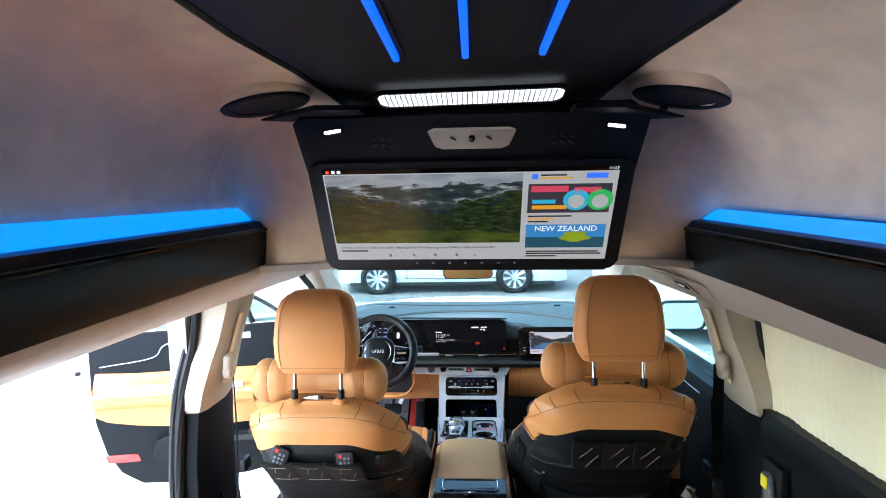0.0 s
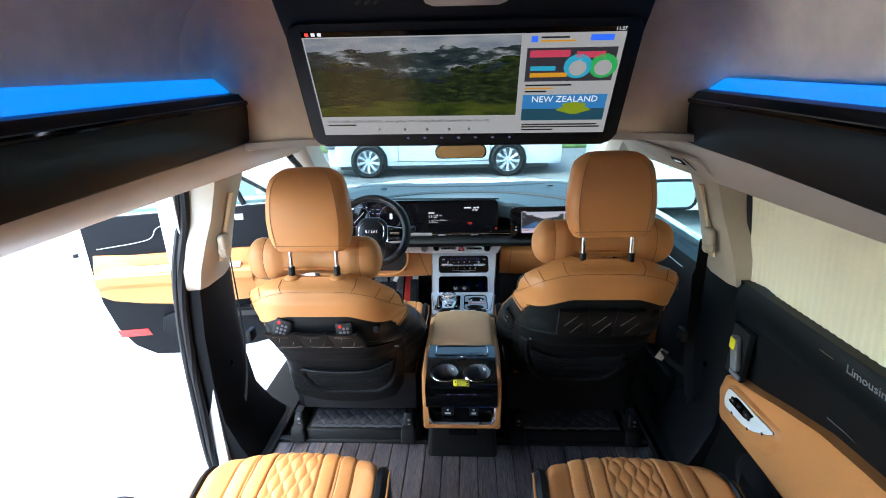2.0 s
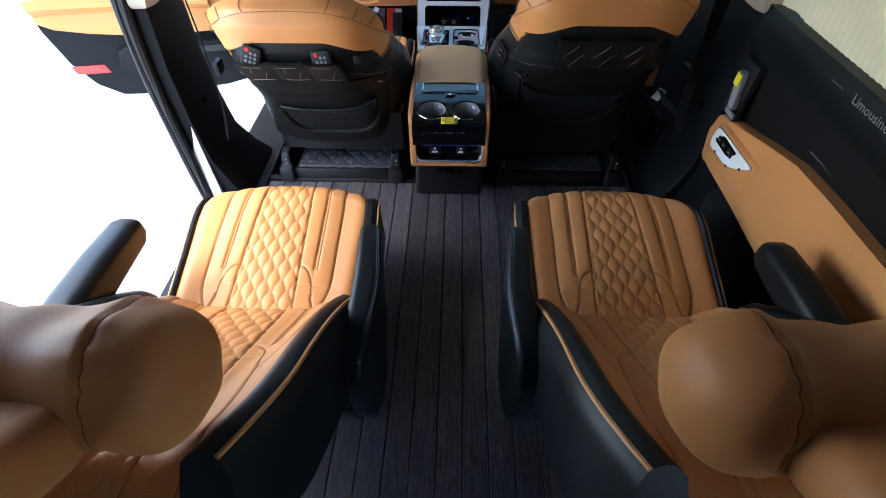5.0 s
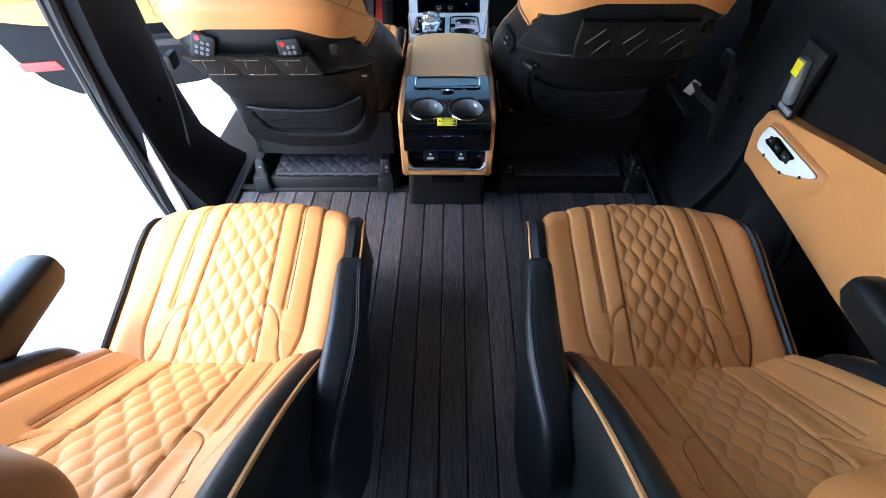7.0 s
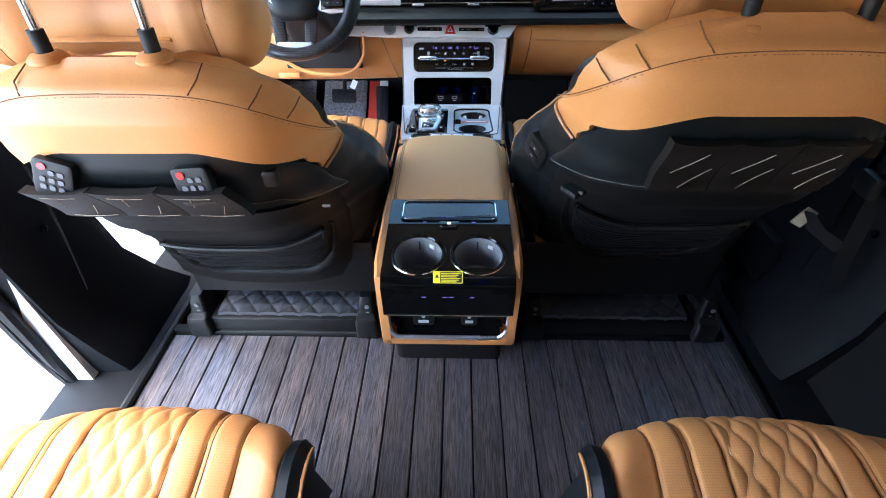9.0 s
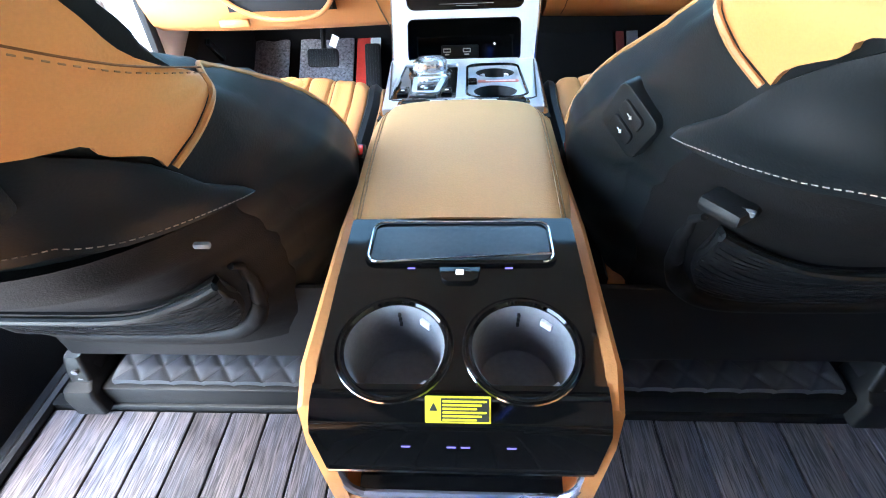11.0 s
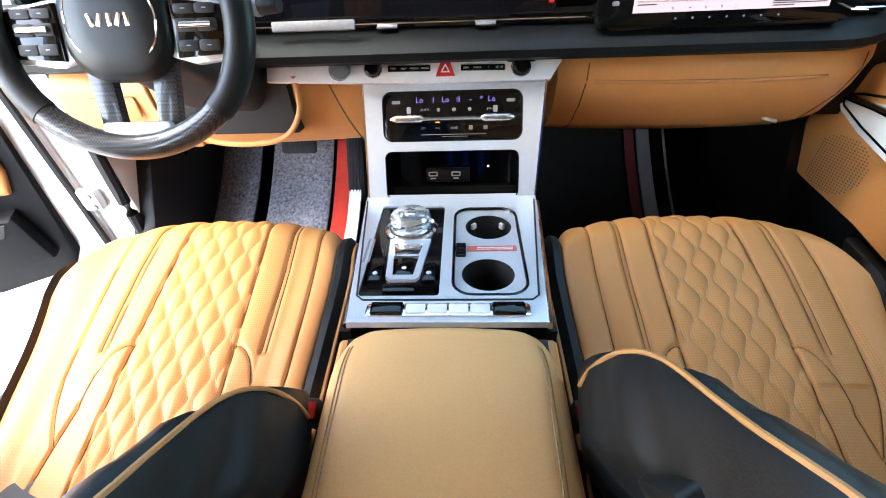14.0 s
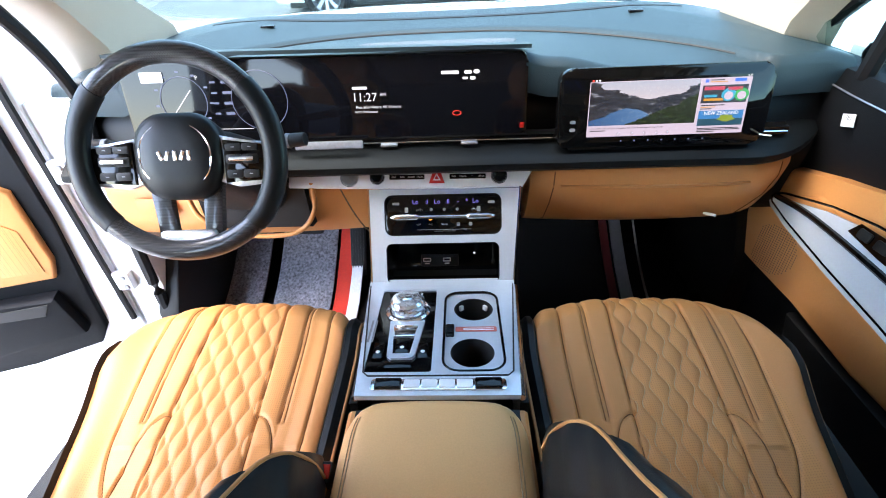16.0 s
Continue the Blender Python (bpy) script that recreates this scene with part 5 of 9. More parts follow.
    for k in range(130):
        u0 = lerp(0.03, 0.965, k / 129)
        dashes.append(tube([skirt_pt(u, 0.07, 0.0006) for u in (u0, u0 + 0.0022, u0 + 0.0044)], 0.00055, 4))
    part("rim_stitching", join(*dashes), rim_thread, back)

    # curved lower stowage net
    side = 1 if remotes else -1

    def net(u, v, off=0.0, grow=0.0):
        e = u * 2 - 1
        h = 0.137 * max(0.0, 1 - abs(e) ** 7) ** 0.5
        z = 0.432 + 0.034 * max(0, e) ** 3 + 0.012 * max(0, -e) ** 2 - (1 - v) * h - grow * max(0.0, 1 - abs(e) ** 5) ** 0.5
        x = side * (0.033 + e * (0.162 + grow))
        n = Vector(((rear_y(x + 0.003, z) - rear_y(x - 0.003, z)) / 0.006, -1.0, -0.3)).normalized()
        return Vector((cx + x, rear_y(x, z) + dy, z + dz)) + n * (0.014 + off)
    nets = part("lower_pocket", sheet(lambda u, v: net(u, v, 0.008 * math.sin(math.pi * v)), 40, 12, (0, 0.012, 0)), black_plastic, back, "black ribbed lower pocket")
    part("pocket_lip", tube([net(u, 1.0, 0.008) for u in np.linspace(0, 1, 40)], 0.005, 8), black_leather, nets)
    part("pocket_rim", tube([net(u, 0.0, -0.006, 0.016) for u in [0.5 - 0.5 * math.cos(t) for t in np.linspace(0.12, math.pi, 50)]], [0.015 * min(1.0, 0.25 + (49 - i) / 12) for i in range(50)], 10), seat_shell, nets)
    for i in range(15):
        v = 0.06 + i * 0.06
        run = [u for u in np.linspace(0.03, 0.97, 48) if 0.137 * (1 - v) < 0.137 * max(0.0, 1 - abs(u * 2 - 1) ** 7) ** 0.5 - 0.004]
        if len(run) > 4:
            part("rib", tube([net(u, 1 - (1 - v) / max(0.05, 1 - abs(u * 2 - 1) ** 7) ** 0.5, 0.0008 + 0.008 * math.sin(math.pi * v)) for u in run], 0.0010, 4), carpet_black, nets)
    if remotes:
        part("hook", moved(rbox(-0.008, 0.008, -0.003, 0.003, -0.003, 0.003, 0.002), Matrix.Translation((cx + side * 0.232, 1.450 + dy, 0.535 + dz))), cup_grey, back, "pale plastic hook")

    # row of three stitched pouches
    px0, px1, pz0, pz1 = (cx - 0.168, cx + 0.144, 0.604, 0.668) if remotes else (cx - 0.143, cx + 0.130, 0.585, 0.690)
    for i in range(3):
        a, b = lerp(px0, px1, i / 3) + 0.001, lerp(px0, px1, (i + 1) / 3) - 0.001

        def pouch(u, v):
            z = lerp(pz0, pz1 + 0.003 * abs(u * 2 - 1) ** 5, v) - 0.001 * math.sin(math.pi * u)
            x = lerp(a, b, u) + (-0.004 * (v - 0.5) if not remotes else -0.018 * (v - 0.5))
            return (x, rear_y((x - cx) * (0.55 if remotes else 0.78), z) - (0.034 if remotes else 0.024) - 0.008 * v - 0.003 * math.sin(math.pi * min(1, max(0, u))) + dy, z + dz)
        po = part("pouch", sheet(pouch, 14, 10, (0, 0.020, 0)), pouch_leather, back, "dark stitched leather pouch")
        runs = [((0.22, 0.42), (0.62, 0.86)), ((0.45, 0.12), (0.85, 0.52))] if not remotes else [((0.30, 0.45), (0.42, 0.80)), ((0.62, 0.15), (0.78, 0.50)), ((0.2, 0.84), (0.75, 0.84)), ((0.2, 0.07), (0.9, 0.07))]
        for (u0, v0), (u1, v1) in runs:
            part("stitch", tube([Vector(pouch(lerp(u0, u1, t), lerp(v0, v1, t))) - Vector((0, 0.001, 0)) for t in np.linspace(0, 1, 6)], 0.0006, 4), stitch_grey if remotes else rim_thread, po)
    part("bag_hook", rbox(px1 + 0.03, px1 + 0.055, rear_y(px1 + 0.04 - cx, 0.66) - 0.022 + dy, rear_y(px1 + 0.04 - cx, 0.66) + dy, 0.645 + dz, 0.675 + dz, 0.005), black_plastic, back)

    # head restraint
    hx, hy = (cx - 0.012 if remotes else cx + 0.012), 1.385 + dy
    dz0, dz = dz, (dz if remotes else dz - 0.016)
    head = part("head_restraint", loft([[(hx + x, hy + yo + y, z + dz) for x, y in rrect(-w, w, -t, t, min(w, t) * 0.75, 6)] for z, w, t, yo in ((0.932, 0.095, 0.02, 0.0), (0.936, 0.112, 0.035, 0.0), (0.950, 0.122, 0.046, 0.0), (0.985, 0.133, 0.052, 0.0), (1.04, 0.136, 0.054, 0.002), (1.10, 0.130, 0.052, 0.006), (1.14, 0.124, 0.048, 0.012), (1.165, 0.114, 0.043, 0.018), (1.182, 0.094, 0.035, 0.022), (1.192, 0.074, 0.024, 0.024), (1.196, 0.045, 0.010, 0.025))]), tan, s, "tan leather head restraint", sharp=80)
    for sx in (-1, 1):
        part("seam", tube(smooth_line([(hx + sx * 0.100, hy - 0.050, 0.945 + dz), (hx + sx * 0.107, hy - 0.0515, 1.04 + dz), (hx + sx * 0.096, hy - 0.040, 1.14 + dz), (hx + sx * 0.070, hy - 0.002, 1.190 + dz)], 6), 0.0012, 5), dim_thread, head)
    part("seam", tube([(hx + u * 0.115, hy - 0.0475, 0.958 + dz) for u in np.linspace(-1, 1, 10)], 0.0012, 5), dim_thread, head)
    for sx in (-1, 1):
        px = hx + sx * 0.076
        part("post", tube([(px, hy - 0.014, 0.82 + dz), (px, hy - 0.002, 0.96 + dz)], 0.0065, 12), chrome, head, "chrome post")
        part("collar", tube([(px, hy - 0.014, 0.838 + dz), (px, hy - 0.0115, 0.876 + dz)], 0.0105, 12), rubber, head, "black collar")
        part("grommet", lathe([(0.026, 0.0), (0.026, 0.004), (0.02, 0.010), (0.011, 0.012)], 20, Matrix.Translation((px, hy - 0.014, 0.836 + dz))), tan, back, "tan grommet")
    dz = dz0
    # walk-in switches on the inner side
    if not remotes:
        ty, tz = 1.583, 0.528
        n = Vector((-1, -(side_x(ty + 0.03, tz) - side_x(ty - 0.03, tz)) / 0.06, -(side_x(ty, tz + 0.03) - side_x(ty, tz - 0.03)) / 0.06)).normalized()
        up = Vector((0, -0.56, 0.83))
        up = (up - n * up.dot(n)).normalized()
        m = frame_at((cx - side_x(ty, tz) - 0.004, ty + dy, tz + dz - sink(ty)), up.cross(n), up)
        sw = part("switch_plate", prism(rrect(-0.032, 0.032, -0.036, 0.036, 0.012, 4), 0.020, m @ Matrix.Translation((0, 0, -0.017)), 0.003), black_leather, back, "black seat switch plate")
        for k in (-1, 1):
            part("switch", prism(rrect(-0.017, 0.017, k * 0.0135 - 0.0105, k * 0.0135 + 0.0105, 0.006, 3), 0.005, m @ Matrix.Translation((0, 0, 0.001)), 0.002), black_plastic, sw)
            part("mark", prism(rrect(-0.004, 0.004, k * 0.0135 - 0.0007, k * 0.0135 + 0.0007, 0.0004, 2), 0.0005, m @ Matrix.Translation((0, 0, 0.0062))), white_ink, sw)
            part("mark", prism(rrect(0.001, 0.0024, k * 0.0135 - 0.003, k * 0.0135 + 0.003, 0.0004, 2), 0.0005, m @ Matrix.Translation((0, 0, 0.0062))), white_ink, sw)
        lv = part("folding_lever", moved(rbox(-0.019, 0.019, -0.024, 0.018, -0.008, 0.008, 0.006), Matrix.Translation((cx - 0.224, 1.484, 0.552)) @ Matrix.Rotation(0.6, 4, "Z")), black_plastic, back, "black folding lever")
        part("lever_tip", moved(rbox(-0.007, 0.007, -0.003, 0.003, -0.003, 0.003, 0.002), Matrix.Translation((cx - 0.216, 1.466, 0.557)) @ Matrix.Rotation(-0.6, 4, "Z")), cup_grey, lv, "pale lever tip")
    # neck cushion in front of the posts
    pc = cx + (-0.040 if remotes else 0.020)
    p = thing("neck_pillow", "tan leather neck pillow strapped round the head restraint posts", "pillow", (pc, 1.50 + dy, 0.79 + dz), "neck pillows")
    rs = []
    def skin(u, a):
        q = abs(u)
        rad = 0.054 + 0.023 * min(1, q / 0.55) ** 2
        rad *= max(0.0004, 1 - max(0, (q - 0.74) / 0.26) ** 2.4) ** 0.5
        pucker = math.exp(-((q - 0.70) / 0.10) ** 2) + 0.7 * math.exp(-((q - 0.40) / 0.08) ** 2)
        rad -= 0.0045 * (math.exp(-((q - 0.70) / 0.018) ** 2) + math.exp(-((q - 0.42) / 0.018) ** 2))
        rad += 0.0036 * pucker * (abs(math.sin(5.5 * a + 5 * u + 1.2 * math.sin(3 * a + cx))) - 0.6) + 0.0018 * math.sin(3 * a + 11 * u) * math.sin(2 * a - 6 * u)
        return (pc + u * 0.236, 1.485 + dy - 0.01 * q + rad * 0.78 * math.cos(a), 0.868 + dz + rad * math.sin(a))
    for u in [math.sin(t) for t in np.linspace(-math.pi / 2, math.pi / 2, 91)]:
        rs.append([skin(u, a) for a in np.linspace(0, 2 * math.pi, 61)[:-1]])
    part("body", loft(rs), tan_pillow, p, sharp=80)
    part("strap", tube([(pc + u * 0.10, 1.437 + dy, 0.845 + dz) for u in np.linspace(-1, 1, 6)], 0.012, 8, 0.3), tan, p, "tan strap")
    for sx in (-1, 1):
        for q in (0.70, 0.42):
            part("seam", tube([skin(sx * q, t) for t in np.linspace(0, 6.2832, 61)], 0.0013, 5), seam_brown, p)
    return s


front_seat(-0.468, -0.428, 0.0, 0.0, True, "tan and black leather front seat with pouches on its back")
front_seat(0.463, 0.416, 0.025, 0.045, False, "tan and black leather passenger seat with pouches on its back")
pocket_remote("remote_control", -0.592, 1.310, 0.672, 20, "black remote control with many keys in a seat pouch")
pocket_remote("remote_control", -0.378, 1.312, 0.658, -4, "black remote control standing in a seat pouch")


def rear_seat(sx):
    """Lounge seat of the second row, laid far back."""
    cx = sx * 0.488
    s = thing("lounge_seat", "tan quilted leather lounge seat with black sides, laid back", "car seat", (cx, 0.85, 0.0), "lounge seats")
    cushion(s, cx, 0.56, 1.150, 0.265, 0.347, 0.284, 0.042, 0.25, 0.12, 0.03, 0.12, outside=0.024, qs=sx * 0.008)
    part("base", loft([[(cx + x, y, z) for x, y in rrect(-w, w, 0.50, f, 0.05, 4)] for z, w, f in ((0.0, 0.16, 0.96), (0.03, 0.17, 0.98), (0.06, 0.20, 1.02), (0.14, 0.25, 1.07), (0.24, 0.25, 1.07))]), black_plastic, s, "black seat base")
    di, no = Vector((0, -0.80, 0.60)), Vector((0, 0.60, 0.80))
    o = Vector((cx, 0.65, 0.30))
    hw, L = 0.235, 0.66

    def surf(u, v):
        x, d = (u * 2 - 1) * hw, v * L
        q = abs(x) / hw
        w = 1 - 0.18 * max(0, (v - 0.7) / 0.3) ** 2
        bol = 0.085 * max(0, (q - 0.5) / 0.5) ** 1.5 * math.sin(math.pi * min(1, 0.12 + 0.80 * v)) ** 0.6 - 0.02 * q ** 14
        h = quilt(x * 0.9, L - d, L, 0.42)
        end = -0.05 * max(0, (v - 0.88) / 0.12) ** 2
        return o + di * d + no * (0.02 + bol + h + end) + Vector((x * w, 0, 0))
    ob = part("backrest", sheet(surf, 150, 180, tuple(-no * 0.11)), tan_perf, s, "tan quilted leather backrest", sharp=80)
    two_tone(ob, tan, lambda c: abs(c.x - cx) > 0.19)
    seam_lines(ob, lambda u, v: surf(0.5 + (u - 0.5) / 0.9, v), [hw, hw], L, 0.42, no, 0.94, True)
    for k in (-1, 1):
        rs, line = [], []
        for v in np.linspace(-0.02, 1, 24):
            d = v * L
            w = 1 - 0.18 * max(0, (v - 0.7) / 0.3) ** 2
            top = 0.02 + 0.085 * math.sin(math.pi * min(1, 0.12 + 0.80 * max(0, v))) ** 0.6 - 0.055 * max(0, (0.14 - v) / 0.16) ** 2
            c = o + di * d
            pr = [(hw * w - 0.012, top - 0.05), (hw * w - 0.008, top - 0.012), (hw * w + 0.002, top - 0.001), (hw * w + 0.014, top + 0.004), (hw * w + 0.028, top + 0.001), (hw * w + 0.042, top - 0.010), (hw * w + 0.052, top - 0.028), (hw * w + 0.057, top - 0.055), (hw * w + 0.056, -0.10), (hw * w - 0.012, -0.10)]
            rs.append([c + no * q + Vector((k * x, 0, 0)) for x, q in pr])
            if v > 0:
                line.append(c + no * (top - 0.004) + Vector((k * (hw * w + 0.037), 0, 0)))
        part("bolster_side", loft(rs), black_leather, s, "black leather bolster side")
        part("piping", tube(line, 0.0042, 6), piping_mat, s, "tan piping")
    # head restraint and roll pillow
    hc = o + di * (L + 0.095) + no * 0.10
    rs = []
    for t, w, th in ((-0.095, 0.07, 0.02), (-0.08, 0.095, 0.036), (-0.05, 0.105, 0.044), (0.03, 0.11, 0.046), (0.08, 0.10, 0.04), (0.105, 0.08, 0.02)):
        rs.append([hc + di * t + no * y + Vector((x, 0, 0)) for x, y in rrect(-w, w, -th, th, th * 0.8, 5)])
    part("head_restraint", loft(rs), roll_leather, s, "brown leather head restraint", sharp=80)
    # armrests: inner one down along the aisle, outer one level
    rs = []
    for y, low, top, w, xc in ((0.804, 0.474, 0.486, 0.012, 0.186), (0.800, 0.462, 0.496, 0.022, 0.186), (0.785, 0.445, 0.503, 0.0265, 0.185), (0.72, 0.405, 0.508, 0.028, 0.180), (0.64, 0.36, 0.510, 0.031, 0.173), (0.585, 0.29, 0.509, 0.032, 0.172), (0.54, 0.20, 0.505, 0.031, 0.174), (0.48, 0.17, 0.500, 0.028, 0.177), (0.43, 0.20, 0.480, 0.024, 0.180), (0.405, 0.28, 0.430, 0.016, 0.182)):
        rs.append([(sx * xc + x, y, (low + top) / 2 + z) for x, z in rrect(-w, w, -(top - low) / 2, (top - low) / 2, min(w, (top - low) / 2) * 0.62, 6)])
    a = part("armrest", loft(rs), black_leather, s, "black leather armrest", sharp=60)
    for e in (0.0, 0.004):
        part("stitching", tube(smooth_line([(sx * (0.1625 + e), 0.78, 0.5015), (sx * (0.1565 + e), 0.72, 0.5065), (sx * (0.147 + e), 0.64, 0.5085), (sx * (0.146 + e), 0.585, 0.5075), (sx * (0.149 + e), 0.54, 0.5035), (sx * (0.155 + e), 0.48, 0.4985)], 6), 0.0007, 4), dark_thread, a)
    xo, back_y = (-0.788, 0.058) if sx < 0 else (0.778, 0.098)
    rs = []
    for y, w, h, zc in ((0.845, 0.018, 0.014, 0.505), (0.838, 0.032, 0.028, 0.503), (0.815, 0.040, 0.040, 0.502), (0.70, 0.043, 0.046, 0.507), (0.58, 0.044, 0.05, 0.507), (0.50, 0.04, 0.055, 0.495), (0.46, 0.03, 0.05, 0.47)):
        rs.append([(xo + x, y - back_y, zc + z - 0.01) for x, z in rrect(-w * 0.92, w * 0.92, -h, h, min(w, h) * 0.6, 4)])
    part("armrest", loft(rs), black_leather, s, "black leather armrest")
    p = thing("roll_pillow", "tan leather roll pillow lying on the lounge seat's backrest", "pillow", (cx, 0.28, 0.70), "roll pillows")
    rs = []
    py, pz, half_l = 0.235, 0.785, (0.212 if sx < 0 else 0.202)

    def skin(u, a):
        q = abs(u)
        rad = 0.094 * (1 - 0.12 * math.cos(min(1, q / 0.5) * math.pi / 2))
        rad *= max(0.0004, 1 - max(0, (q - 0.62) / 0.38) ** 2.5) ** 0.5
        pucker = math.exp(-((q - 0.55) / 0.09) ** 2)
        rad -= 0.0045 * math.exp(-((q - 0.55) / 0.022) ** 2)
        rad += 0.0060 * pucker * abs(math.sin(7 * a + 4 * u + 1.3 * math.sin(3 * a))) + 0.0042 * math.sin(3 * a + 9 * u + sx) * math.sin(2.1 * a - 5 * u)
        return (cx + u * half_l, py + rad * 0.97 * math.cos(a), pz + rad * math.sin(a))
    for u in [math.sin(t) for t in np.linspace(-math.pi / 2, math.pi / 2, 83)]:
        rs.append([skin(u, a) for a in np.linspace(0, 2 * math.pi, 73)[:-1]])
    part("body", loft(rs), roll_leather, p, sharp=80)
    for k in (-1, 1):
        part("seam", tube([skin(k * 0.55, t) for t in np.linspace(0, 6.2832, 73)], 0.0017, 5), seam_brown, p)


rear_seat(-1)
rear_seat(1)


# ---- armrest console between the front seats ----
def armrest_console():
    c = thing("armrest_console", "tan and piano black centre armrest console with cup holders", "centre console", (0, 1.6, -0.02))

    def lid(u, v):
        x = u * 2 - 1
        y = lerp(1.558, 1.872, v)
        w = 0.1385 - 0.034 * max(0, (v - 0.72) / 0.28) ** 2.6
        q = abs(x)
        z = 0.470 + 0.010 * math.sin(math.pi * min(1, v * 1.0)) + 0.009 * (1 - q ** 2) - 0.022 * q ** 12 - 0.03 * max(0, (v - 0.90) / 0.10) ** 2 + 0.004 * v
        for e in (0.865, 0.895):
            z += -0.0012 * math.exp(-((q - e) / 0.008) ** 2)
        return (x * w - 0.001, y, z)
    ld = part("lid", sheet(lid, 60, 50, (0, 0, -0.035)), beige_lid, c, "beige leather armrest lid", sharp=70)
    for sx in (-1, 1):
        for k, e in enumerate((0.85, 0.885)):
            part("stitching", tube([Vector(lid(0.5 + sx * e * 0.5, v)) + Vector((0, 0, 0.0005)) for v in np.linspace(0.02, 0.86, 30)], 0.0008, 4), thread, ld)
    body = [(1.362, 0.30), (1.362, 0.385), (1.555, 0.385), (1.57, 0.448), (1.86, 0.448), (1.88, 0.40), (1.90, 0.20), (1.90, 0.02), (1.52, 0.02), (1.46, 0.25), (1.38, 0.285)]
    part("body", prism(body, 0.262, frame_at((-0.131, 0, 0), (0, 1, 0), (0, 0, 1)), 0.0), black_plastic, c, "black console body")
    # tan side walls
    for sx in (-1, 1):
        rs = []
        for y, zt, zb in ((1.318, 0.345, 0.285), (1.322, 0.42, 0.278), (1.335, 0.457, 0.272), (1.37, 0.468, 0.268), (1.56, 0.464, 0.27), (1.70, 0.45, 0.26), (1.86, 0.446, 0.25)):
            w = 0.126 + 0.012 * min(1, (y - 1.318) / 0.1) ** 0.5
            rs.append([(sx * w, y, zb), (sx * (w + 0.006), y, zb + 0.006), (sx * (w + 0.006), y, zt - 0.006), (sx * w, y, zt), (sx * (w - 0.010), y, zt), (sx * (w - 0.010), y, zb)])
        part("side_wall", loft(rs), tan, c, "tan leather side wall")
    part("lower_lip", loft([[(x, y, z) for y, z in ((1.326, 0.278), (1.318, 0.284), (1.318, 0.296), (1.326, 0.300), (1.36, 0.300), (1.36, 0.278))] for x in np.linspace(-0.126, 0.126, 8)]), tan, c, "tan lower lip")
    # top plate with two cup openings and a tray
    m = frame_at((0, 1.345, 0.4665), (1, 0, 0), (0, 1, 0.018))
    cups = [(-0.058, 0.043), (0.057, 0.043)]
    m2 = m @ Matrix.Translation((0, 0.127, 0.001)) @ Matrix.Rotation(radians(4.5), 4, "X") @ Matrix.Translation((0, -0.127, 0))
    part("top_plate", plate(rrect(-0.124, 0.124, 0.126, 0.213, 0.003, 2), [rrect(-0.09, 0.09, 0.15, 0.19, 0.003, 2)], 0.006, m), gloss_black, c, "piano black top plate")
    part("cup_plate", plate(rrect(-0.124, 0.124, 0.0, 0.128, 0.003, 2), [circle(cx, cy, 0.0455, 36) for cx, cy in cups], 0.006, m2), gloss_black, c, "piano black cup plate")
    for cx, cy in cups:
        cm = m2 @ Matrix.Translation((cx, cy, 0))
        cup = part("cup_holder", lathe([(0.046, 0.006), (0.043, 0.0), (0.042, -0.06), (0.039, -0.068), (0.0, -0.068), (0.0, -0.072), (0.045, -0.072), (0.048, 0.0)], 36, cm), cup_grey, c, "grey lined cup holder")
        part("ring", lathe([(0.0455, 0.005), (0.0485, 0.0085), (0.051, 0.0085), (0.0525, 0.006), (0.0455, 0.003)], 40, cm), gloss_black, cup, "glossy ring")
        part("ring_edge", lathe([(0.0525, 0.0065), (0.0532, 0.0078), (0.0540, 0.0065), (0.0532, 0.0055)], 40, cm), chrome, cup, "chrome ring edge")
        for k in (-1, 1):
            part("grip", moved(rbox(-0.006, 0.006, -0.002, 0.002, -0.012, -0.003, 0.001), cm @ Matrix.Rotation(k * 0.9 - 1.57, 4, "Z") @ Matrix.Translation((0, 0.041, 0))), white_trim, cup)
        for j in range(3):
            part("grip_rib", moved(rbox(-0.0015, 0.0015, -0.002, 0.0015, -0.006, -0.002, 0.0005), cm @ Matrix.Translation((0, 0.0405, -0.008 * j))), rubber, cup)
    tm = m @ Matrix.Translation((0, 0, 0.006))
    part("tray_rim", plate(rrect(-0.101, 0.101, 0.138, 0.205, 0.014, 5), [rrect(-0.094, 0.094, 0.143, 0.200, 0.010, 5)], 0.004, tm), gloss_black, c)
    part("tray_edge", tube([tm @ Vector((x, y, 0.004)) for x, y in rrect(-0.097, 0.097, 0.1405, 0.2025, 0.012, 5)] + [tm @ Vector((0.097, 0.1525, 0.004))], 0.0013, 5), chrome, c, "thin chrome edge")
    part("tray_pad", prism(rrect(-0.094, 0.094, 0.143, 0.200, 0.010, 5), 0.002, tm), material("dark_glass_pad", (0.03, 0.037, 0.043), 0.25), c, "dark rubbery tray pad")
    part("catch", prism([(-0.021, 0.132), (0.021, 0.132), (0.018, 0.117), (0.012, 0.113), (-0.012, 0.113), (-0.018, 0.117)], 0.005, tm, 0.0015), gloss_black, c, "black release catch")
    part("catch_mark", prism(rrect(-0.004, 0.004, 0.121, 0.128, 0.001, 2), 0.0005, tm @ Matrix.Translation((0, 0, 0.005))), icon_white, c)
    for x in (-0.05, 0.05):
        part("tray_lamp", prism(rrect(x - 0.004, x + 0.004, 0.1335, 0.1352, 0.0006, 2), 0.0006, tm), icon_blue, c)
    # rear face
    rs = []
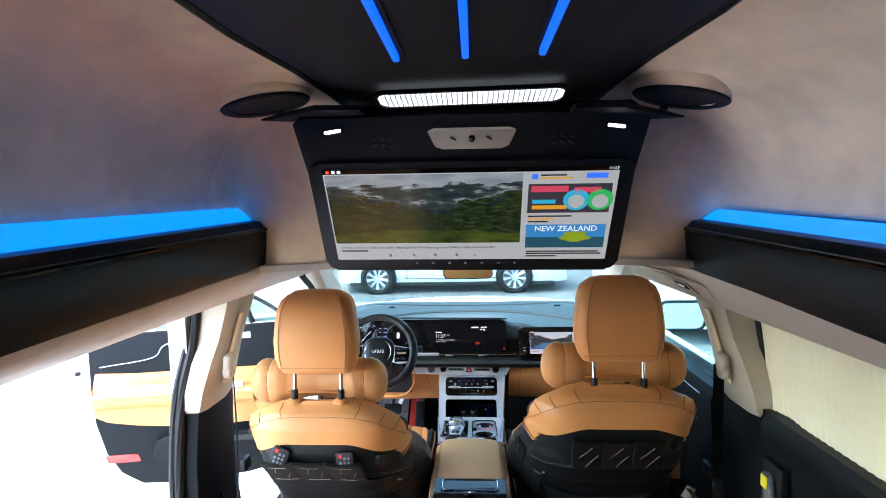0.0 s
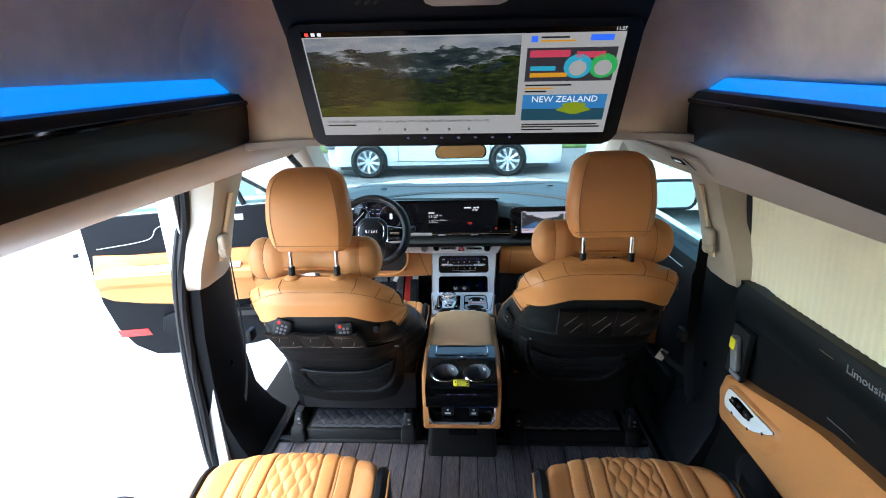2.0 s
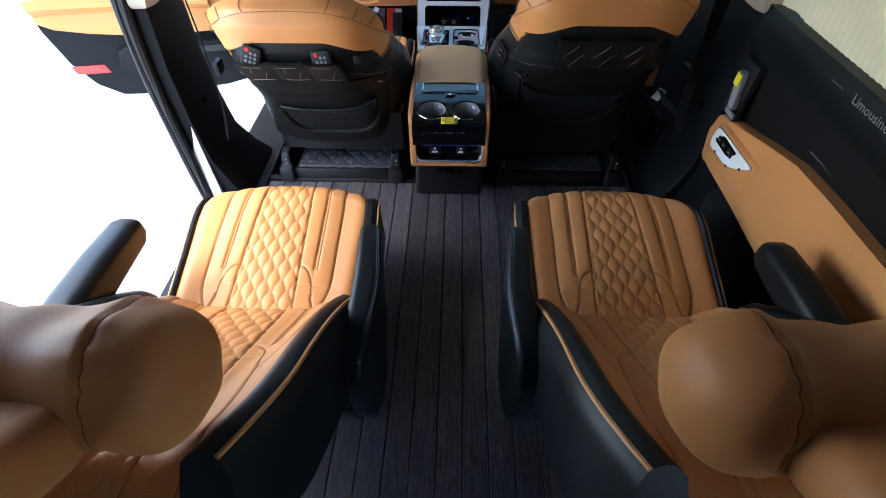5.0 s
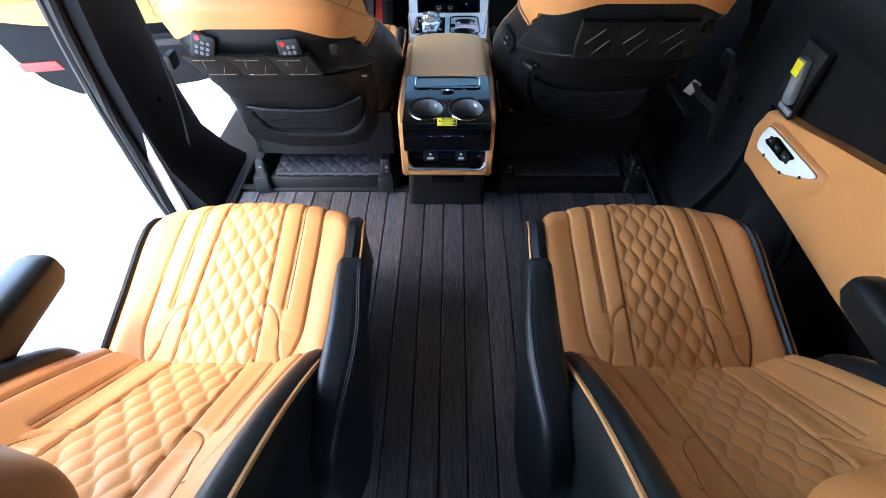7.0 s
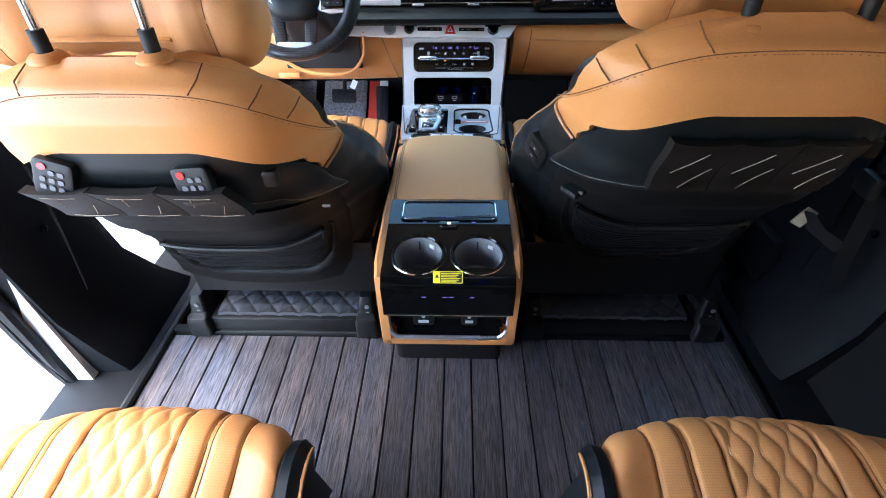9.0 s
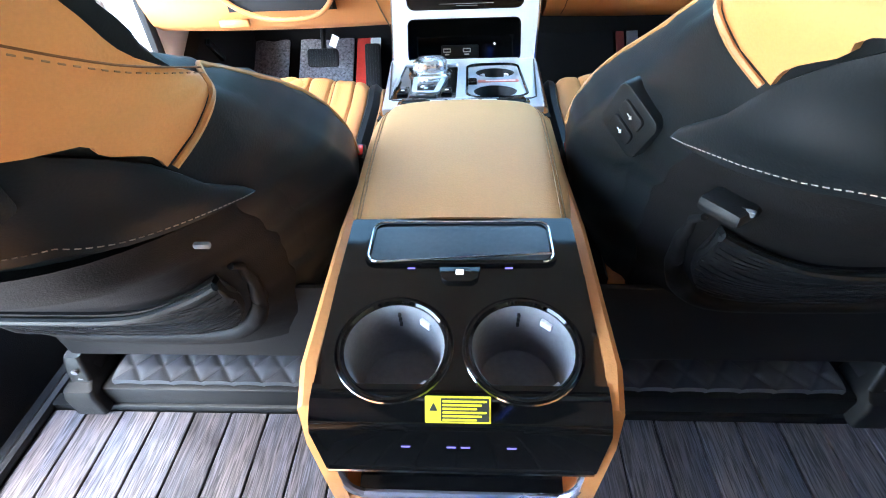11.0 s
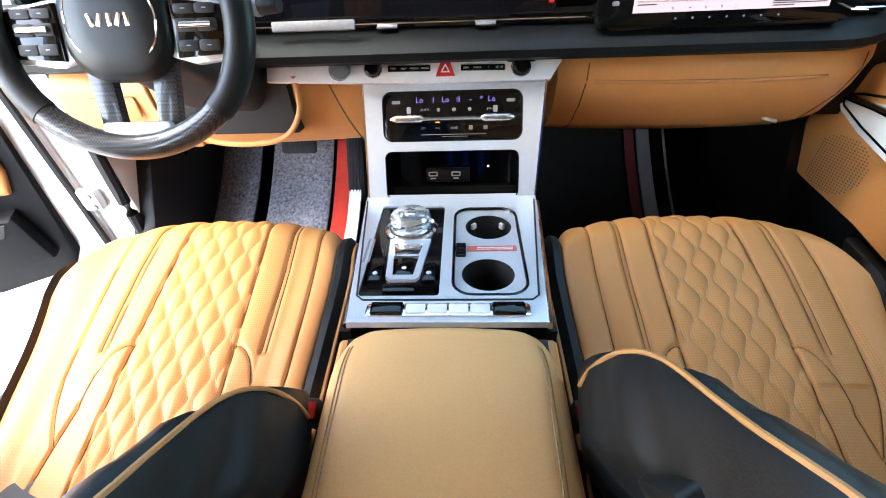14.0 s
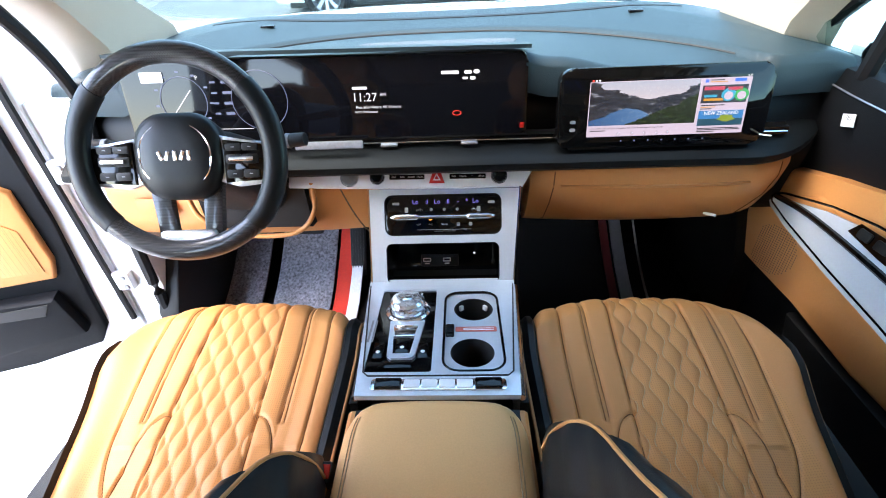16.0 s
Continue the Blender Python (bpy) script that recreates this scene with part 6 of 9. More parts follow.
    for x in np.linspace(-0.1245, 0.1245, 12):
        rs.append([(x, 1.352, 0.4650), (x, 1.336, 0.4615), (x, 1.324, 0.4525), (x, 1.318, 0.444), (x, 1.318, 0.372), (x, 1.34, 0.368), (x, 1.36, 0.44)])
    part("rear_face", loft(rs), gloss_black, c, "piano black rear face")
    fm = frame_at((0, 1.3175, 0.41), (1, 0, 0), (0, 0, 1))
    lm = frame_at((0.0, 1.3320, 0.4603), (1, 0, 0), (0, 0.68, 0.73))
    lab = part("warning_label", prism(rrect(-0.027, 0.027, -0.011, 0.011, 0.001, 2), 0.0008, lm), yellow_mat, c, "yellow warning label with tiny print")
    part("label_field", prism(rrect(-0.014, 0.0255, -0.0095, 0.0095, 0.0005, 2), 0.0005, lm @ Matrix.Translation((0, 0, 0.0008))), ink, lab)
    for i in range(6):
        part("label_print", prism(rrect(-0.0125, 0.0235 - 0.004 * (i % 3), 0.0062 - i * 0.003, 0.0078 - i * 0.003, 0.0003, 1), 0.0004, lm @ Matrix.Translation((0, 0, 0.0013))), yellow_mat, lab)
    part("label_mark", prism([(-0.0235, -0.001), (-0.0165, -0.001), (-0.020, 0.006)], 0.0004, lm @ Matrix.Translation((0, 0, 0.0008))), ink, lab)
    for x in (-0.045, -0.006, 0.006, 0.045):
        part("indicator", prism(rrect(x - 0.004, x + 0.004, 0.0, 0.0018, 0.0006, 2), 0.0006, fm @ Matrix.Translation((0, 0.012, 0))), icon_blue, c)
    part("ledge_line", tube([(x, 1.3165, 0.3735) for x in np.linspace(-0.122, 0.122, 8)], 0.0016, 5), chrome, c, "thin chrome line")
    # socket recess with silver surround
    part("recess", rbox(-0.112, 0.112, 1.345, 1.36, 0.305, 0.370, 0.004), gloss_black, c)
    part("surround", tube(smooth_line([(-0.118, 1.324, 0.368), (-0.116, 1.322, 0.325), (-0.104, 1.321, 0.306), (-0.08, 1.321, 0.3025), (0.08, 1.321, 0.3025), (0.104, 1.321, 0.306), (0.116, 1.322, 0.325), (0.118, 1.324, 0.368)], 6), 0.0045, 8), satin, c, "satin silver socket surround")
    part("surround_floor", loft([[(x, 1.320, 0.303), (x, 1.345, 0.312), (x, 1.345, 0.304), (x, 1.322, 0.297)] for x in (-0.105, 0.105)]), gloss_black, c, "black surround floor")
    for x, w in ((-0.05, 0.021), (0.042, 0.016)):
        part("socket_cover", prism(rrect(x - w, x + w, -0.02, 0.02, 0.006, 3), 0.006, frame_at((0, 1.345, 0.338), (1, 0, 0), (0, 0, 1)), 0.002), black_plastic, c, "black socket cover")
        part("socket_mark", prism(rrect(x - w * 0.5, x + w * 0.5, -0.012, -0.004, 0.001, 2), 0.0005, frame_at((0, 1.339, 0.338), (1, 0, 0), (0, 0, 1))), white_ink, c)
        part("socket_mark", prism(circle(x, 0.006, 0.004, 12), 0.0005, frame_at((0, 1.339, 0.338), (1, 0, 0), (0, 0, 1))), white_ink, c)
    part("foot", loft([[(x - 0.004, y, z) for x, y in rrect(-w, w, y0, 1.9, 0.02, 4)] for z, w, y0 in ((-0.018, 0.143, 1.493), (0.02, 0.141, 1.492), (0.12, 0.134, 1.475), (0.28, 0.120, 1.45))]), black_plastic, c, "black console foot")
    part("foot_drawer", rbox(-0.055, 0.055, 1.462, 1.485, 0.13, 0.155, 0.004), gloss_black, c)


armrest_console()


# ---- dashboard ----
def yz_prism(points, x_face, depth, bevel=0.0):
    """An outline of (y, z) points, solid from x_face to x_face + depth; the bevelled side is x_face."""
    if depth > 0:
        return prism([(-y, z) for y, z in points], abs(depth), frame_at((x_face + depth, 0, 0), (0, -1, 0), (0, 0, 1)), bevel)
    return prism([(y, z) for y, z in points], abs(depth), frame_at((x_face + depth, 0, 0), (0, 1, 0), (0, 0, 1)), bevel)


def across(profile, x0, x1, n=2, bow=0.0):
    """A (y, z) outline drawn across the van; bow sweeps its ends forward."""
    mid, half = (x0 + x1) / 2, (x1 - x0) / 2
    return loft([[(x, y + bow * ((x - mid) / half) ** 2, z) for y, z in profile] for x in np.linspace(x0, x1, n)])


def dashboard():
    d = thing("dashboard", "wide dark dashboard with tan lower panels and silver trim", "dashboard", (0, 2.6, 0.35))

    def pad(u, v):
        x = (u * 2 - 1) * 0.90
        y0 = 2.44 + 0.03 * max(0, (abs(x) - 0.5) / 0.4) ** 2
        y1 = 3.03 - 0.09 * (abs(x) / 0.9) ** 2.2
        y = lerp(y0, y1, v)
        ys = seam_y(x)
        brow = table(x, [(-0.9, 0.815), (-0.72, 0.852), (0.15, 0.852), (0.25, 0.833), (0.42, 0.802), (0.9, 0.795)])
        near = lerp(brow, 0.812, min(1.0, max(0.0, (y - y0) / max(0.05, ys - y0))))
        far = 0.822 + 0.022 * max(0.0, (y - ys) / 0.2)
        z = lerp(near, min(far, 0.85), 1 / (1 + math.exp(-max(-30, min(30, (y - ys) / 0.004)))))
        z -= 0.045 * max(0.0, (abs(x) - 0.58) / 0.32) ** 2 + 0.02 * max(0, 1 - v / 0.05) ** 2
        return (x, y, z)

    def seam_y(x):
        return 2.85 - 0.45 * (abs(x) / 0.75) ** 2.6
    part("top_pad", sheet(pad, 130, 120, (0, 0.0, -0.06)), dash_pad, d, "blue black grained dash top", sharp=60)
    line = []
    for x in np.linspace(-0.66, 0.66, 60):
        ya, yb = pad(x / 1.8 + 0.5, 0.0)[1], pad(x / 1.8 + 0.5, 1.0)[1]
        line.append(Vector(pad(x / 1.8 + 0.5, (seam_y(x) - 0.009 - ya) / (yb - ya))) + Vector((0, 0, 0.001)))
    part("pad_seam", tube(line, 0.0028, 5), rubber, d)
    gr = sheet(lambda u, v: Vector(pad(lerp(0.39, 0.60, u) + 0.01 * (v - 0.5), lerp(0.22, 0.37, v))) + Vector((0, 0, 0.002)), 20, 8, (0, 0, -0.004))
    part("speaker_grille", gr, material("grille_grey", (0.06, 0.07, 0.08), 0.6, bump=1.0, fine=900), d, "fine mesh centre speaker grille")
    part("demister_slot", sheet(lambda u, v: Vector(pad(lerp(0.12, 0.88, u), lerp(0.86, 0.885, v))) + Vector((0, 0, 0.0015)), 30, 2, (0, 0, -0.004)), rubber, d)
    for u in (0.22, 0.80):
        part("sensor", moved(rbox(-0.02, 0.02, -0.008, 0.008, 0, 0.006, 0.003), Matrix.Translation(pad(u, 0.75))), gloss_black, d)
    # body under the pad
    part("body", across([(2.50, 0.735), (2.475, 0.70), (2.47, 0.60), (2.50, 0.42), (2.62, 0.40), (2.85, 0.45), (2.88, 0.70), (2.80, 0.735)], -0.88, 0.88, 8), black_plastic, d)
    # shelf under the screens
    shelf = [(2.47, 0.668), (2.395, 0.664), (2.355, 0.655), (2.338, 0.643), (2.336, 0.630), (2.345, 0.622), (2.47, 0.616)]
    part("shelf", loft([[(x, y + 0.11 * max(0, (x - 0.66) / 0.2) ** 2, z + 0.012 * max(0, (x - 0.72) / 0.14) ** 2) for y, z in shelf] for x in np.linspace(-0.86, 0.862, 50)]), shelf_black, d, "rounded dark shelf")
    part("vent_slot", across([(2.42, 0.688), (2.40, 0.684), (2.40, 0.668), (2.42, 0.664)], -0.70, 0.76, 4), gloss_black, d)
    part("chrome_line", tube([(x, 2.396, 0.6765) for x in np.linspace(-0.70, 0.755, 14)], 0.0018, 6), chrome, d, "thin chrome vent line")
    for x in (-0.115, 0.065, 0.60):
        part("vent_tab", rbox(x - 0.019, x + 0.019, 2.386, 2.40, 0.669, 0.675, 0.0025), satin, d, "pale vent tab")
    part("vent_film", moved(rbox(-0.076, 0.076, -0.004, 0.004, -0.009, 0.009, 0.003), Matrix.Translation((-0.245, 2.372, 0.684)) @ Matrix.Rotation(-0.5, 4, "X")), material("pale_grey_plastic", (0.26, 0.26, 0.28), 0.25), d, "pale clear plastic vent cover")
    # tan lower panels
    right = [(2.395, 0.618), (2.372, 0.600), (2.362, 0.565), (2.375, 0.515), (2.41, 0.452), (2.46, 0.415), (2.52, 0.41), (2.52, 0.618)]
    g = part("glovebox_panel", loft([[(x, y + 0.02 * ((x - 0.505) / 0.3) ** 2 + 0.10 * max(0, (x - 0.70) / 0.16) ** 2, z) for y, z in right] for x in np.linspace(0.205, 0.858, 30)]), tan, d, "tan leather glovebox panel")
    def box_front(x, z):
        y = float(np.interp(-z, [-q[1] for q in right[1:6]], [q[0] for q in right[1:6]]))
        return (x, y + 0.02 * ((x - 0.505) / 0.3) ** 2 + 0.10 * max(0, (x - 0.70) / 0.16) ** 2, z)
    part("glovebox_seam", tube([box_front(0.262 - 0.012 * t, lerp(0.598, 0.425, t)) for t in np.linspace(0, 1, 24)], 0.0016, 5), seam_brown, g)
    part("glovebox_lip", tube([box_front(x, 0.566) for x in np.linspace(0.275, 0.70, 24)], 0.004, 6), tan, g)
    part("glovebox_seam", tube([box_front(lerp(0.79, 0.70, t ** 1.5), lerp(0.592, 0.425, t)) for t in np.linspace(0, 1, 24)], 0.0016, 5), seam_brown, g)
    part("latch_label", moved(rbox(-0.016, 0.016, -0.001, 0.001, -0.0035, 0.0035, 0.0005), Matrix.Translation((0.655, 2.404, 0.462)) @ Matrix.Rotation(-0.5, 4, "X") @ Matrix.Rotation(0.25, 4, "Y")), paper, g, "small white paper label")
    left = [(2.40, 0.600), (2.385, 0.585), (2.378, 0.55), (2.385, 0.49), (2.405, 0.435), (2.44, 0.412), (2.52, 0.41), (2.52, 0.60)]
    k = part("knee_panel", across(left, -0.83, -0.172, 14, 0.02), tan, d, "tan leather knee panel")
    part("knee_seam", tube([(lerp(-0.245, -0.195, t), 2.379 + 0.04 * t ** 3, lerp(0.585, 0.42, t)) for t in np.linspace(0, 1, 8)], 0.0018, 5), bark, k)
    part("hood_release", prism(rrect(-0.05, 0.05, -0.022, 0.022, 0.004, 3), 0.004, frame_at((-0.70, 2.381, 0.535), (1, 0, 0), (0, 0.05, 1)), 0.001), tan, k, "small tan switch blanks")
    part("hood_lever", rbox(-0.63, -0.55, 2.385, 2.40, 0.435, 0.455, 0.006), tan, k)
    # collar round the steering column
    part("column_collar", tube(smooth_line([(-0.60, 2.355, 0.60), (-0.585, 2.35, 0.52), (-0.52, 2.35, 0.475), (-0.435, 2.348, 0.462), (-0.35, 2.35, 0.475), (-0.305, 2.355, 0.53), (-0.30, 2.36, 0.60)], 6), 0.006, 10), tan, k, "tan rounded column collar")
    part("column_hole", yz_prism([(2.36, 0.60), (2.36, 0.48), (2.40, 0.47), (2.40, 0.60)], -0.58, 0.26), rubber, d)
    # white bar of buttons
    m = frame_at((0, 2.368, 0.601), (1, 0, -0.012), (0, 0.60, 0.80))
    bar = part("button_bar", prism([(-0.352, 0.022), (-0.352, -0.020), (-0.22, -0.0235), (0.0, -0.026), (0.185, -0.024), (0.212, 0.020)], 0.012, m @ Matrix.Translation((0, 0, -0.006)), 0.003), white_trim, d, "white button bar")
    top = m @ Matrix.Translation((0, 0, 0.006))
    for x, r0, mt in ((-0.210, 0.0165, cup_grey), (-0.146, 0.0135, gloss_black), (0.131, 0.0145, gloss_black)):
        kn = part("knob", lathe([(r0 * 1.12, 0.0), (r0 * 1.1, 0.005), (r0, 0.012), (r0 * 0.85, 0.0135), (r0 * 0.6, 0.012), (0.0, 0.012)], 28, top @ Matrix.Translation((x, 0, 0))), mt, bar, "round control knob")
        part("knob_ring", lathe([(r0 * 1.14, 0.0), (r0 * 1.26, 0.003), (r0 * 1.3, 0.0), (r0 * 1.2, -0.002)], 28, top @ Matrix.Translation((x, 0, 0))), chrome, kn)
    tri = part("hazard_key", prism([(-0.019, -0.015), (0.017, -0.015), (0.006, 0.016), (-0.008, 0.016)], 0.005, top @ Matrix.Translation((-0.009, 0, 0)), 0.002), red_plastic, bar, "red hazard key")
    part("hazard_mark", plate([(-0.0095, -0.009), (0.0085, -0.009), (-0.0005, 0.007)], [[(-0.006, -0.007), (0.005, -0.007), (-0.0005, 0.0035)]], 0.0006, top @ Matrix.Translation((-0.0095, 0, 0.005))), white_ink, tri)
    for x0, x1, words in ((-0.118, -0.038, ("MAP", "NAV", "RADIO", "MEDIA")), (0.019, 0.101, ("SEEK", "TRACK", "*", "SETUP"))):
        st = part("key_strip", prism(rrect(x0, x1, -0.0055, 0.0055, 0.0012, 2), 0.002, top), gloss_black, bar, "black key strip")
        for i, wd in enumerate(words):
            part("key_print", lettering(wd, 0.0052, top @ Matrix.Translation((lerp(x0, x1, (i + 0.5) / 4), -0.0003, 0.0021)), 0.0001), white_ink, st)
    for x, dx in ((-0.146, 0.018), (0.131, 0.02)):
        part("key_corner", prism(rrect(x - 0.026, x + 0.026, 0.009, 0.020, 0.001, 2), 0.0015, top), gloss_black, bar)
    return d


dashboard()


def panorama():
    p = thing("panorama_display", "long glossy black curved display with clock and gauges", "display", (-0.25, 2.44, 0.67))
    m = frame_at((0, 2.423, 0.762), (1, 0, -0.012), (0, 0.208, 0.978))
    fr = part("frame", prism(rrect(-0.70, 0.192, -0.092, 0.094, 0.02, 5), 0.03, m @ Matrix.Translation((0, 0, -0.034)), 0.006), gloss_black, p, "piano black frame")
    part("glass", prism(rrect(-0.695, 0.187, -0.086, 0.089, 0.018, 5), 0.003, m @ Matrix.Translation((0, 0, -0.003))), screen_black, p, "dark reflective glass")
    part("hood", sheet(lambda u, v: m @ Vector((lerp(-0.72, 0.195, u), 0.098 + 0.004 * v, lerp(0.008, -0.06, v))), 20, 4, (0, 0, 0.008)), dash_pad, p)

    def text(s, x, y, size, mat, align="LEFT"):
        part("display_lettering", lettering(s, size, m @ Matrix.Translation((x, y, 0.0006)), 0.0002, align), mat, fr)

    def bars(x0, x1, y, h, mat=icon_white):
        part("display_bar", prism(rrect(x0, x1, y - h / 2, y + h / 2, h * 0.3, 2), 0.0004, m @ Matrix.Translation((0, 0, 0.0004))), mat, fr)
    text("11:27", -0.190, 0.006, 0.025, icon_white)
    text("AM", -0.128, 0.012, 0.009, icon_white)
    text("Beautiful Nature 4K Video U", -0.183, -0.014, 0.0085, icon_white)
    text("Earth Relaxation", -0.186, -0.024, 0.0075, icon_white)
    bars(-0.188, -0.155, 0.026, 0.006)
    bars(0.006, 0.045, 0.054, 0.007)
    bars(0.056, 0.072, 0.054, 0.007)
    bars(0.052, 0.064, 0.042, 0.005)
    bars(0.068, 0.080, 0.042, 0.007)
    part("cloud_mark", prism([(0.082 + 0.007 * math.cos(a), 0.055 + 0.0045 * math.sin(a)) for a in np.linspace(0, 6.2, 12)], 0.0004, m @ Matrix.Translation((0, 0, 0.0004))), icon_white, fr)
    part("car_mark", plate([(0.039 + 0.010 * math.cos(a), -0.030 + 0.0055 * math.sin(a)) for a in np.linspace(0, 6.0, 16)], [[(0.039 + 0.0085 * math.cos(a), -0.030 + 0.0042 * math.sin(a)) for a in np.linspace(0, 6.0, 16)]], 0.0004, m @ Matrix.Translation((0, 0, 0.0004))), icon_red, fr)
    part("film_tag", rbox(0.176, 0.186, 2.399, 2.402, 0.700, 0.712, 0.001), red_plastic, p, "small red film tag")
    # gauges
    for cx, r in ((-0.565, 0.052), (-0.395, 0.062)):
        part("gauge_ring", tube([m @ Vector((cx + r * math.cos(a), 0.006 + r * math.sin(a), 0.001)) for a in np.linspace(0, 6.2832, 40)], 0.0009, 4), icon_dim, fr, "thin pale gauge ring")
    for i in range(9):
        a = radians(220 - i * 32)
        bars(-0.565 + 0.062 * math.cos(a) - 0.004, -0.565 + 0.062 * math.cos(a) + 0.004, 0.006 + 0.062 * math.sin(a), 0.004, icon_dim)
    part("needle", tube([m @ Vector((-0.60, -0.03, 0.0012)), m @ Vector((-0.545, 0.03, 0.0012))], 0.0011, 4), icon_white, fr)
    part("car_sign", prism(rrect(-0.402, -0.386, -0.008, 0.024, 0.006, 3), 0.0004, m @ Matrix.Translation((0, 0, 0.0004))), icon_white, fr)
    for i in range(4):
        bars(-0.50, -0.487, 0.045 - i * 0.022, 0.004, icon_dim)
        bars(-0.475, -0.455, 0.045 - i * 0.022, 0.006, icon_dim)
    bars(-0.62, -0.42, -0.055, 0.0014)
    text("P", -0.53, 0.055, 0.012, icon_white)
    part("note_card", prism(rrect(-0.65, -0.60, 0.046, 0.068, 0.002, 2), 0.001, m @ Matrix.Translation((0, 0, 0.002))), paper, p, "white paper note")
    return p


panorama()


def tablet():
    t = thing("tablet_display", "black tablet display on the dash showing a lake film page", "display", (0.467, 2.40, 0.665))
    m = frame_at((0.467, 2.374, 0.743), (1, 0.002, 0.004), (0, 0.208, 0.978))
    body = part("case", prism(rrect(-0.215, 0.215, -0.080, 0.084, 0.026, 6), 0.026, m @ Matrix.Translation((0, 0, -0.024)), 0.006), gloss_black, t, "glossy black case")
    part("stand", rbox(0.40, 0.54, 2.395, 2.47, 0.66, 0.72, 0.006), black_plastic, t)
    build_page(body, m @ Matrix.Translation((0.007, 0.004, 0.0025)), 0.161, 0.058, page_pink, lake_film, False)
    for i, x in enumerate(np.linspace(-0.08, 0.09, 7)):
        part("touch_key", prism(circle(x, -0.064, 0.0017, 10), 0.0006, m @ Matrix.Translation((0, 0, 0.002))), icon_dim, body)
    for y in (-0.022, -0.038):
        part("side_key", prism(rrect(-0.190, -0.178, y - 0.0035, y + 0.0035, 0.003, 3), 0.0006, m @ Matrix.Translation((0, 0, 0.002))), letter_grey, body)
    part("seal_film", moved(rbox(-0.002, 0.002, -0.001, 0.001, -0.02, 0.02, 0), m @ Matrix.Translation((0.21, -0.06, 0.004)) @ Matrix.Rotation(0.5, 4, "Y")), paper, t)


tablet()


# ---- front console ----
def front_console():
    c = thing("gear_console", "silver framed gear console with rotary selector and cup holders", "centre console", (0, 2.1, 0.0))
    lo, hi = Vector((0, 2.246, 0.382)), Vector((0, 2.356, 0.580))
    up = (hi - lo).normalized()
    H = (hi - lo).length
    m = frame_at(lo, (1, 0, 0), up)
    for x0 in (-0.150, 0.136):
        part("side_wall", yz_prism([(1.90, 0.0), (1.885, 0.432), (2.24, 0.375), (2.26, 0.0)], x0, 0.014), black_plastic, c)
    part("body", yz_prism([(1.90, 0.0), (1.895, 0.34), (2.24, 0.29), (2.37, 0.368), (2.48, 0.575), (2.50, 0.575), (2.50, 0.0)], -0.135, 0.270), black_plastic, c, "black console body")
    # riser frame with two openings
    climate, tray = rrect(-0.133, 0.136, 0.118, 0.212, 0.018, 5), rrect(-0.132, 0.130, 0.006, 0.100, 0.014, 5)
    part("riser_frame", plate([(-0.166, 0.0), (0.160, -0.002), (0.176, H - 0.004), (-0.166, H)], [climate, tray], 0.012, m @ Matrix.Translation((0, 0, -0.004))), silver, c, "pale silver riser frame")
    for sx, x0, x1 in ((-1, -0.168, -0.168), (1, 0.162, 0.178)):
        part("edge_line", tube([m @ Vector((lerp(x0, x1, t), H * t, 0.006)) for t in np.linspace(0, 1, 8)], 0.003, 6), chrome, c, "bright edge line")
    cl = part("climate_panel", prism(climate, 0.006, m @ Matrix.Translation((0, 0, -0.002)), 0.001), gloss_black, c, "piano black climate panel")
    cm = m @ Matrix.Translation((0.001, 0.165, 0.0042))
    part("roller_bar", tube([cm @ Vector((x, -0.004, 0.006)) for x in np.linspace(-0.06, 0.06, 6)], 0.0035, 8), chrome, cl, "chrome roller bar")
    for sx in (-1, 1):
        part("roller", tube([cm @ Vector((sx * x, -0.004, 0.006)) for x in (0.055, 0.060, 0.066, 0.105, 0.112, 0.119)], [0.004, 0.0075, 0.0075, 0.0075, 0.006, 0.002], 14), chrome, cl, "chrome ribbed roller")
        part("roller_mark", prism(rrect(sx * 0.083 - 0.004, sx * 0.083 + 0.004, 0.006, 0.018, 0.001, 2), 0.0006, cm), letter_grey, cl)
    for x, wd in ((-0.062, "Lo"), (-0.036, ":l"), (-0.012, "Lo"), (0.012, ":ll"), (0.036, "-"), (0.056, "*"), (0.076, "Lo")):
        part("digit", lettering(wd, 0.014, cm @ Matrix.Translation((x, 0.030, 0.0003)), 0.0002), icon_blue, cl)
    for x, wd in ((-0.052, "AUTO"), (0.074, "SYNC"), (-0.056, "OFF"), (-0.028, "A/C"), (0.004, "REAR")):
        part("key_print", lettering(wd, 0.006, cm @ Matrix.Translation((x, 0.012 if wd in ("AUTO", "SYNC") else -0.022, 0.0003)), 0.0001), letter_grey, cl)
    for x in (-0.026, 0.004, 0.034):
        part("key_mark", prism(circle(x, 0.012, 0.0035, 10), 0.0004, cm), letter_grey, cl)
    for x in (0.036, 0.064):
        part("key_mark", prism(rrect(x - 0.004, x + 0.004, -0.026, -0.018, 0.002, 2), 0.0004, cm), letter_grey, cl)
    for x in (-0.107, 0.112):
        part("key_mark", prism(rrect(x - 0.008, x + 0.008, 0.024, 0.030, 0.002, 2), 0.0004, cm), letter_grey, cl)
    part("lit_lamp", prism(rrect(-0.032, -0.024, -0.012, -0.010, 0.0005, 2), 0.0005, cm), icon_orange, cl)
    part("fine_print", prism(rrect(-0.06, 0.066, -0.0345, -0.0335, 0.0003, 1), 0.0003, cm), letter_grey, cl)
    part("fine_print", prism(rrect(-0.02, 0.03, -0.0385, -0.0375, 0.0003, 1), 0.0003, cm), letter_grey, cl)
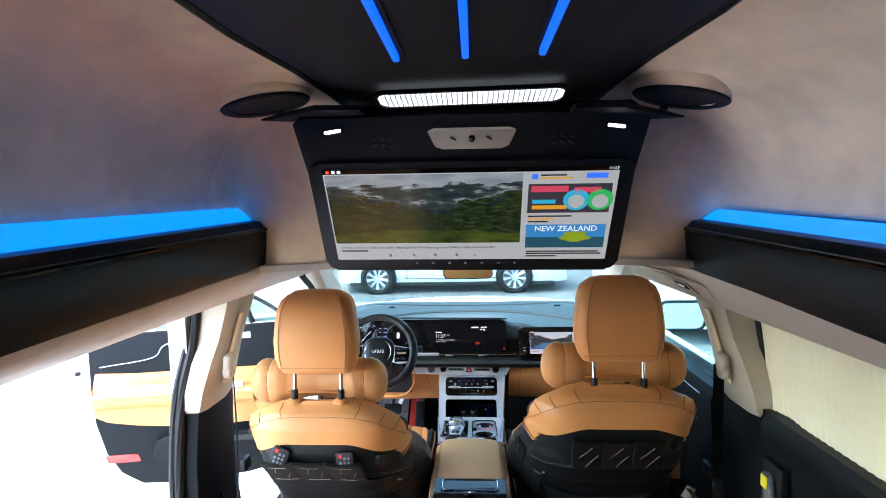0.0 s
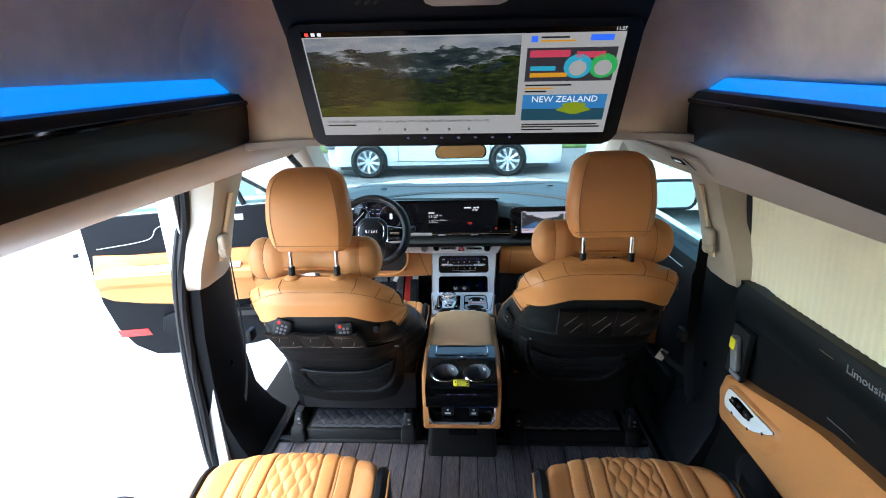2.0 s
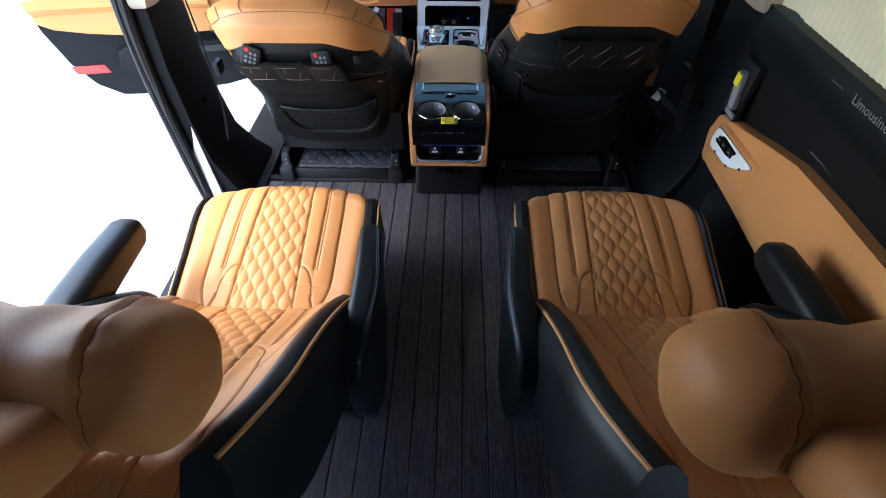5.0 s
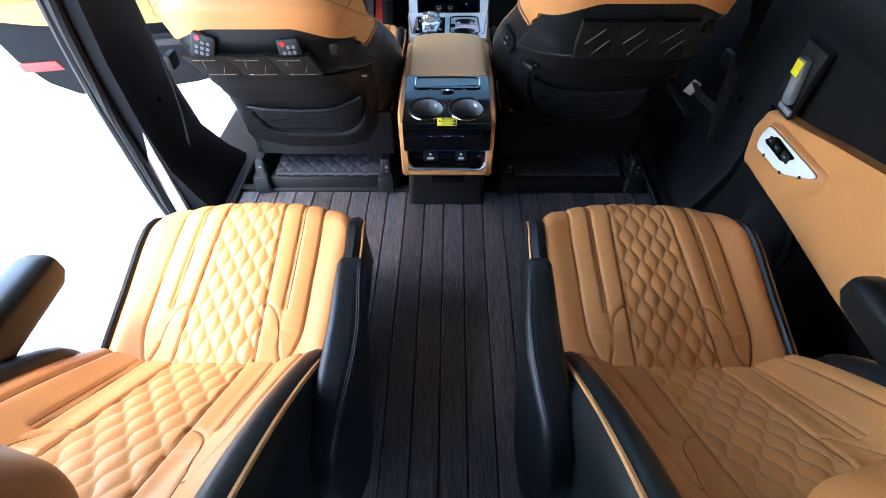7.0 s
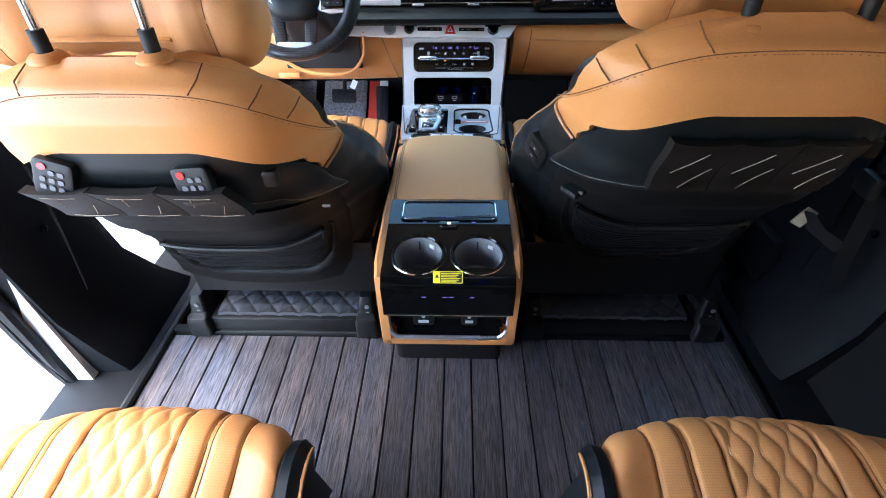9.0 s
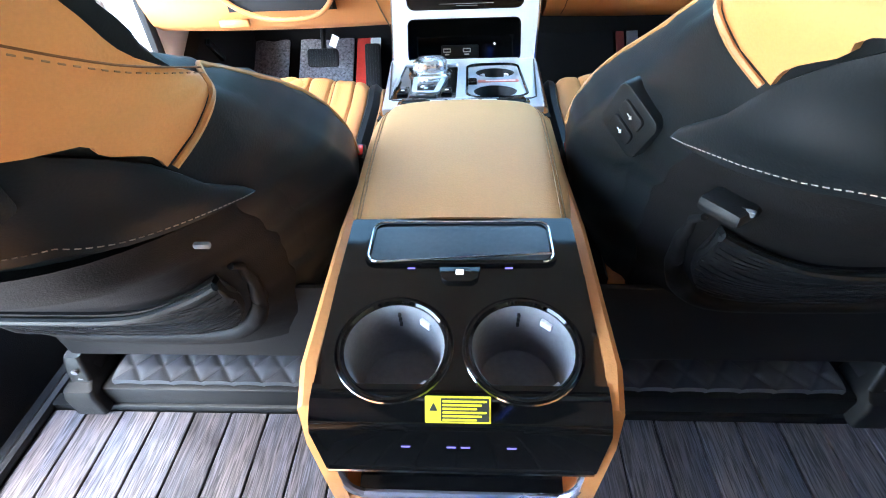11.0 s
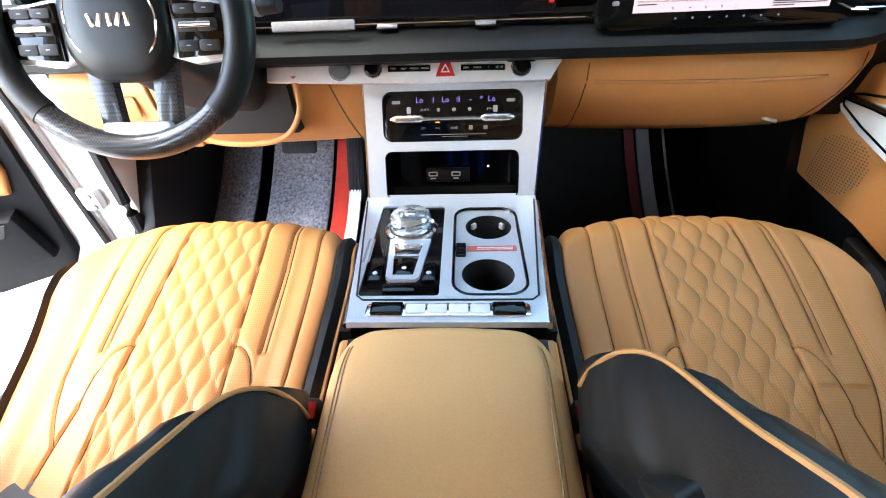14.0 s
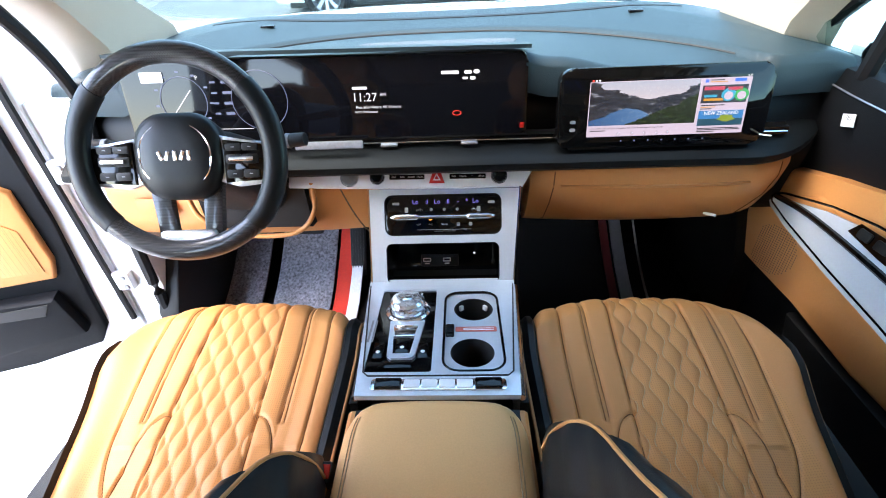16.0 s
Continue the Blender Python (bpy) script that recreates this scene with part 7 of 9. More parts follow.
    # tray: a dark pocket behind the frame
    tm = m @ Matrix.Translation((0, 0, -0.004))
    box = part("tray", moved(rbox(-0.132, 0.130, 0.006, 0.100, -0.10, -0.095, 0), tm), gloss_black, c, "deep black phone tray")
    for x0, x1, y0, y1 in ((-0.137, -0.132, 0.0, 0.105), (0.130, 0.135, 0.0, 0.105), (-0.132, 0.130, 0.100, 0.105), (-0.132, 0.130, 0.0, 0.006)):
        part("tray_wall", moved(rbox(x0, x1, y0, y1, -0.10, 0.0, 0), tm), gloss_black, box)
    part("tray_lip", tube([tm @ Vector((x, y, 0.008)) for x, y in tray] + [tm @ Vector((tray[0][0], tray[0][1], 0.008))], 0.0022, 6), gloss_black, c)
    part("port_panel", moved(rbox(-0.06, 0.035, 0.03, 0.06, -0.098, -0.088, 0.003), tm), black_plastic, box)
    for x in (-0.045, 0.005):
        part("usb_port", plate(rrect(x - 0.010, x + 0.010, 0.042, 0.052, 0.002, 2), [rrect(x - 0.0075, x + 0.0075, 0.0445, 0.0495, 0.001, 2)], 0.001, tm @ Matrix.Translation((0, 0, -0.088))), white_ink, box, "USB port")
        part("port_mark", prism(rrect(x - 0.006, x + 0.006, 0.036, 0.039, 0.0005, 1), 0.0004, tm @ Matrix.Translation((0, 0, -0.088))), white_ink, box)
    part("tray_lamp", prism(circle(0.075, 0.062, 0.0025, 10), 0.0006, tm @ Matrix.Translation((0, 0, -0.095))), icon_white, box)
    # level deck
    dm = frame_at((0, 1.885, 0.4405), (1, 0, 0), (0, 0.988, -0.153))
    L = 0.372
    gear, cups_o = rrect(-0.134, -0.014, 0.056, 0.325, 0.006, 3), rrect(0.006, 0.118, 0.058, 0.312, 0.03, 5)
    part("deck", plate([(-0.139, 0.0), (0.136, 0.0), (0.162, 0.345), (0.163, L), (-0.172, L), (-0.171, 0.345)], [gear, cups_o], 0.010, dm), silver, c, "pale silver deck")
    part("deck_groove", tube([dm @ Vector(p) for p in ((-0.168, 0.345, 0.0105), (-0.134, 0.056, 0.0105), (-0.124, 0.046, 0.0105), (0.12, 0.046, 0.0105), (0.13, 0.056, 0.0105), (0.158, 0.345, 0.0105))], 0.0016, 5), rubber, c)
    for sx in (-1, 1):
        part("deck_side", tube([dm @ Vector((sx * 0.139, 0.0, 0.003)), dm @ Vector((sx * 0.164, 0.345, 0.003))], 0.006, 8), chrome, c, "bright deck edge")
    gp = part("gear_panel", prism(gear, 0.006, dm), gloss_black, c, "piano black gear panel")
    gm = dm @ Matrix.Translation((-0.072, 0.247, 0.006))
    part("selector_ring", lathe([(0.047, 0.0), (0.047, 0.004), (0.043, 0.008), (0.039, 0.006), (0.039, 0.0)], 36, gm), chrome, gp, "chrome selector ring")
    n = 48
    kr = [[Vector((r * (1 + (0.018 if (k % 2 and 0 < i < 4) else 0)) * math.cos(2 * math.pi * k / n), r * (1 + (0.018 if (k % 2 and 0 < i < 4) else 0)) * math.sin(2 * math.pi * k / n), z)) for k in range(n)] for i, (r, z) in enumerate(((0.036, 0.0), (0.036, 0.005), (0.0365, 0.02), (0.035, 0.028), (0.031, 0.033), (0.014, 0.034), (0.012, 0.031), (0.0, 0.031)))]
    kn = part("selector_knob", loft(kr), crystal, gp, "cut crystal rotary gear selector", m=gm, sharp=20)
    part("knob_button", lathe([(0.012, 0.031), (0.0115, 0.036), (0.009, 0.0375), (0.0, 0.0375)], 24, gm), chrome, kn)
    for x, wd in ((-0.022, "R"), (0.0, "N"), (0.024, "D")):
        part("gear_letter", lettering(wd, 0.0085, dm @ Matrix.Translation((-0.072 + x, 0.314, 0.0062)), 0.0002), white_ink, gp)
    part("saddle", plate([(-0.104, 0.205), (-0.098, 0.10), (-0.090, 0.092), (-0.052, 0.092), (-0.046, 0.10), (-0.034, 0.205)], [[(-0.092, 0.155), (-0.088, 0.104), (-0.056, 0.104), (-0.050, 0.155)]], 0.006, dm @ Matrix.Translation((0, 0, 0.006))), silver, gp, "silver saddle round the park key")
    part("saddle_slope", prism([(-0.090, 0.155), (-0.051, 0.155), (-0.045, 0.19), (-0.096, 0.19)], 0.006, dm @ Matrix.Translation((0, 0, 0.007)), 0.002), chrome, gp)
    for x0, x1, y0, y1 in ((-0.086, -0.058, 0.104, 0.152), (-0.126, -0.106, 0.092, 0.138), (-0.042, -0.022, 0.092, 0.138), (-0.10, -0.05, 0.066, 0.084)):
        ky = part("deck_key", prism(rrect(x0, x1, y0, y1, 0.003, 2), 0.005, dm @ Matrix.Translation((0, 0, 0.006)), 0.0015), gloss_black, gp, "black deck key")
        if y1 > 0.1:
            part("key_mark", prism(circle((x0 + x1) / 2, (y0 + y1) / 2 - 0.005, 0.004, 12), 0.0004, dm @ Matrix.Translation((0, 0, 0.011))), white_ink, ky)
    cw = [(0.066, 0.252), (0.060, 0.112)]
    cp = part("cup_plate", plate(cups_o, [circle(x, y, 0.041, 32) for x, y in cw], 0.006, dm), silver, c, "silver cup plate")
    part("cup_plate_edge", tube([dm @ Vector((x, y, 0.0095)) for x, y in cups_o] + [dm @ Vector((*cups_o[0], 0.0095))], 0.0028, 6), gloss_black, c, "black groove round the cups")
    for i, (x, y) in enumerate(cw):
        hm = dm @ Matrix.Translation((x, y, 0))
        ch = part("cup_holder", lathe([(0.0415, 0.006), (0.0395, 0.002), (0.038, -0.055), (0.034, -0.062), (0.0, -0.062), (0.0, -0.066), (0.042, -0.066), (0.043, 0.0)], 32, hm), rubber, c, "black cup holder")
        if i == 0:
            for a in (-0.8, 0.8):
                part("grip", moved(rbox(-0.005, 0.005, -0.003, 0.003, -0.014, -0.003, 0.001), hm @ Matrix.Rotation(a, 4, "Z") @ Matrix.Translation((0, 0.036, 0))), white_trim, ch, "pale grip")
    part("red_label", prism(rrect(0.028, 0.110, 0.174, 0.189, 0.003, 3), 0.0012, dm @ Matrix.Translation((0, 0, 0.006))), material("faded_red_label", (0.45, 0.09, 0.06), 0.5), c, "faded red warning label")
    for i in range(2):
        part("label_print", prism(rrect(0.044, 0.104, 0.178 + i * 0.005, 0.1795 + i * 0.005, 0.0004, 1), 0.0004, dm @ Matrix.Translation((0, 0, 0.0072))), white_ink, c)
    for y0, y1 in ((0.158, 0.176), (0.178, 0.196)):
        part("deck_key", prism(rrect(0.009, 0.026, y0, y1, 0.003, 2), 0.005, dm @ Matrix.Translation((0, 0, 0.005)), 0.0015), gloss_black, c, "black deck key")
    # row of seat keys at the rear end
    part("key_plate", prism(rrect(-0.115, 0.115, 0.010, 0.036, 0.006, 3), 0.003, dm @ Matrix.Translation((0, 0, 0.010)), 0.001), chrome, c, "silver key plate")
    for x in (-0.085, 0.085):
        part("rocker", prism(rrect(x - 0.023, x + 0.023, 0.011, 0.035, 0.003, 2), 0.007, dm @ Matrix.Translation((0, 0, 0.011)), 0.003), gloss_black, c, "black rocker key")
    for x in (-0.045, -0.015, 0.015, 0.045):
        part("seat_key", prism(rrect(x - 0.0135, x + 0.0135, 0.014, 0.033, 0.002, 2), 0.003, dm @ Matrix.Translation((0, 0, 0.012)), 0.001), white_trim, c, "pale seat key")
    for x in (-0.150, -0.158):
        part("film_print", prism(rrect(x - 0.002, x + 0.002, 0.12, 0.19, 0.001, 1), 0.0004, dm @ Matrix.Translation((0.018, 0.02, 0.010))), cup_grey, c)


front_console()


# ---- steering wheel ----
def steering_wheel():
    w = thing("steering_wheel", "black leather and carbon steering wheel with silver spokes", "steering wheel", (-0.43, 2.16, 0.60))
    c = Vector((-0.449, 2.148, 0.764))
    m = frame_at(c, (1, 0.0, 0.0), (0, 0.43, 0.90)) @ Matrix.Scale(1.02, 4)
    R = 0.172

    def rim(a):
        r = R * (1 - 0.055 * max(0, -math.sin(a) - 0.55) / 0.45)
        return Vector((r * math.cos(a), r * math.sin(a) * (1.0 if math.sin(a) > 0 else 0.985), 0))

    def rim_part(a0, a1, th, mat, label):
        A = np.linspace(radians(a0), radians(a1), 40)
        rings = []
        for a in A:
            p = rim(a)
            rad = p.normalized()
            rings.append([m @ (p + rad * th * math.cos(t) * 1.08 + Vector((0, 0, 1)) * th * 0.86 * math.sin(t)) for t in np.linspace(0, 2 * math.pi, 17)[:-1]])
        part("rim", loft(rings), mat, w, label, sharp=60)
    rim_part(42, 138, 0.0170, carbon_mat, "glossy carbon upper rim")
    rim_part(138, 222, 0.0188, black_leather, "black leather rim grip")
    rim_part(-42, 42, 0.0188, black_leather, "black leather rim grip")
    rim_part(222, 318, 0.0170, carbon_mat, "glossy carbon lower rim")
    hub = part("hub", loft([[m @ Vector((x, y, z)) for x, y in rrect(-a, a, -b, b + 0.004, a * 0.75, 8)] for a, b, z in ((0.068, 0.065, -0.055), (0.077, 0.073, -0.02), (0.075, 0.071, -0.004), (0.064, 0.060, 0.004), (0.033, 0.031, 0.007))]), black_leather, w, "black padded hub", sharp=60)
    ring = rrect(-0.062, 0.062, -0.050, 0.056, 0.050, 9)
    part("hub_ring", tube([m @ Vector((x, y, 0.003)) for x, y in ring] + [m @ Vector((*ring[0], 0.003))], 0.0021, 6), chrome, hub, "silver ring")
    for i, (x, s) in enumerate(((-0.024, 0.35), (-0.012, -0.35), (0.002, 0.0), (0.014, -0.4), (0.026, 0.0))):
        part("emblem_bar", moved(rbox(-0.0030, 0.0030, -0.008, 0.008, 0, 0.0012, 0.0004), m @ Matrix.Translation((x, 0.004, 0.0065)) @ Matrix.Rotation(s, 4, "Z")), chrome, hub, "silver emblem stroke")
    part("hub_mark", prism(rrect(-0.003, 0.003, -0.034, -0.026, 0.002, 2), 0.0005, m @ Matrix.Translation((0, 0, 0.0058))), cup_grey, hub)
    part("hub_print", prism(rrect(-0.014, 0.014, -0.064, -0.058, 0.001, 2), 0.0006, m @ Matrix.Translation((0, 0, -0.001))), cup_grey, hub)
    for sx in (-1, 1):
        out = [(sx * 0.062, 0.040), (sx * 0.10, 0.028), (sx * 0.160, 0.024), (sx * 0.166, 0.0), (sx * 0.152, -0.046), (sx * 0.10, -0.052), (sx * 0.066, -0.042)]
        if sx > 0:
            out = out[::-1]
        sp = part("side_spoke", prism(out, 0.016, m @ Matrix.Translation((0, 0, -0.026)), 0.003), silver, w, "silver side spoke")
        inn = [(sx * 0.080, 0.029), (sx * 0.152, 0.0195), (sx * 0.158, 0.0), (sx * 0.147, -0.040), (sx * 0.080, -0.044)]
        if sx > 0:
            inn = inn[::-1]
        kp = part("key_pad", prism(inn, 0.006, m @ Matrix.Translation((0, 0, -0.010)), 0.001), gloss_black, sp, "black key pad")
        for y0, y1 in ((0.010, 0.022), (-0.012, 0.004), (-0.036, -0.022)):
            for j in range(2):
                x = sx * (0.0985 + 0.0285 * j)
                part("key", prism(rrect(x - 0.0138, x + 0.0138, y0, y1, 0.003, 2), 0.003, m @ Matrix.Translation((0, 0, -0.004)), 0.001), black_plastic, kp)
                part("key_mark", prism(rrect(x - 0.003, x + 0.003, (y0 + y1) / 2 - 0.0007, (y0 + y1) / 2 + 0.0007, 0.0006, 2), 0.0005, m @ Matrix.Translation((0, 0, -0.001))), letter_grey, kp)
        part("roller", tube([m @ Vector((sx * 0.092, -0.004, -0.001)), m @ Vector((sx * 0.134, -0.004, -0.001))], 0.0048, 10), chrome, kp, "silver thumb roller")
    # lower spoke: two carbon legs and a silver foot
    for sx in (-1, 1):
        leg = [(sx * 0.030, -0.056), (sx * 0.066, -0.046), (sx * 0.056, -0.150), (sx * 0.024, -0.150)]
        part("lower_spoke", prism(leg if sx < 0 else leg[::-1], 0.014, m @ Matrix.Translation((0, 0, -0.030)), 0.003), carbon_mat, w, "carbon lower spoke")
    part("lower_foot", prism(rrect(-0.050, 0.050, -0.152, -0.126, 0.006, 3), 0.016, m @ Matrix.Translation((0, 0, -0.020)), 0.004), silver, w, "silver foot of the lower spoke")
    part("column", loft([[m @ Vector((x, y - dy, z)) for x, y in rrect(-a, a, -b, b, a * 0.5, 5)] for a, b, z, dy in ((0.055, 0.05, -0.04, 0), (0.075, 0.06, -0.10, 0.01), (0.085, 0.07, -0.20, 0.03), (0.085, 0.07, -0.30, 0.05))]), black_plastic, w, "black column shroud")
    for sx in (-1, 1):
        part("stalk", tube([m @ Vector((sx * 0.07, 0.018, -0.085)), m @ Vector((sx * 0.14, 0.024, -0.075)), m @ Vector((sx * 0.185, 0.028, -0.065)), m @ Vector((sx * 0.205, 0.029, -0.062))], [0.008, 0.010, 0.013, 0.012], 10), black_plastic, w, "black stalk")
        part("stalk_ring", tube([m @ Vector((sx * 0.168, 0.027, -0.068)), m @ Vector((sx * 0.176, 0.027, -0.067))], 0.0138, 10), cup_grey, w)


steering_wheel()


# ---- foot wells ----
def floor_mat(name, x0, x1, y0, y1, z, label, grey, bands):
    f = thing(name, label, "floor mat", ((x0 + x1) / 2, (y0 + y1) / 2, z), "front floor mats")

    def s(u, v):
        y = lerp(y0, y1, v)
        return (lerp(x0, x1, u), y, z + 0.26 * max(0, (v - 0.55) / 0.45) ** 1.5 + 0.003 * math.sin(u * 9))
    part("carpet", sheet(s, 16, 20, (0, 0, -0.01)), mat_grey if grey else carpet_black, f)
    for a, b, mt in [(x1 + p, x1 + q, c) for p, q, c in bands]:
        part("edge_band", sheet(lambda u, v: (lerp(a, b, u), lerp(y0, y1, v), z + 0.001 + 0.26 * max(0, (v - 0.55) / 0.45) ** 1.5), 2, 20, (0, 0, -0.01)), mt, f, "coloured edge band")
    return f


EDGE = [(0.012, 0.062, red_mat), (0.062, 0.10, white_mat)]
floor_mat("floor_mat", -0.80, -0.668, 2.05, 3.0, -0.008, "grey looped floor mat strip beside the sill", True, [])
floor_mat("floor_mat", -0.625, -0.42, 2.05, 3.0, -0.008, "grey looped floor mat with a red and white edge", True, EDGE)
floor_mat("floor_mat", 0.24, 0.535, 2.05, 3.0, -0.008, "dark floor mat with a red and grey edge, the red darkened for shade", False, [(0.012, 0.040, shaded_red_mat), (0.050, 0.090, cup_grey), (0.135, 0.140, cup_grey)])
solo("firewall", loft([[(x, y, z) for y, z in ((3.02, -0.02), (3.14, 0.30), (3.14, 0.60), (3.22, 0.60), (3.22, -0.02))] for x in (-0.9, 0.9)]), carpet_black, "black quilted front bulkhead under the dash", "bulkhead", "structure")


def pedals():
    b = thing("brake_pedal", "black ribbed brake pedal", "pedal", (-0.50, 2.80, 0.1))
    m = frame_at((-0.505, 2.80, 0.20), (1, 0, 0), (0, 0.5, 0.86))
    pd = part("pad", prism(rrect(-0.055, 0.055, -0.03, 0.03, 0.01, 3), 0.012, m, 0.003), rubber, b)
    for i in range(11):
        part("rib", moved(rbox(-0.0015, 0.0015, -0.026, 0.026, 0.012, 0.015, 0.0005), m @ Matrix.Translation((-0.045 + i * 0.009, 0, 0))), black_plastic, pd)
    part("arm", tube([(-0.505, 2.81, 0.20), (-0.505, 2.90, 0.34), (-0.505, 2.92, 0.50)], 0.010, 8), black_plastic, b)
    part("tag", moved(rbox(-0.012, 0.012, -0.001, 0.001, -0.02, 0.02, 0), Matrix.Translation((-0.445, 2.76, 0.27)) @ Matrix.Rotation(0.5, 4, "Y")), paper, b, "white paper tag")
    a = thing("accelerator_pedal", "long black accelerator pedal", "pedal", (-0.335, 2.80, 0.0))
    m = frame_at((-0.335, 2.80, 0.12), (1, 0, 0), (0, 0.55, 0.83))
    part("pad", prism(rrect(-0.028, 0.028, -0.12, 0.12, 0.008, 3), 0.014, m, 0.003), rubber, a)
    for i in range(5):
        part("rib", moved(rbox(-0.0012, 0.0012, -0.11, 0.11, 0.014, 0.017, 0.0004), m @ Matrix.Translation((-0.02 + i * 0.010, 0, 0))), black_plastic, a)
    r = thing("foot_rest", "black side kick panel beside the mat", "kick panel", (-0.84, 2.7, 0.0))
    part("panel", yz_prism([(2.40, -0.02), (2.40, 0.16), (2.52, 0.32), (2.70, 0.42), (3.1, 0.45), (3.1, -0.02)], -0.80, -0.06, 0.01), black_plastic, r)
    part("hood_lever", moved(rbox(-0.008, 0.008, -0.05, 0.05, -0.01, 0.01, 0.004), Matrix.Translation((-0.79, 2.62, 0.30)) @ Matrix.Rotation(-0.9, 4, "X")), gloss_black, r)


pedals()
slab("firewall", -0.86, 0.86, 2.955, 3.0, -0.09, 0.70, carpet_black, "black carpeted firewall ahead of the foot wells", "firewall")
solo("kick_panel_right", yz_prism([(2.50, -0.02), (2.50, 0.20), (2.6, 0.40), (3.1, 0.45), (3.1, -0.02)], 0.84, 0.06, 0.0), black_plastic, "black kick panel in the passenger foot well", "kick panel", "structure")
for cxm in (-0.452, 0.448):
    slab("floor_step", cxm - 0.27, cxm + 0.262, 1.572, 2.2, -0.02, 0.062, black_plastic, "black raised step under the front seat", "floor step", 0.008)

    def mat_top(u, v):
        d = min(abs(math.sin(math.pi * (u * 7 + v * 9))), abs(math.sin(math.pi * (u * 7 - v * 9)))) ** 0.4
        return (cxm + lerp(-0.20, 0.20, u), lerp(1.582, 2.15, v), 0.073 + 0.006 * d)
    solo("seat_floor_mat", sheet(mat_top, 112, 144, (0, 0, -0.012)), quilt_black, "black diamond quilted mat under the front seat", "floor mat", group="quilted mats")
for sx in (-1, 1):
    b = thing("belt_buckle", "black belt buckle with a red release button", "seat belt", (sx * 0.16, 1.74, 0.3), "belt buckles")
    bx = sx * 0.158
    part("stalk", tube([(sx * 0.175, 1.68, 0.25), (bx, 1.74, 0.38)], 0.010, 8), rubber, b)
    part("case", moved(rbox(-0.009, 0.009, -0.015, 0.015, -0.040, 0.018, 0.005), Matrix.Translation((bx, 1.765, 0.430)) @ Matrix.Rotation(0.3, 4, "X")), black_plastic, b)
    part("button", moved(rbox(-0.006, 0.006, -0.010, 0.010, 0.015, 0.020, 0.002), Matrix.Translation((bx, 1.765, 0.430)) @ Matrix.Rotation(0.3, 4, "X")), red_plastic, b, "red release button")


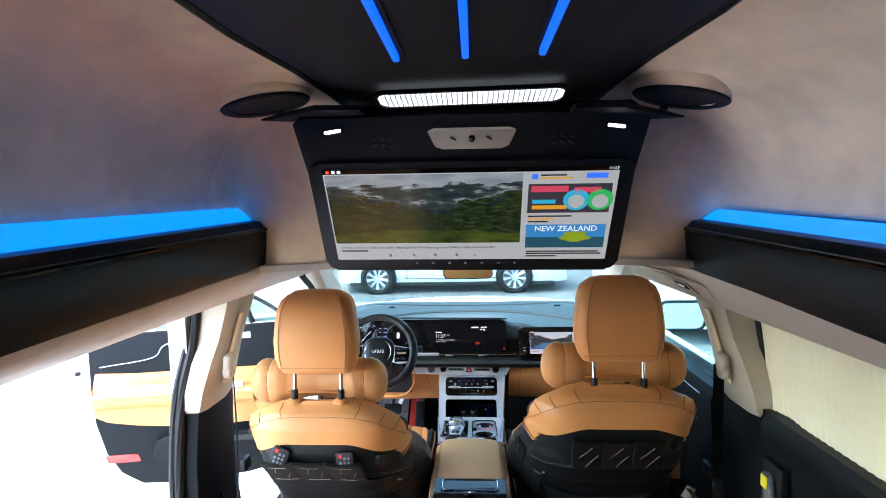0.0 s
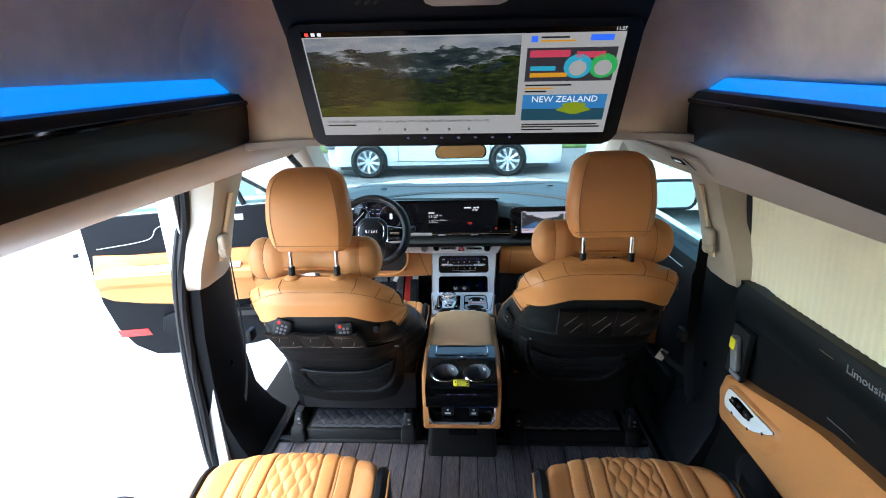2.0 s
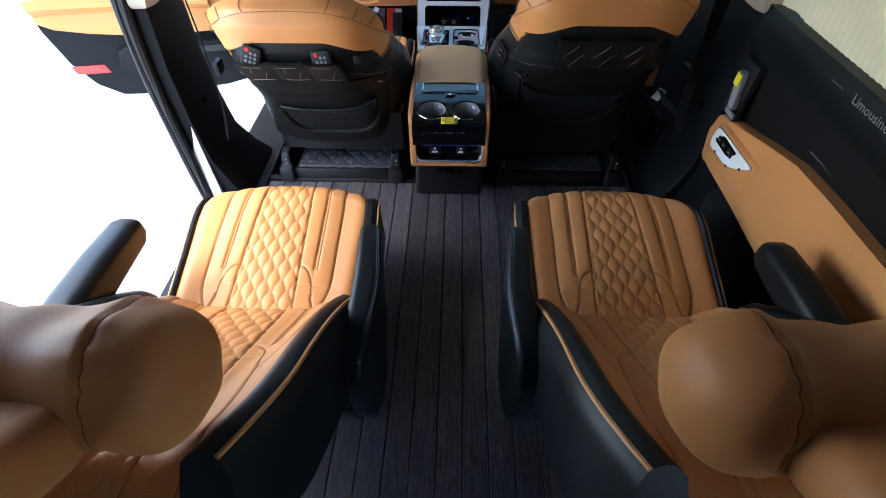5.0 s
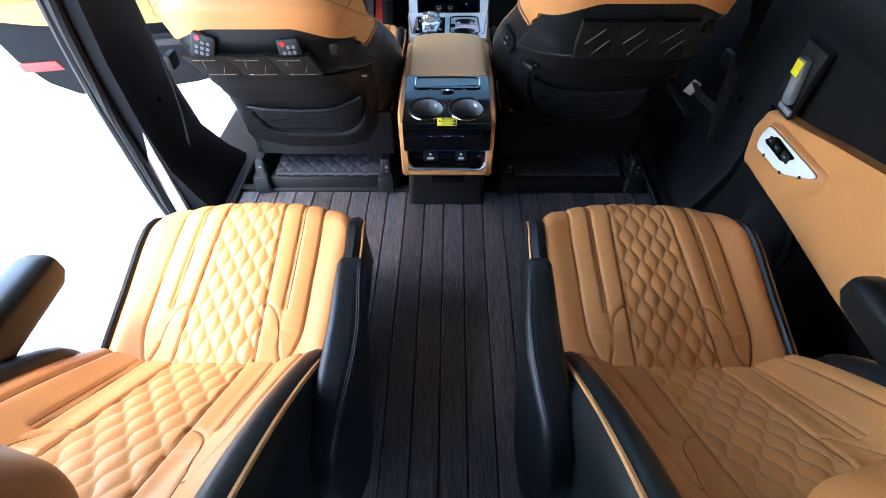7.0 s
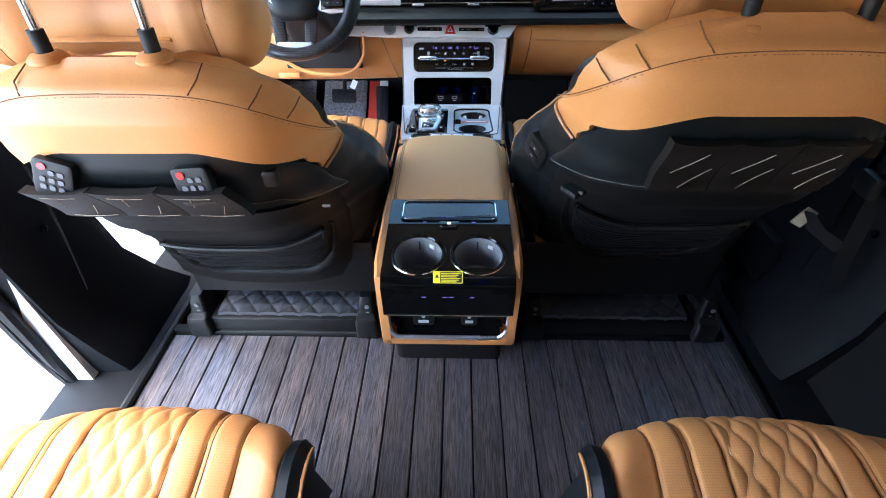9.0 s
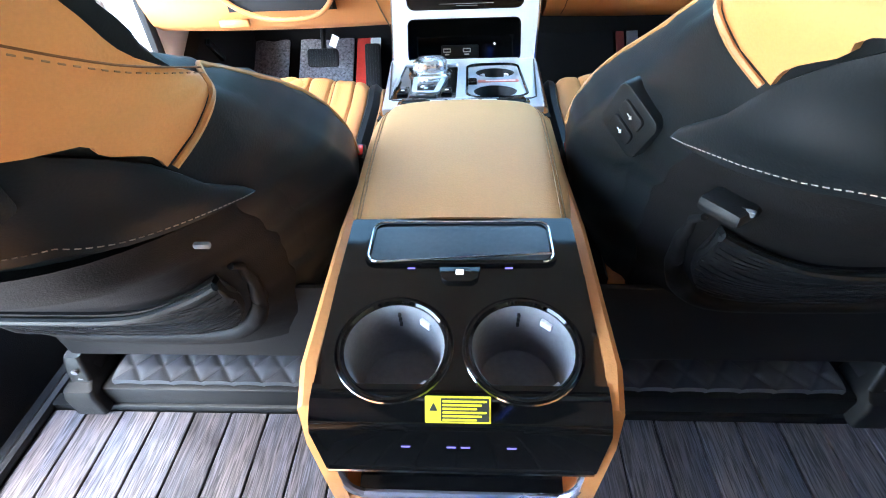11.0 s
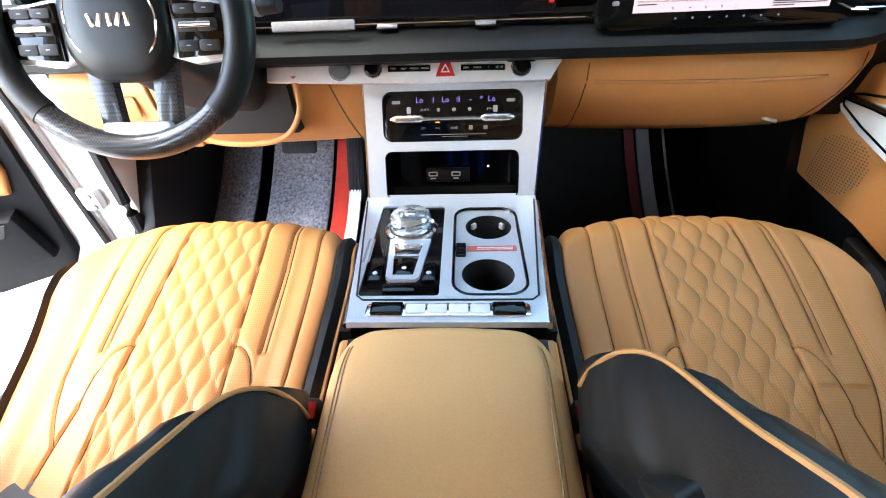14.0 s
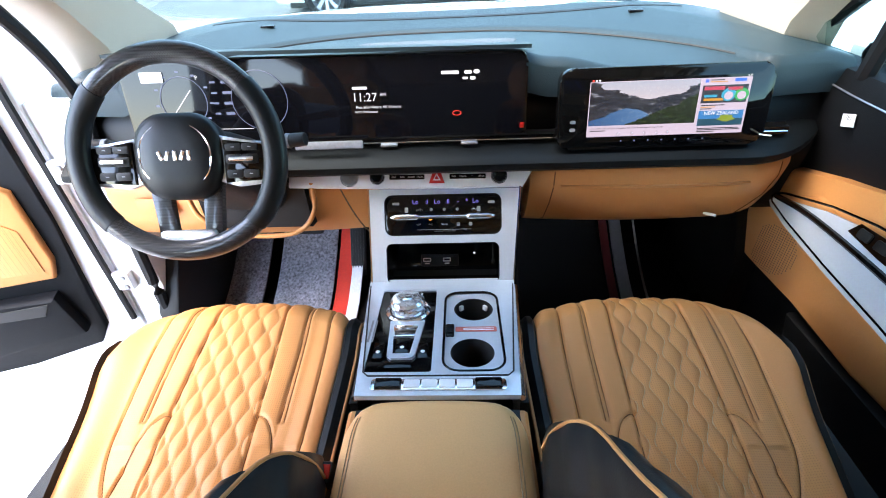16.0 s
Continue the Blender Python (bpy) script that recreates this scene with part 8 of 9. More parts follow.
# ---- sliding door, closed, on the right ----
def sliding_door():
    d = thing("sliding_door", "closed black and tan sliding door with a cream window blind", "car door", (0.93, 0.6, 0.0))
    part("panel", loft([[(x0, y, z) for x0, z in ((0.905, 0.02), (0.935, 0.20), (0.94, 0.40), (0.925, 0.60), (0.905, 0.72), (0.90, 0.815), (0.96, 0.815), (0.98, 0.40), (0.97, 0.02))] for y in np.linspace(-0.7, 1.47, 10)]), black_plastic, d, "black inner door panel")
    part("upper_trim", loft([[(x0, y, z) for x0, z in ((0.905, 0.70), (0.885, 0.74), (0.885, 0.79), (0.898, 0.815), (0.95, 0.82), (0.95, 0.70))] for y in np.linspace(-0.7, 1.36, 10)]), black_leather, d, "black padded window sill")
    tl = [(1.385, 0.41), (1.365, 0.475), (1.35, 0.487), (1.22, 0.515), (1.10, 0.548), (0.95, 0.583), (0.80, 0.592), (0.60, 0.596), (0.2, 0.60), (-0.3, 0.59), (-0.5, 0.55), (-0.5, 0.36), (-0.2, 0.34), (0.25, 0.325), (0.56, 0.315), (0.85, 0.313), (1.10, 0.322), (1.28, 0.322), (1.345, 0.313), (1.362, 0.325)]
    pn = part("armrest_panel", yz_prism(tl, 0.892, 0.045, 0.012), tan, d, "tan leather armrest panel", sharp=50)
    rise = [(1.318, 0.430), (1.305, 0.371), (1.251, 0.357), (1.16, 0.352), (1.101, 0.378), (1.054, 0.442), (1.062, 0.492), (1.149, 0.490), (1.285, 0.485), (1.312, 0.474)]
    rest = [(1.319, 0.430), (1.304, 0.392), (1.256, 0.395), (1.177, 0.402), (1.113, 0.438), (1.075, 0.464), (1.073, 0.486), (1.149, 0.483), (1.277, 0.478), (1.308, 0.469)]
    bulge = [[(x, lerp(a[0], b[0], t), lerp(a[1], b[1], t)) for a, b in zip(rise, rest)] for t, x in ((0.0, 0.8930), (0.2, 0.888), (0.55, 0.882), (0.85, 0.8785), (1.0, 0.878))]
    part("switch_bulge", loft(bulge), tan, pn, "tan padded bulge round the switches", sharp=80)
    bz = [(p.y, p.z) for p in smooth_line([(0, 1.302, 0.465), (0, 1.313, 0.431), (0, 1.309, 0.405), (0, 1.295, 0.398), (0, 1.256, 0.402), (0, 1.177, 0.409), (0, 1.113, 0.445), (0, 1.081, 0.467), (0, 1.080, 0.479), (0, 1.149, 0.477), (0, 1.275, 0.472), (0, 1.302, 0.465)], 3)][:-1]
    part("bezel_gap", yz_prism([(1.196 + (y - 1.196) * 1.022, 0.439 + (z - 0.439) * 1.05) for y, z in bz], 0.8772, 0.006, 0.0), rubber, pn, "dark gap round the bezel")
    sw = part("switch_bezel", yz_prism(bz, 0.8745, 0.010, 0.0015), white_trim, d, "white switch bezel")
    part("switch_field", yz_prism([(1.288, 0.436), (1.255, 0.466), (1.240, 0.469), (1.161, 0.467), (1.163, 0.460), (1.188, 0.435), (1.200, 0.431), (1.280, 0.430)], 0.8725, 0.006, 0.001), gloss_black, sw, "black switch field")
    for y, z, k in ((1.261, 0.449, 0.9), (1.229, 0.450, 0.9), (1.187, 0.451, 1.2)):
        part("switch", moved(rbox(-0.003, 0.003, -0.013 * k, 0.013 * k, -0.009 * k, 0.009 * k, 0.002), Matrix.Translation((0.8715, y, z)) @ Matrix.Rotation(0.1, 4, "X")), black_plastic, sw)
        part("switch_mark", moved(rbox(-0.0006, 0.0006, -0.004, 0.004, -0.002, 0.002, 0), Matrix.Translation((0.8682, y, z))), letter_grey, sw)
    for y, z in ((1.262, 0.4015), (1.178, 0.4085), (1.113, 0.444)):
        part("notch", moved(rbox(-0.001, 0.001, -0.004, 0.004, -0.004, 0.004, 0), Matrix.Translation((0.8742, y, z)) @ Matrix.Rotation(0.785, 4, "X")), rubber, sw)
    h = part("pull_handle", loft([[(0.876 + dx, 1.292 + 0.022 * t + ey, 0.545 + 0.105 * t) for dx, ey in rrect(-0.010, 0.010, -0.017 * k, 0.017 * k, 0.006, 3)] for t, k in ((0, 0.8), (0.1, 1), (0.5, 1.0), (0.9, 0.95), (1.0, 0.8))]), cup_grey, d, "grey door pull handle")
    part("handle_label", moved(rbox(-0.0012, 0.0012, -0.014, 0.014, -0.018, 0.018, 0), Matrix.Translation((0.8645, 1.310, 0.628))), yellow_mat, h, "yellow label")
    part("handle_cup", yz_prism([(1.37, 0.50), (1.28, 0.50), (1.27, 0.68), (1.36, 0.68)], 0.888, 0.02, 0.008), rubber, d, "dark handle recess")
    part("handle_film", moved(rbox(-0.004, 0.004, -0.028, 0.028, -0.010, 0.006, 0.003), Matrix.Translation((0.874, 1.285, 0.533))), cup_grey, d, "crumpled clear film scrap")
    part("crease_line", tube(smooth_line([(0.922, 0.975, 0.61), (0.924, 0.90, 0.610), (0.928, 0.85, 0.595), (0.934, 0.82, 0.57)], 6), 0.0014, 5), cup_grey, d)
    part("lower_speaker", lathe([(0.12, 0.0), (0.12, 0.008), (0.10, 0.012), (0.085, 0.004), (0.0, 0.004)], 32, frame_at((0.935, 1.16, 0.20), (0, -1, 0), (0, 0, 1))), rubber, d, "round black speaker ring")
    # window: glass, blind with scalloped edge, frame
    part("glass", rbox(0.955, 0.96, -0.7, 1.50, 0.80, 1.15, 0.0), tinted, d).visible_shadow = False

    def blind(u, v):
        y = lerp(1.50, -0.62, u)
        z0 = 0.812 + 0.012 * max(0, 1 - abs(y - 1.30) / 0.1)
        z = lerp(z0, 1.165, v)
        return (0.918 - 0.05 * (v - 0.3) * 0.6 + 0.0016 * math.sin(y * 260), y, z)
    bl = part("blind", sheet(blind, 330, 6, (0.003, 0, 0)), blind_mat, d, "cream pleated window blind", sharp=70)
    for k in range(24):
        z = lerp(0.82, 1.155, k / 23)
        p = blind(0.004, (z - 0.812) / 0.353)
        part("blind_tooth", lathe([(0.0085, -0.002), (0.0085, 0.002)], 10, frame_at((p[0] - 0.002, 1.512, z), (0, -1, 0), (0, 0, 1))), rubber, bl)
    part("front_frame", loft([[(x0, y, z) for x0, y in ((0.90 - 0.35 * (z - 0.8) * 0.3, 1.505), (0.93 - 0.3 * (z - 0.8) * 0.3, 1.50), (0.95, 1.58), (0.90, 1.60))] for z in (0.80, 0.95, 1.08, 1.17)]), rubber, d, "black window frame post")
    tm = frame_at((0.8825, 0.855, 0.790), (0, -1, 0), (-0.12, 0, 1))
    part("lettering", lettering("Limousine", 0.030, tm, 0.0004), letter_grey, d, "silver lettering")
    for y0, y1 in ((1.00, 0.955), (0.765, 0.70)):
        part("accent_line", tube([(0.8826, y0, 0.789), (0.8826, y1, 0.789)], 0.001, 4), chrome, d)


sliding_door()


# ---- front passenger door, closed ----
def passenger_door():
    d = thing("passenger_door", "closed front door with tan panel and silver armrest trim", "car door", (0.9, 2.1, 0.0))
    part("panel", loft([[(x0, y, z) for x0, z in ((0.90, 0.02), (0.905, 0.3), (0.90, 0.58), (0.868, 0.66), (0.862, 0.74), (0.878, 0.785), (0.95, 0.79), (0.985, 0.4), (0.97, 0.02))] for y in np.linspace(1.62, 2.70, 8)]), pillar_black, d, "black door panel")
    tanp = [(2.56, 0.46), (2.488, 0.540), (2.346, 0.581), (2.222, 0.613), (2.05, 0.645), (1.95, 0.65), (1.95, 0.26), (2.08, 0.254), (2.30, 0.262), (2.50, 0.250), (2.59, 0.245), (2.60, 0.325)]
    tp = part("tan_panel", yz_prism(tanp, 0.868, 0.05, 0.012), tan, d, "tan leather door panel", sharp=50)
    part("armrest", loft([[(x0 + 0.868, y, z + 0.02 * (2.4 - y)) for x0, z in ((0.0, 0.53), (-0.008, 0.525), (-0.014, 0.505), (-0.014, 0.46), (-0.008, 0.41), (0.0, 0.39))] for y in (1.93, 2.0, 2.2, 2.36)] + [[(x0 + 0.868, 2.45, 0.48 + z) for x0, z in ((0.0, 0.006), (-0.004, 0.005), (-0.006, 0.002), (-0.005, -0.002), (-0.002, -0.005), (0.0, -0.006))]]), tan, tp, "tan leather armrest")
    trim = [(2.465, 0.474), (2.458, 0.487), (2.43, 0.500), (2.30, 0.540), (2.19, 0.562), (1.93, 0.592), (1.93, 0.420), (2.05, 0.430), (2.22, 0.440), (2.38, 0.454), (2.452, 0.465)]
    tr = part("silver_trim", prism([(-y, z) for y, z in trim], 0.010, frame_at((0.724, 0, 0), (0, -1, 0), (0.25, 0, 1)), 0.003), silver, d, "pale silver armrest trim")
    part("trim_slot", tube(smooth_line([(0.834, 2.452, 0.482), (0.836, 2.34, 0.498), (0.836, 2.18, 0.502), (0.836, 2.0, 0.498), (0.836, 1.94, 0.497)], 6), 0.007, 6), gloss_black, tr)
    part("trim_edge", tube([(0.724 + 0.25 * z - 0.009, y, z) for y, z in trim[6:] + trim[:1]], 0.003, 5), gloss_black, tr)
    part("trim_edge", tube([(0.724 + 0.25 * z - 0.009, y, z) for y, z in trim[:6]], 0.003, 5), gloss_black, tr)
    part("door_line", tube(smooth_line([(0.862, 2.59, 0.757), (0.861, 2.45, 0.751), (0.860, 2.31, 0.747), (0.860, 1.7, 0.742)], 6), 0.0018, 6), satin, d, "thin silver door line")
    sm = frame_at((0.847, 2.13, 0.540), (0, -1, 0.05), (0.25, 0, 1))
    sw = part("switch_field", prism([(-0.10, -0.012), (-0.085, 0.014), (0.13, 0.02), (0.13, -0.026), (-0.01, -0.022)], 0.004, sm, 0.001), gloss_black, d, "black window switch field")
    for k in (-0.06, -0.015, 0.03):
        part("switch", prism(rrect(k - 0.016, k + 0.016, -0.010, 0.010, 0.004, 3), 0.004, sm @ Matrix.Translation((0, 0, 0.004)), 0.0015), black_plastic, sw)
    # perforated speaker field: small round dots
    dots = bmesh.new()
    for i in range(21):
        for j in range(25):
            a, b = (i - 10) * 0.0092, (j - 12) * 0.0066
            if (a / 0.088) ** 2 + (b / 0.072) ** 2 < 1 and a < 0.07:
                mm = frame_at((0.8672, 2.43 + a, 0.330 + b - a * 0.25), (0, -1, 0), (0, 0, 1))
                vs = [dots.verts.new(mm @ Vector((0.0030 * math.cos(t), 0.0017 * math.sin(t), 0.0006))) for t in np.linspace(0, 2 * math.pi, 7)[:-1]]
                dots.faces.new(vs)
    part("speaker_dots", dots, bark, tp, "perforated speaker field")
    part("map_pocket", yz_prism([(2.30, 0.225), (1.7, 0.245), (1.7, 0.10), (2.25, 0.09)], 0.866, 0.03, 0.01), black_plastic, d)
    part("price_tag", moved(rbox(-0.0008, 0.0008, -0.017, 0.017, -0.013, 0.013, 0), Matrix.Translation((0.857, 2.375, 0.704)) @ Matrix.Rotation(-0.28, 4, "X")), paper, d, "white paper barcode tag")
    for i in range(5):
        part("tag_print", moved(rbox(-0.0004, 0.0004, -0.001, 0.001, -0.005, 0.005, 0), Matrix.Translation((0.8566, 2.382 - i * 0.004, 0.708))), ink, d)
    part("window_frame", tube(smooth_line([(0.90, 2.68, 0.79), (0.86, 2.42, 0.98), (0.83, 2.16, 1.12), (0.82, 1.95, 1.155), (0.82, 1.64, 1.15)], 6), 0.022, 8), rubber, d, "black window frame")
    part("corner_post", tube([(0.885, 2.42, 0.78), (0.845, 2.34, 1.03)], 0.018, 8), rubber, d, "black window corner post")
    gl = part("glass", loft([[(0.915, y, 0.785), (0.86, y - 0.0, zt), (0.864, y, zt), (0.919, y, 0.785)] for y, zt in ((1.63, 1.15), (2.0, 1.14), (2.2, 1.08), (2.42, 0.96), (2.60, 0.83))]), tinted, d, "clear window glass")
    gl.visible_shadow = False
    mi = part("door_mirror", loft([[(1.13 + x, 2.50 + t, 0.86 + z) for x, z in rrect(-0.13 * k, 0.13 * k, -0.085 * k, 0.085 * k, 0.05 * k, 5)] for t, k in ((-0.02, 0.94), (0.0, 1.0), (0.06, 0.95), (0.11, 0.6))]), white_paint, d, "white door mirror")
    part("mirror_glass", prism(rrect(-0.115, 0.115, -0.07, 0.07, 0.045, 6), 0.002, frame_at((1.13, 2.478, 0.86), (1, 0, 0), (0, 0, 1))), mirror_mat, mi, "mirror glass")
    part("mirror_rim", tube([Vector((1.13 + x, 2.478, 0.86 + z)) for x, z in rrect(-0.122, 0.122, -0.077, 0.077, 0.048, 6)] + [Vector((1.13 + 0.122 - 0.048, 2.478, 0.86 - 0.077))], 0.009, 6), gloss_black, mi)
    part("mirror_foot", tube([(0.95, 2.50, 0.80), (1.06, 2.52, 0.80)], 0.03, 8), gloss_black, mi)


passenger_door()


# ---- driver's door, swung open ----
def drivers_door():
    d = thing("open_front_door", "open white front door with tan and black inner panel", "car door", (-0.93, 2.40, 0.0))
    M = Matrix.Translation((-0.93, 2.40, 0)) @ Matrix.Rotation(radians(-70), 4, "Z") @ Matrix.Translation((0.93, -2.40, 0))

    def pz(pts, depth, x_face, bevel=0.004):
        # pts: (distance from the hinge, height)
        return moved(yz_prism([(2.40 - a, z) for a, z in pts], x_face, depth, bevel), M)
    shell = [(0.0, 0.10), (0.03, 0.06), (0.30, 0.035), (0.64, 0.04), (0.82, 0.06), (0.92, 0.14), (0.985, 0.26), (1.02, 0.42), (1.04, 0.60), (1.045, 0.86), (1.02, 0.90), (0.0, 0.90)]
    part("shell", pz(shell, -0.09, -0.945, 0.01), white_paint, d, "white painted door shell")
    inner = [(0.085, 0.14), (0.12, 0.085), (0.30, 0.065), (0.64, 0.068), (0.80, 0.09), (0.89, 0.16), (0.95, 0.27), (0.985, 0.43), (0.995, 0.60), (1.0, 0.87), (0.05, 0.87), (0.06, 0.5)]
    pn = part("inner_panel", pz(inner, -0.03, -0.925, 0.008), pillar_black, d, "dark grey inner panel")
    tanp = [(0.10, 0.60), (0.15, 0.64), (0.45, 0.655), (0.80, 0.668), (0.97, 0.685), (0.985, 0.60), (0.985, 0.47), (0.93, 0.435), (0.80, 0.405), (0.60, 0.37), (0.35, 0.355), (0.12, 0.345), (0.10, 0.40)]
    tp = part("tan_panel", pz(tanp, -0.02, -0.908, 0.008), tan, d, "tan leather door panel", sharp=50)
    part("tan_pad", pz([(0.50, 0.645), (0.55, 0.60), (0.80, 0.615), (0.84, 0.655), (0.80, 0.665), (0.55, 0.658)], -0.03, -0.895, 0.008), tan, d, "tan leather arm pad")
    part("armrest", moved(loft([[(-0.905 + x, 2.40 - a, z + zo) for x, z in ((0.0, 0.03), (0.035, 0.028), (0.05, 0.012), (0.045, -0.03), (0.015, -0.06), (0.0, -0.065))] for a, zo in ((0.25, 0.52), (0.4, 0.535), (0.7, 0.555), (0.93, 0.57), (0.97, 0.565))]), M), tan, d, "tan leather armrest")
    part("silver_trim", pz([(0.30, 0.575), (0.55, 0.600), (0.90, 0.615), (0.95, 0.605), (0.90, 0.590), (0.55, 0.575), (0.30, 0.555)], -0.045, -0.862, 0.003), white_trim, d, "white armrest trim")
    part("lower_pocket", pz([(0.12, 0.16), (0.14, 0.30), (0.40, 0.315), (0.66, 0.34), (0.72, 0.32), (0.74, 0.24), (0.70, 0.20), (0.35, 0.14)], -0.04, -0.888, 0.012), pillar_black, d, "dark map pocket")
    part("pocket_mouth", pz([(0.16, 0.285), (0.40, 0.295), (0.62, 0.318), (0.64, 0.305), (0.40, 0.27), (0.18, 0.25)], -0.004, -0.885, 0.001), ink, d)
    part("reflector", pz([(0.80, 0.212), (0.815, 0.252), (0.955, 0.262), (0.945, 0.222)], -0.004, -0.922, 0.001), red_plastic, d, "red reflector strip")
    part("release_handle", pz([(0.475, 0.79), (0.49, 0.82), (0.545, 0.82), (0.56, 0.79), (0.545, 0.765), (0.49, 0.765)], -0.02, -0.902, 0.006), chrome, d, "chrome release handle")
    part("trim_line", moved(tube(smooth_line([(-0.922, 2.40 - 0.50, 0.83), (-0.922, 2.40 - 0.66, 0.80), (-0.922, 2.40 - 0.72, 0.74), (-0.922, 2.40 - 0.95, 0.715)], 6), 0.003, 5), M), chrome, d, "thin trim line")
    part("speaker_dots", pz([(0.13, 0.375), (0.13, 0.50), (0.17, 0.54), (0.235, 0.53), (0.25, 0.45), (0.22, 0.38)], -0.003, -0.905, 0.001), tan_perf, tp, "perforated speaker field")
    part("sticker", pz([(0.255, 0.80), (0.255, 0.83), (0.295, 0.832), (0.295, 0.80)], -0.002, -0.923, 0), paper, d, "white paper sticker")
    part("window_frame", moved(tube(smooth_line([(-0.945, 2.36, 0.90), (-0.92, 2.20, 1.03), (-0.885, 2.0, 1.14), (-0.875, 1.75, 1.19), (-0.88, 1.50, 1.18), (-0.90, 1.42, 1.10), (-0.935, 1.37, 0.90)], 6), 0.018, 8), M), white_paint, d, "white window frame")
    part("window_frame_seal", moved(tube(smooth_line([(-0.925, 2.34, 0.89), (-0.90, 2.19, 1.01), (-0.868, 2.0, 1.115), (-0.86, 1.75, 1.165), (-0.865, 1.51, 1.155), (-0.885, 1.44, 1.09), (-0.92, 1.395, 0.90)], 6), 0.010, 8), M), rubber, d, "black window seal")
    part("corner_post", moved(tube([(-0.93, 2.16, 0.88), (-0.905, 2.10, 1.07)], 0.014, 8), M), rubber, d, "black corner post")
    g = part("glass", moved(loft([[(-0.935, 2.40 - a, 0.88), (-0.885, 2.40 - a, zt), (-0.889, 2.40 - a, zt), (-0.939, 2.40 - a, 0.88)] for a, zt in ((0.06, 0.92), (0.22, 1.02), (0.45, 1.13), (0.7, 1.17), (0.92, 1.16), (1.0, 0.96))]), M), tinted, d, "tinted window glass")
    g.visible_shadow = False
    part("check_strap", tube([(-0.90, 2.52, 0.47), (-0.975, 2.43, 0.47)], 0.008, 6, 2.0), black_plastic, d, "black check strap")
    part("wiring_boot", tube(smooth_line([(-0.90, 2.56, 0.62), (-0.95, 2.50, 0.61), (-0.985, 2.43, 0.62)], 6), 0.016, 10), rubber, d, "black rubber wiring boot")
    part("edge_seal", moved(tube([(-0.938, 2.385, 0.14), (-0.938, 2.385, 0.50), (-0.938, 2.385, 0.86)], 0.009, 6), M), rubber, d)
    part("lock_stop", moved(rbox(-0.95, -0.93, 1.34, 1.36, 0.68, 0.70, 0.004), M), black_plastic, d)
    mi = part("door_mirror", loft([[M @ Vector((-1.14 + x, 2.24 + t, 0.98 + z)) for x, z in rrect(-0.13 * k, 0.13 * k, -0.085 * k, 0.085 * k, 0.05 * k, 5)] for t, k in ((-0.02, 0.94), (0.0, 1.0), (0.06, 0.95), (0.11, 0.6))]), white_paint, d, "white door mirror")
    part("mirror_glass", prism(rrect(-0.115, 0.115, -0.07, 0.07, 0.045, 6), 0.002, M @ frame_at((-1.14, 2.218, 0.98), (1, 0, 0), (0, 0, 1))), mirror_mat, mi, "mirror glass")


drivers_door()


# ---- front pillars, screen, bonnet ----
for sx, nm in ((-1, "left"), (1, "right")):
    def ring(z, xi, xo, y0, y1):
        return [(sx * xi, y1, z), (sx * (xi + 0.02), y0 + 0.02, z), (sx * (xi + 0.05), y0, z), (sx * xo, y0, z), (sx * xo, y1 + 0.03, z)]
    solo("front_pillar_" + nm, loft([ring(0.76, 0.80, 0.93, 2.62, 2.94), ring(0.86, 0.775, 0.90, 2.56, 2.86), ring(0.95, 0.755, 0.875, 2.46, 2.68), ring(1.08, 0.735, 0.845, 2.30, 2.47), ring(1.20, 0.715, 0.82, 2.12, 2.28), ring(1.30, 0.70, 0.80, 1.95, 2.12)]), beige_plastic, "beige front pillar cover with a tweeter grille", "pillar", "structure")
    tg = solo("tweeter_grille", lathe([(0.036, 0.0), (0.036, 0.004), (0.030, 0.006), (0.0, 0.006)], 28, Matrix.Translation((sx * 0.806, 2.60, 0.90)) @ frame_at((0, 0, 0), (sx * 0.35, 1, -0.35) if sx < 0 else (-0.35, -1, 0.35), (sx * -0.28, 0.25, 1)) @ Matrix.Diagonal((0.62, 1.15, 1, 1))), cup_grey, "oval grey tweeter grille on the front pillar", "speaker", group="tweeters")
    solo("front_jamb_" + nm, loft([[(sx * x, y, z) for x, y in (((0.84, 2.44), (0.92, 2.42), (0.985, 2.44), (0.985, 2.75), (0.84, 2.75)) if sx < 0 else ((0.875, 2.70), (0.92, 2.68), (0.985, 2.70), (0.985, 2.80), (0.875, 2.80)))] for z in (-0.1, 0.2, 0.5, 0.78)]), white_paint if sx < 0 else black_plastic, "white painted door jamb with hinges", "door jamb", "structure")
    if sx < 0:
        solo("jamb_seal", tube(smooth_line([(-0.845, 2.425, 0.0), (-0.845, 2.42, 0.3), (-0.84, 2.44, 0.6), (-0.835, 2.46, 0.80), (-0.80, 2.30, 1.02), (-0.775, 2.05, 1.16)], 8), 0.015, 8), rubber, "black rubber seal round the front doorway", "door seal", "structure")
        for z in (0.28, 0.62):
            h = thing("door_hinge", "white painted door hinge on the jamb", "hinge", (-0.93, 2.42, z), "hinges")
            part("leaf", rbox(-0.955, -0.895, 2.40, 2.425, z - 0.03, z + 0.03, 0.005), white_paint, h)
            part("pin", tube([(-0.955, 2.405, z - 0.04), (-0.955, 2.405, z + 0.04)], 0.010, 10), white_paint, h)
            for k in (-1, 1):
                part("bolt", lathe([(0.008, 0), (0.008, 0.006), (0.0, 0.006)], 6, frame_at((-0.91, 2.40, z + k * 0.016), (1, 0, 0), (0, 0, 1))), cup_grey, h)

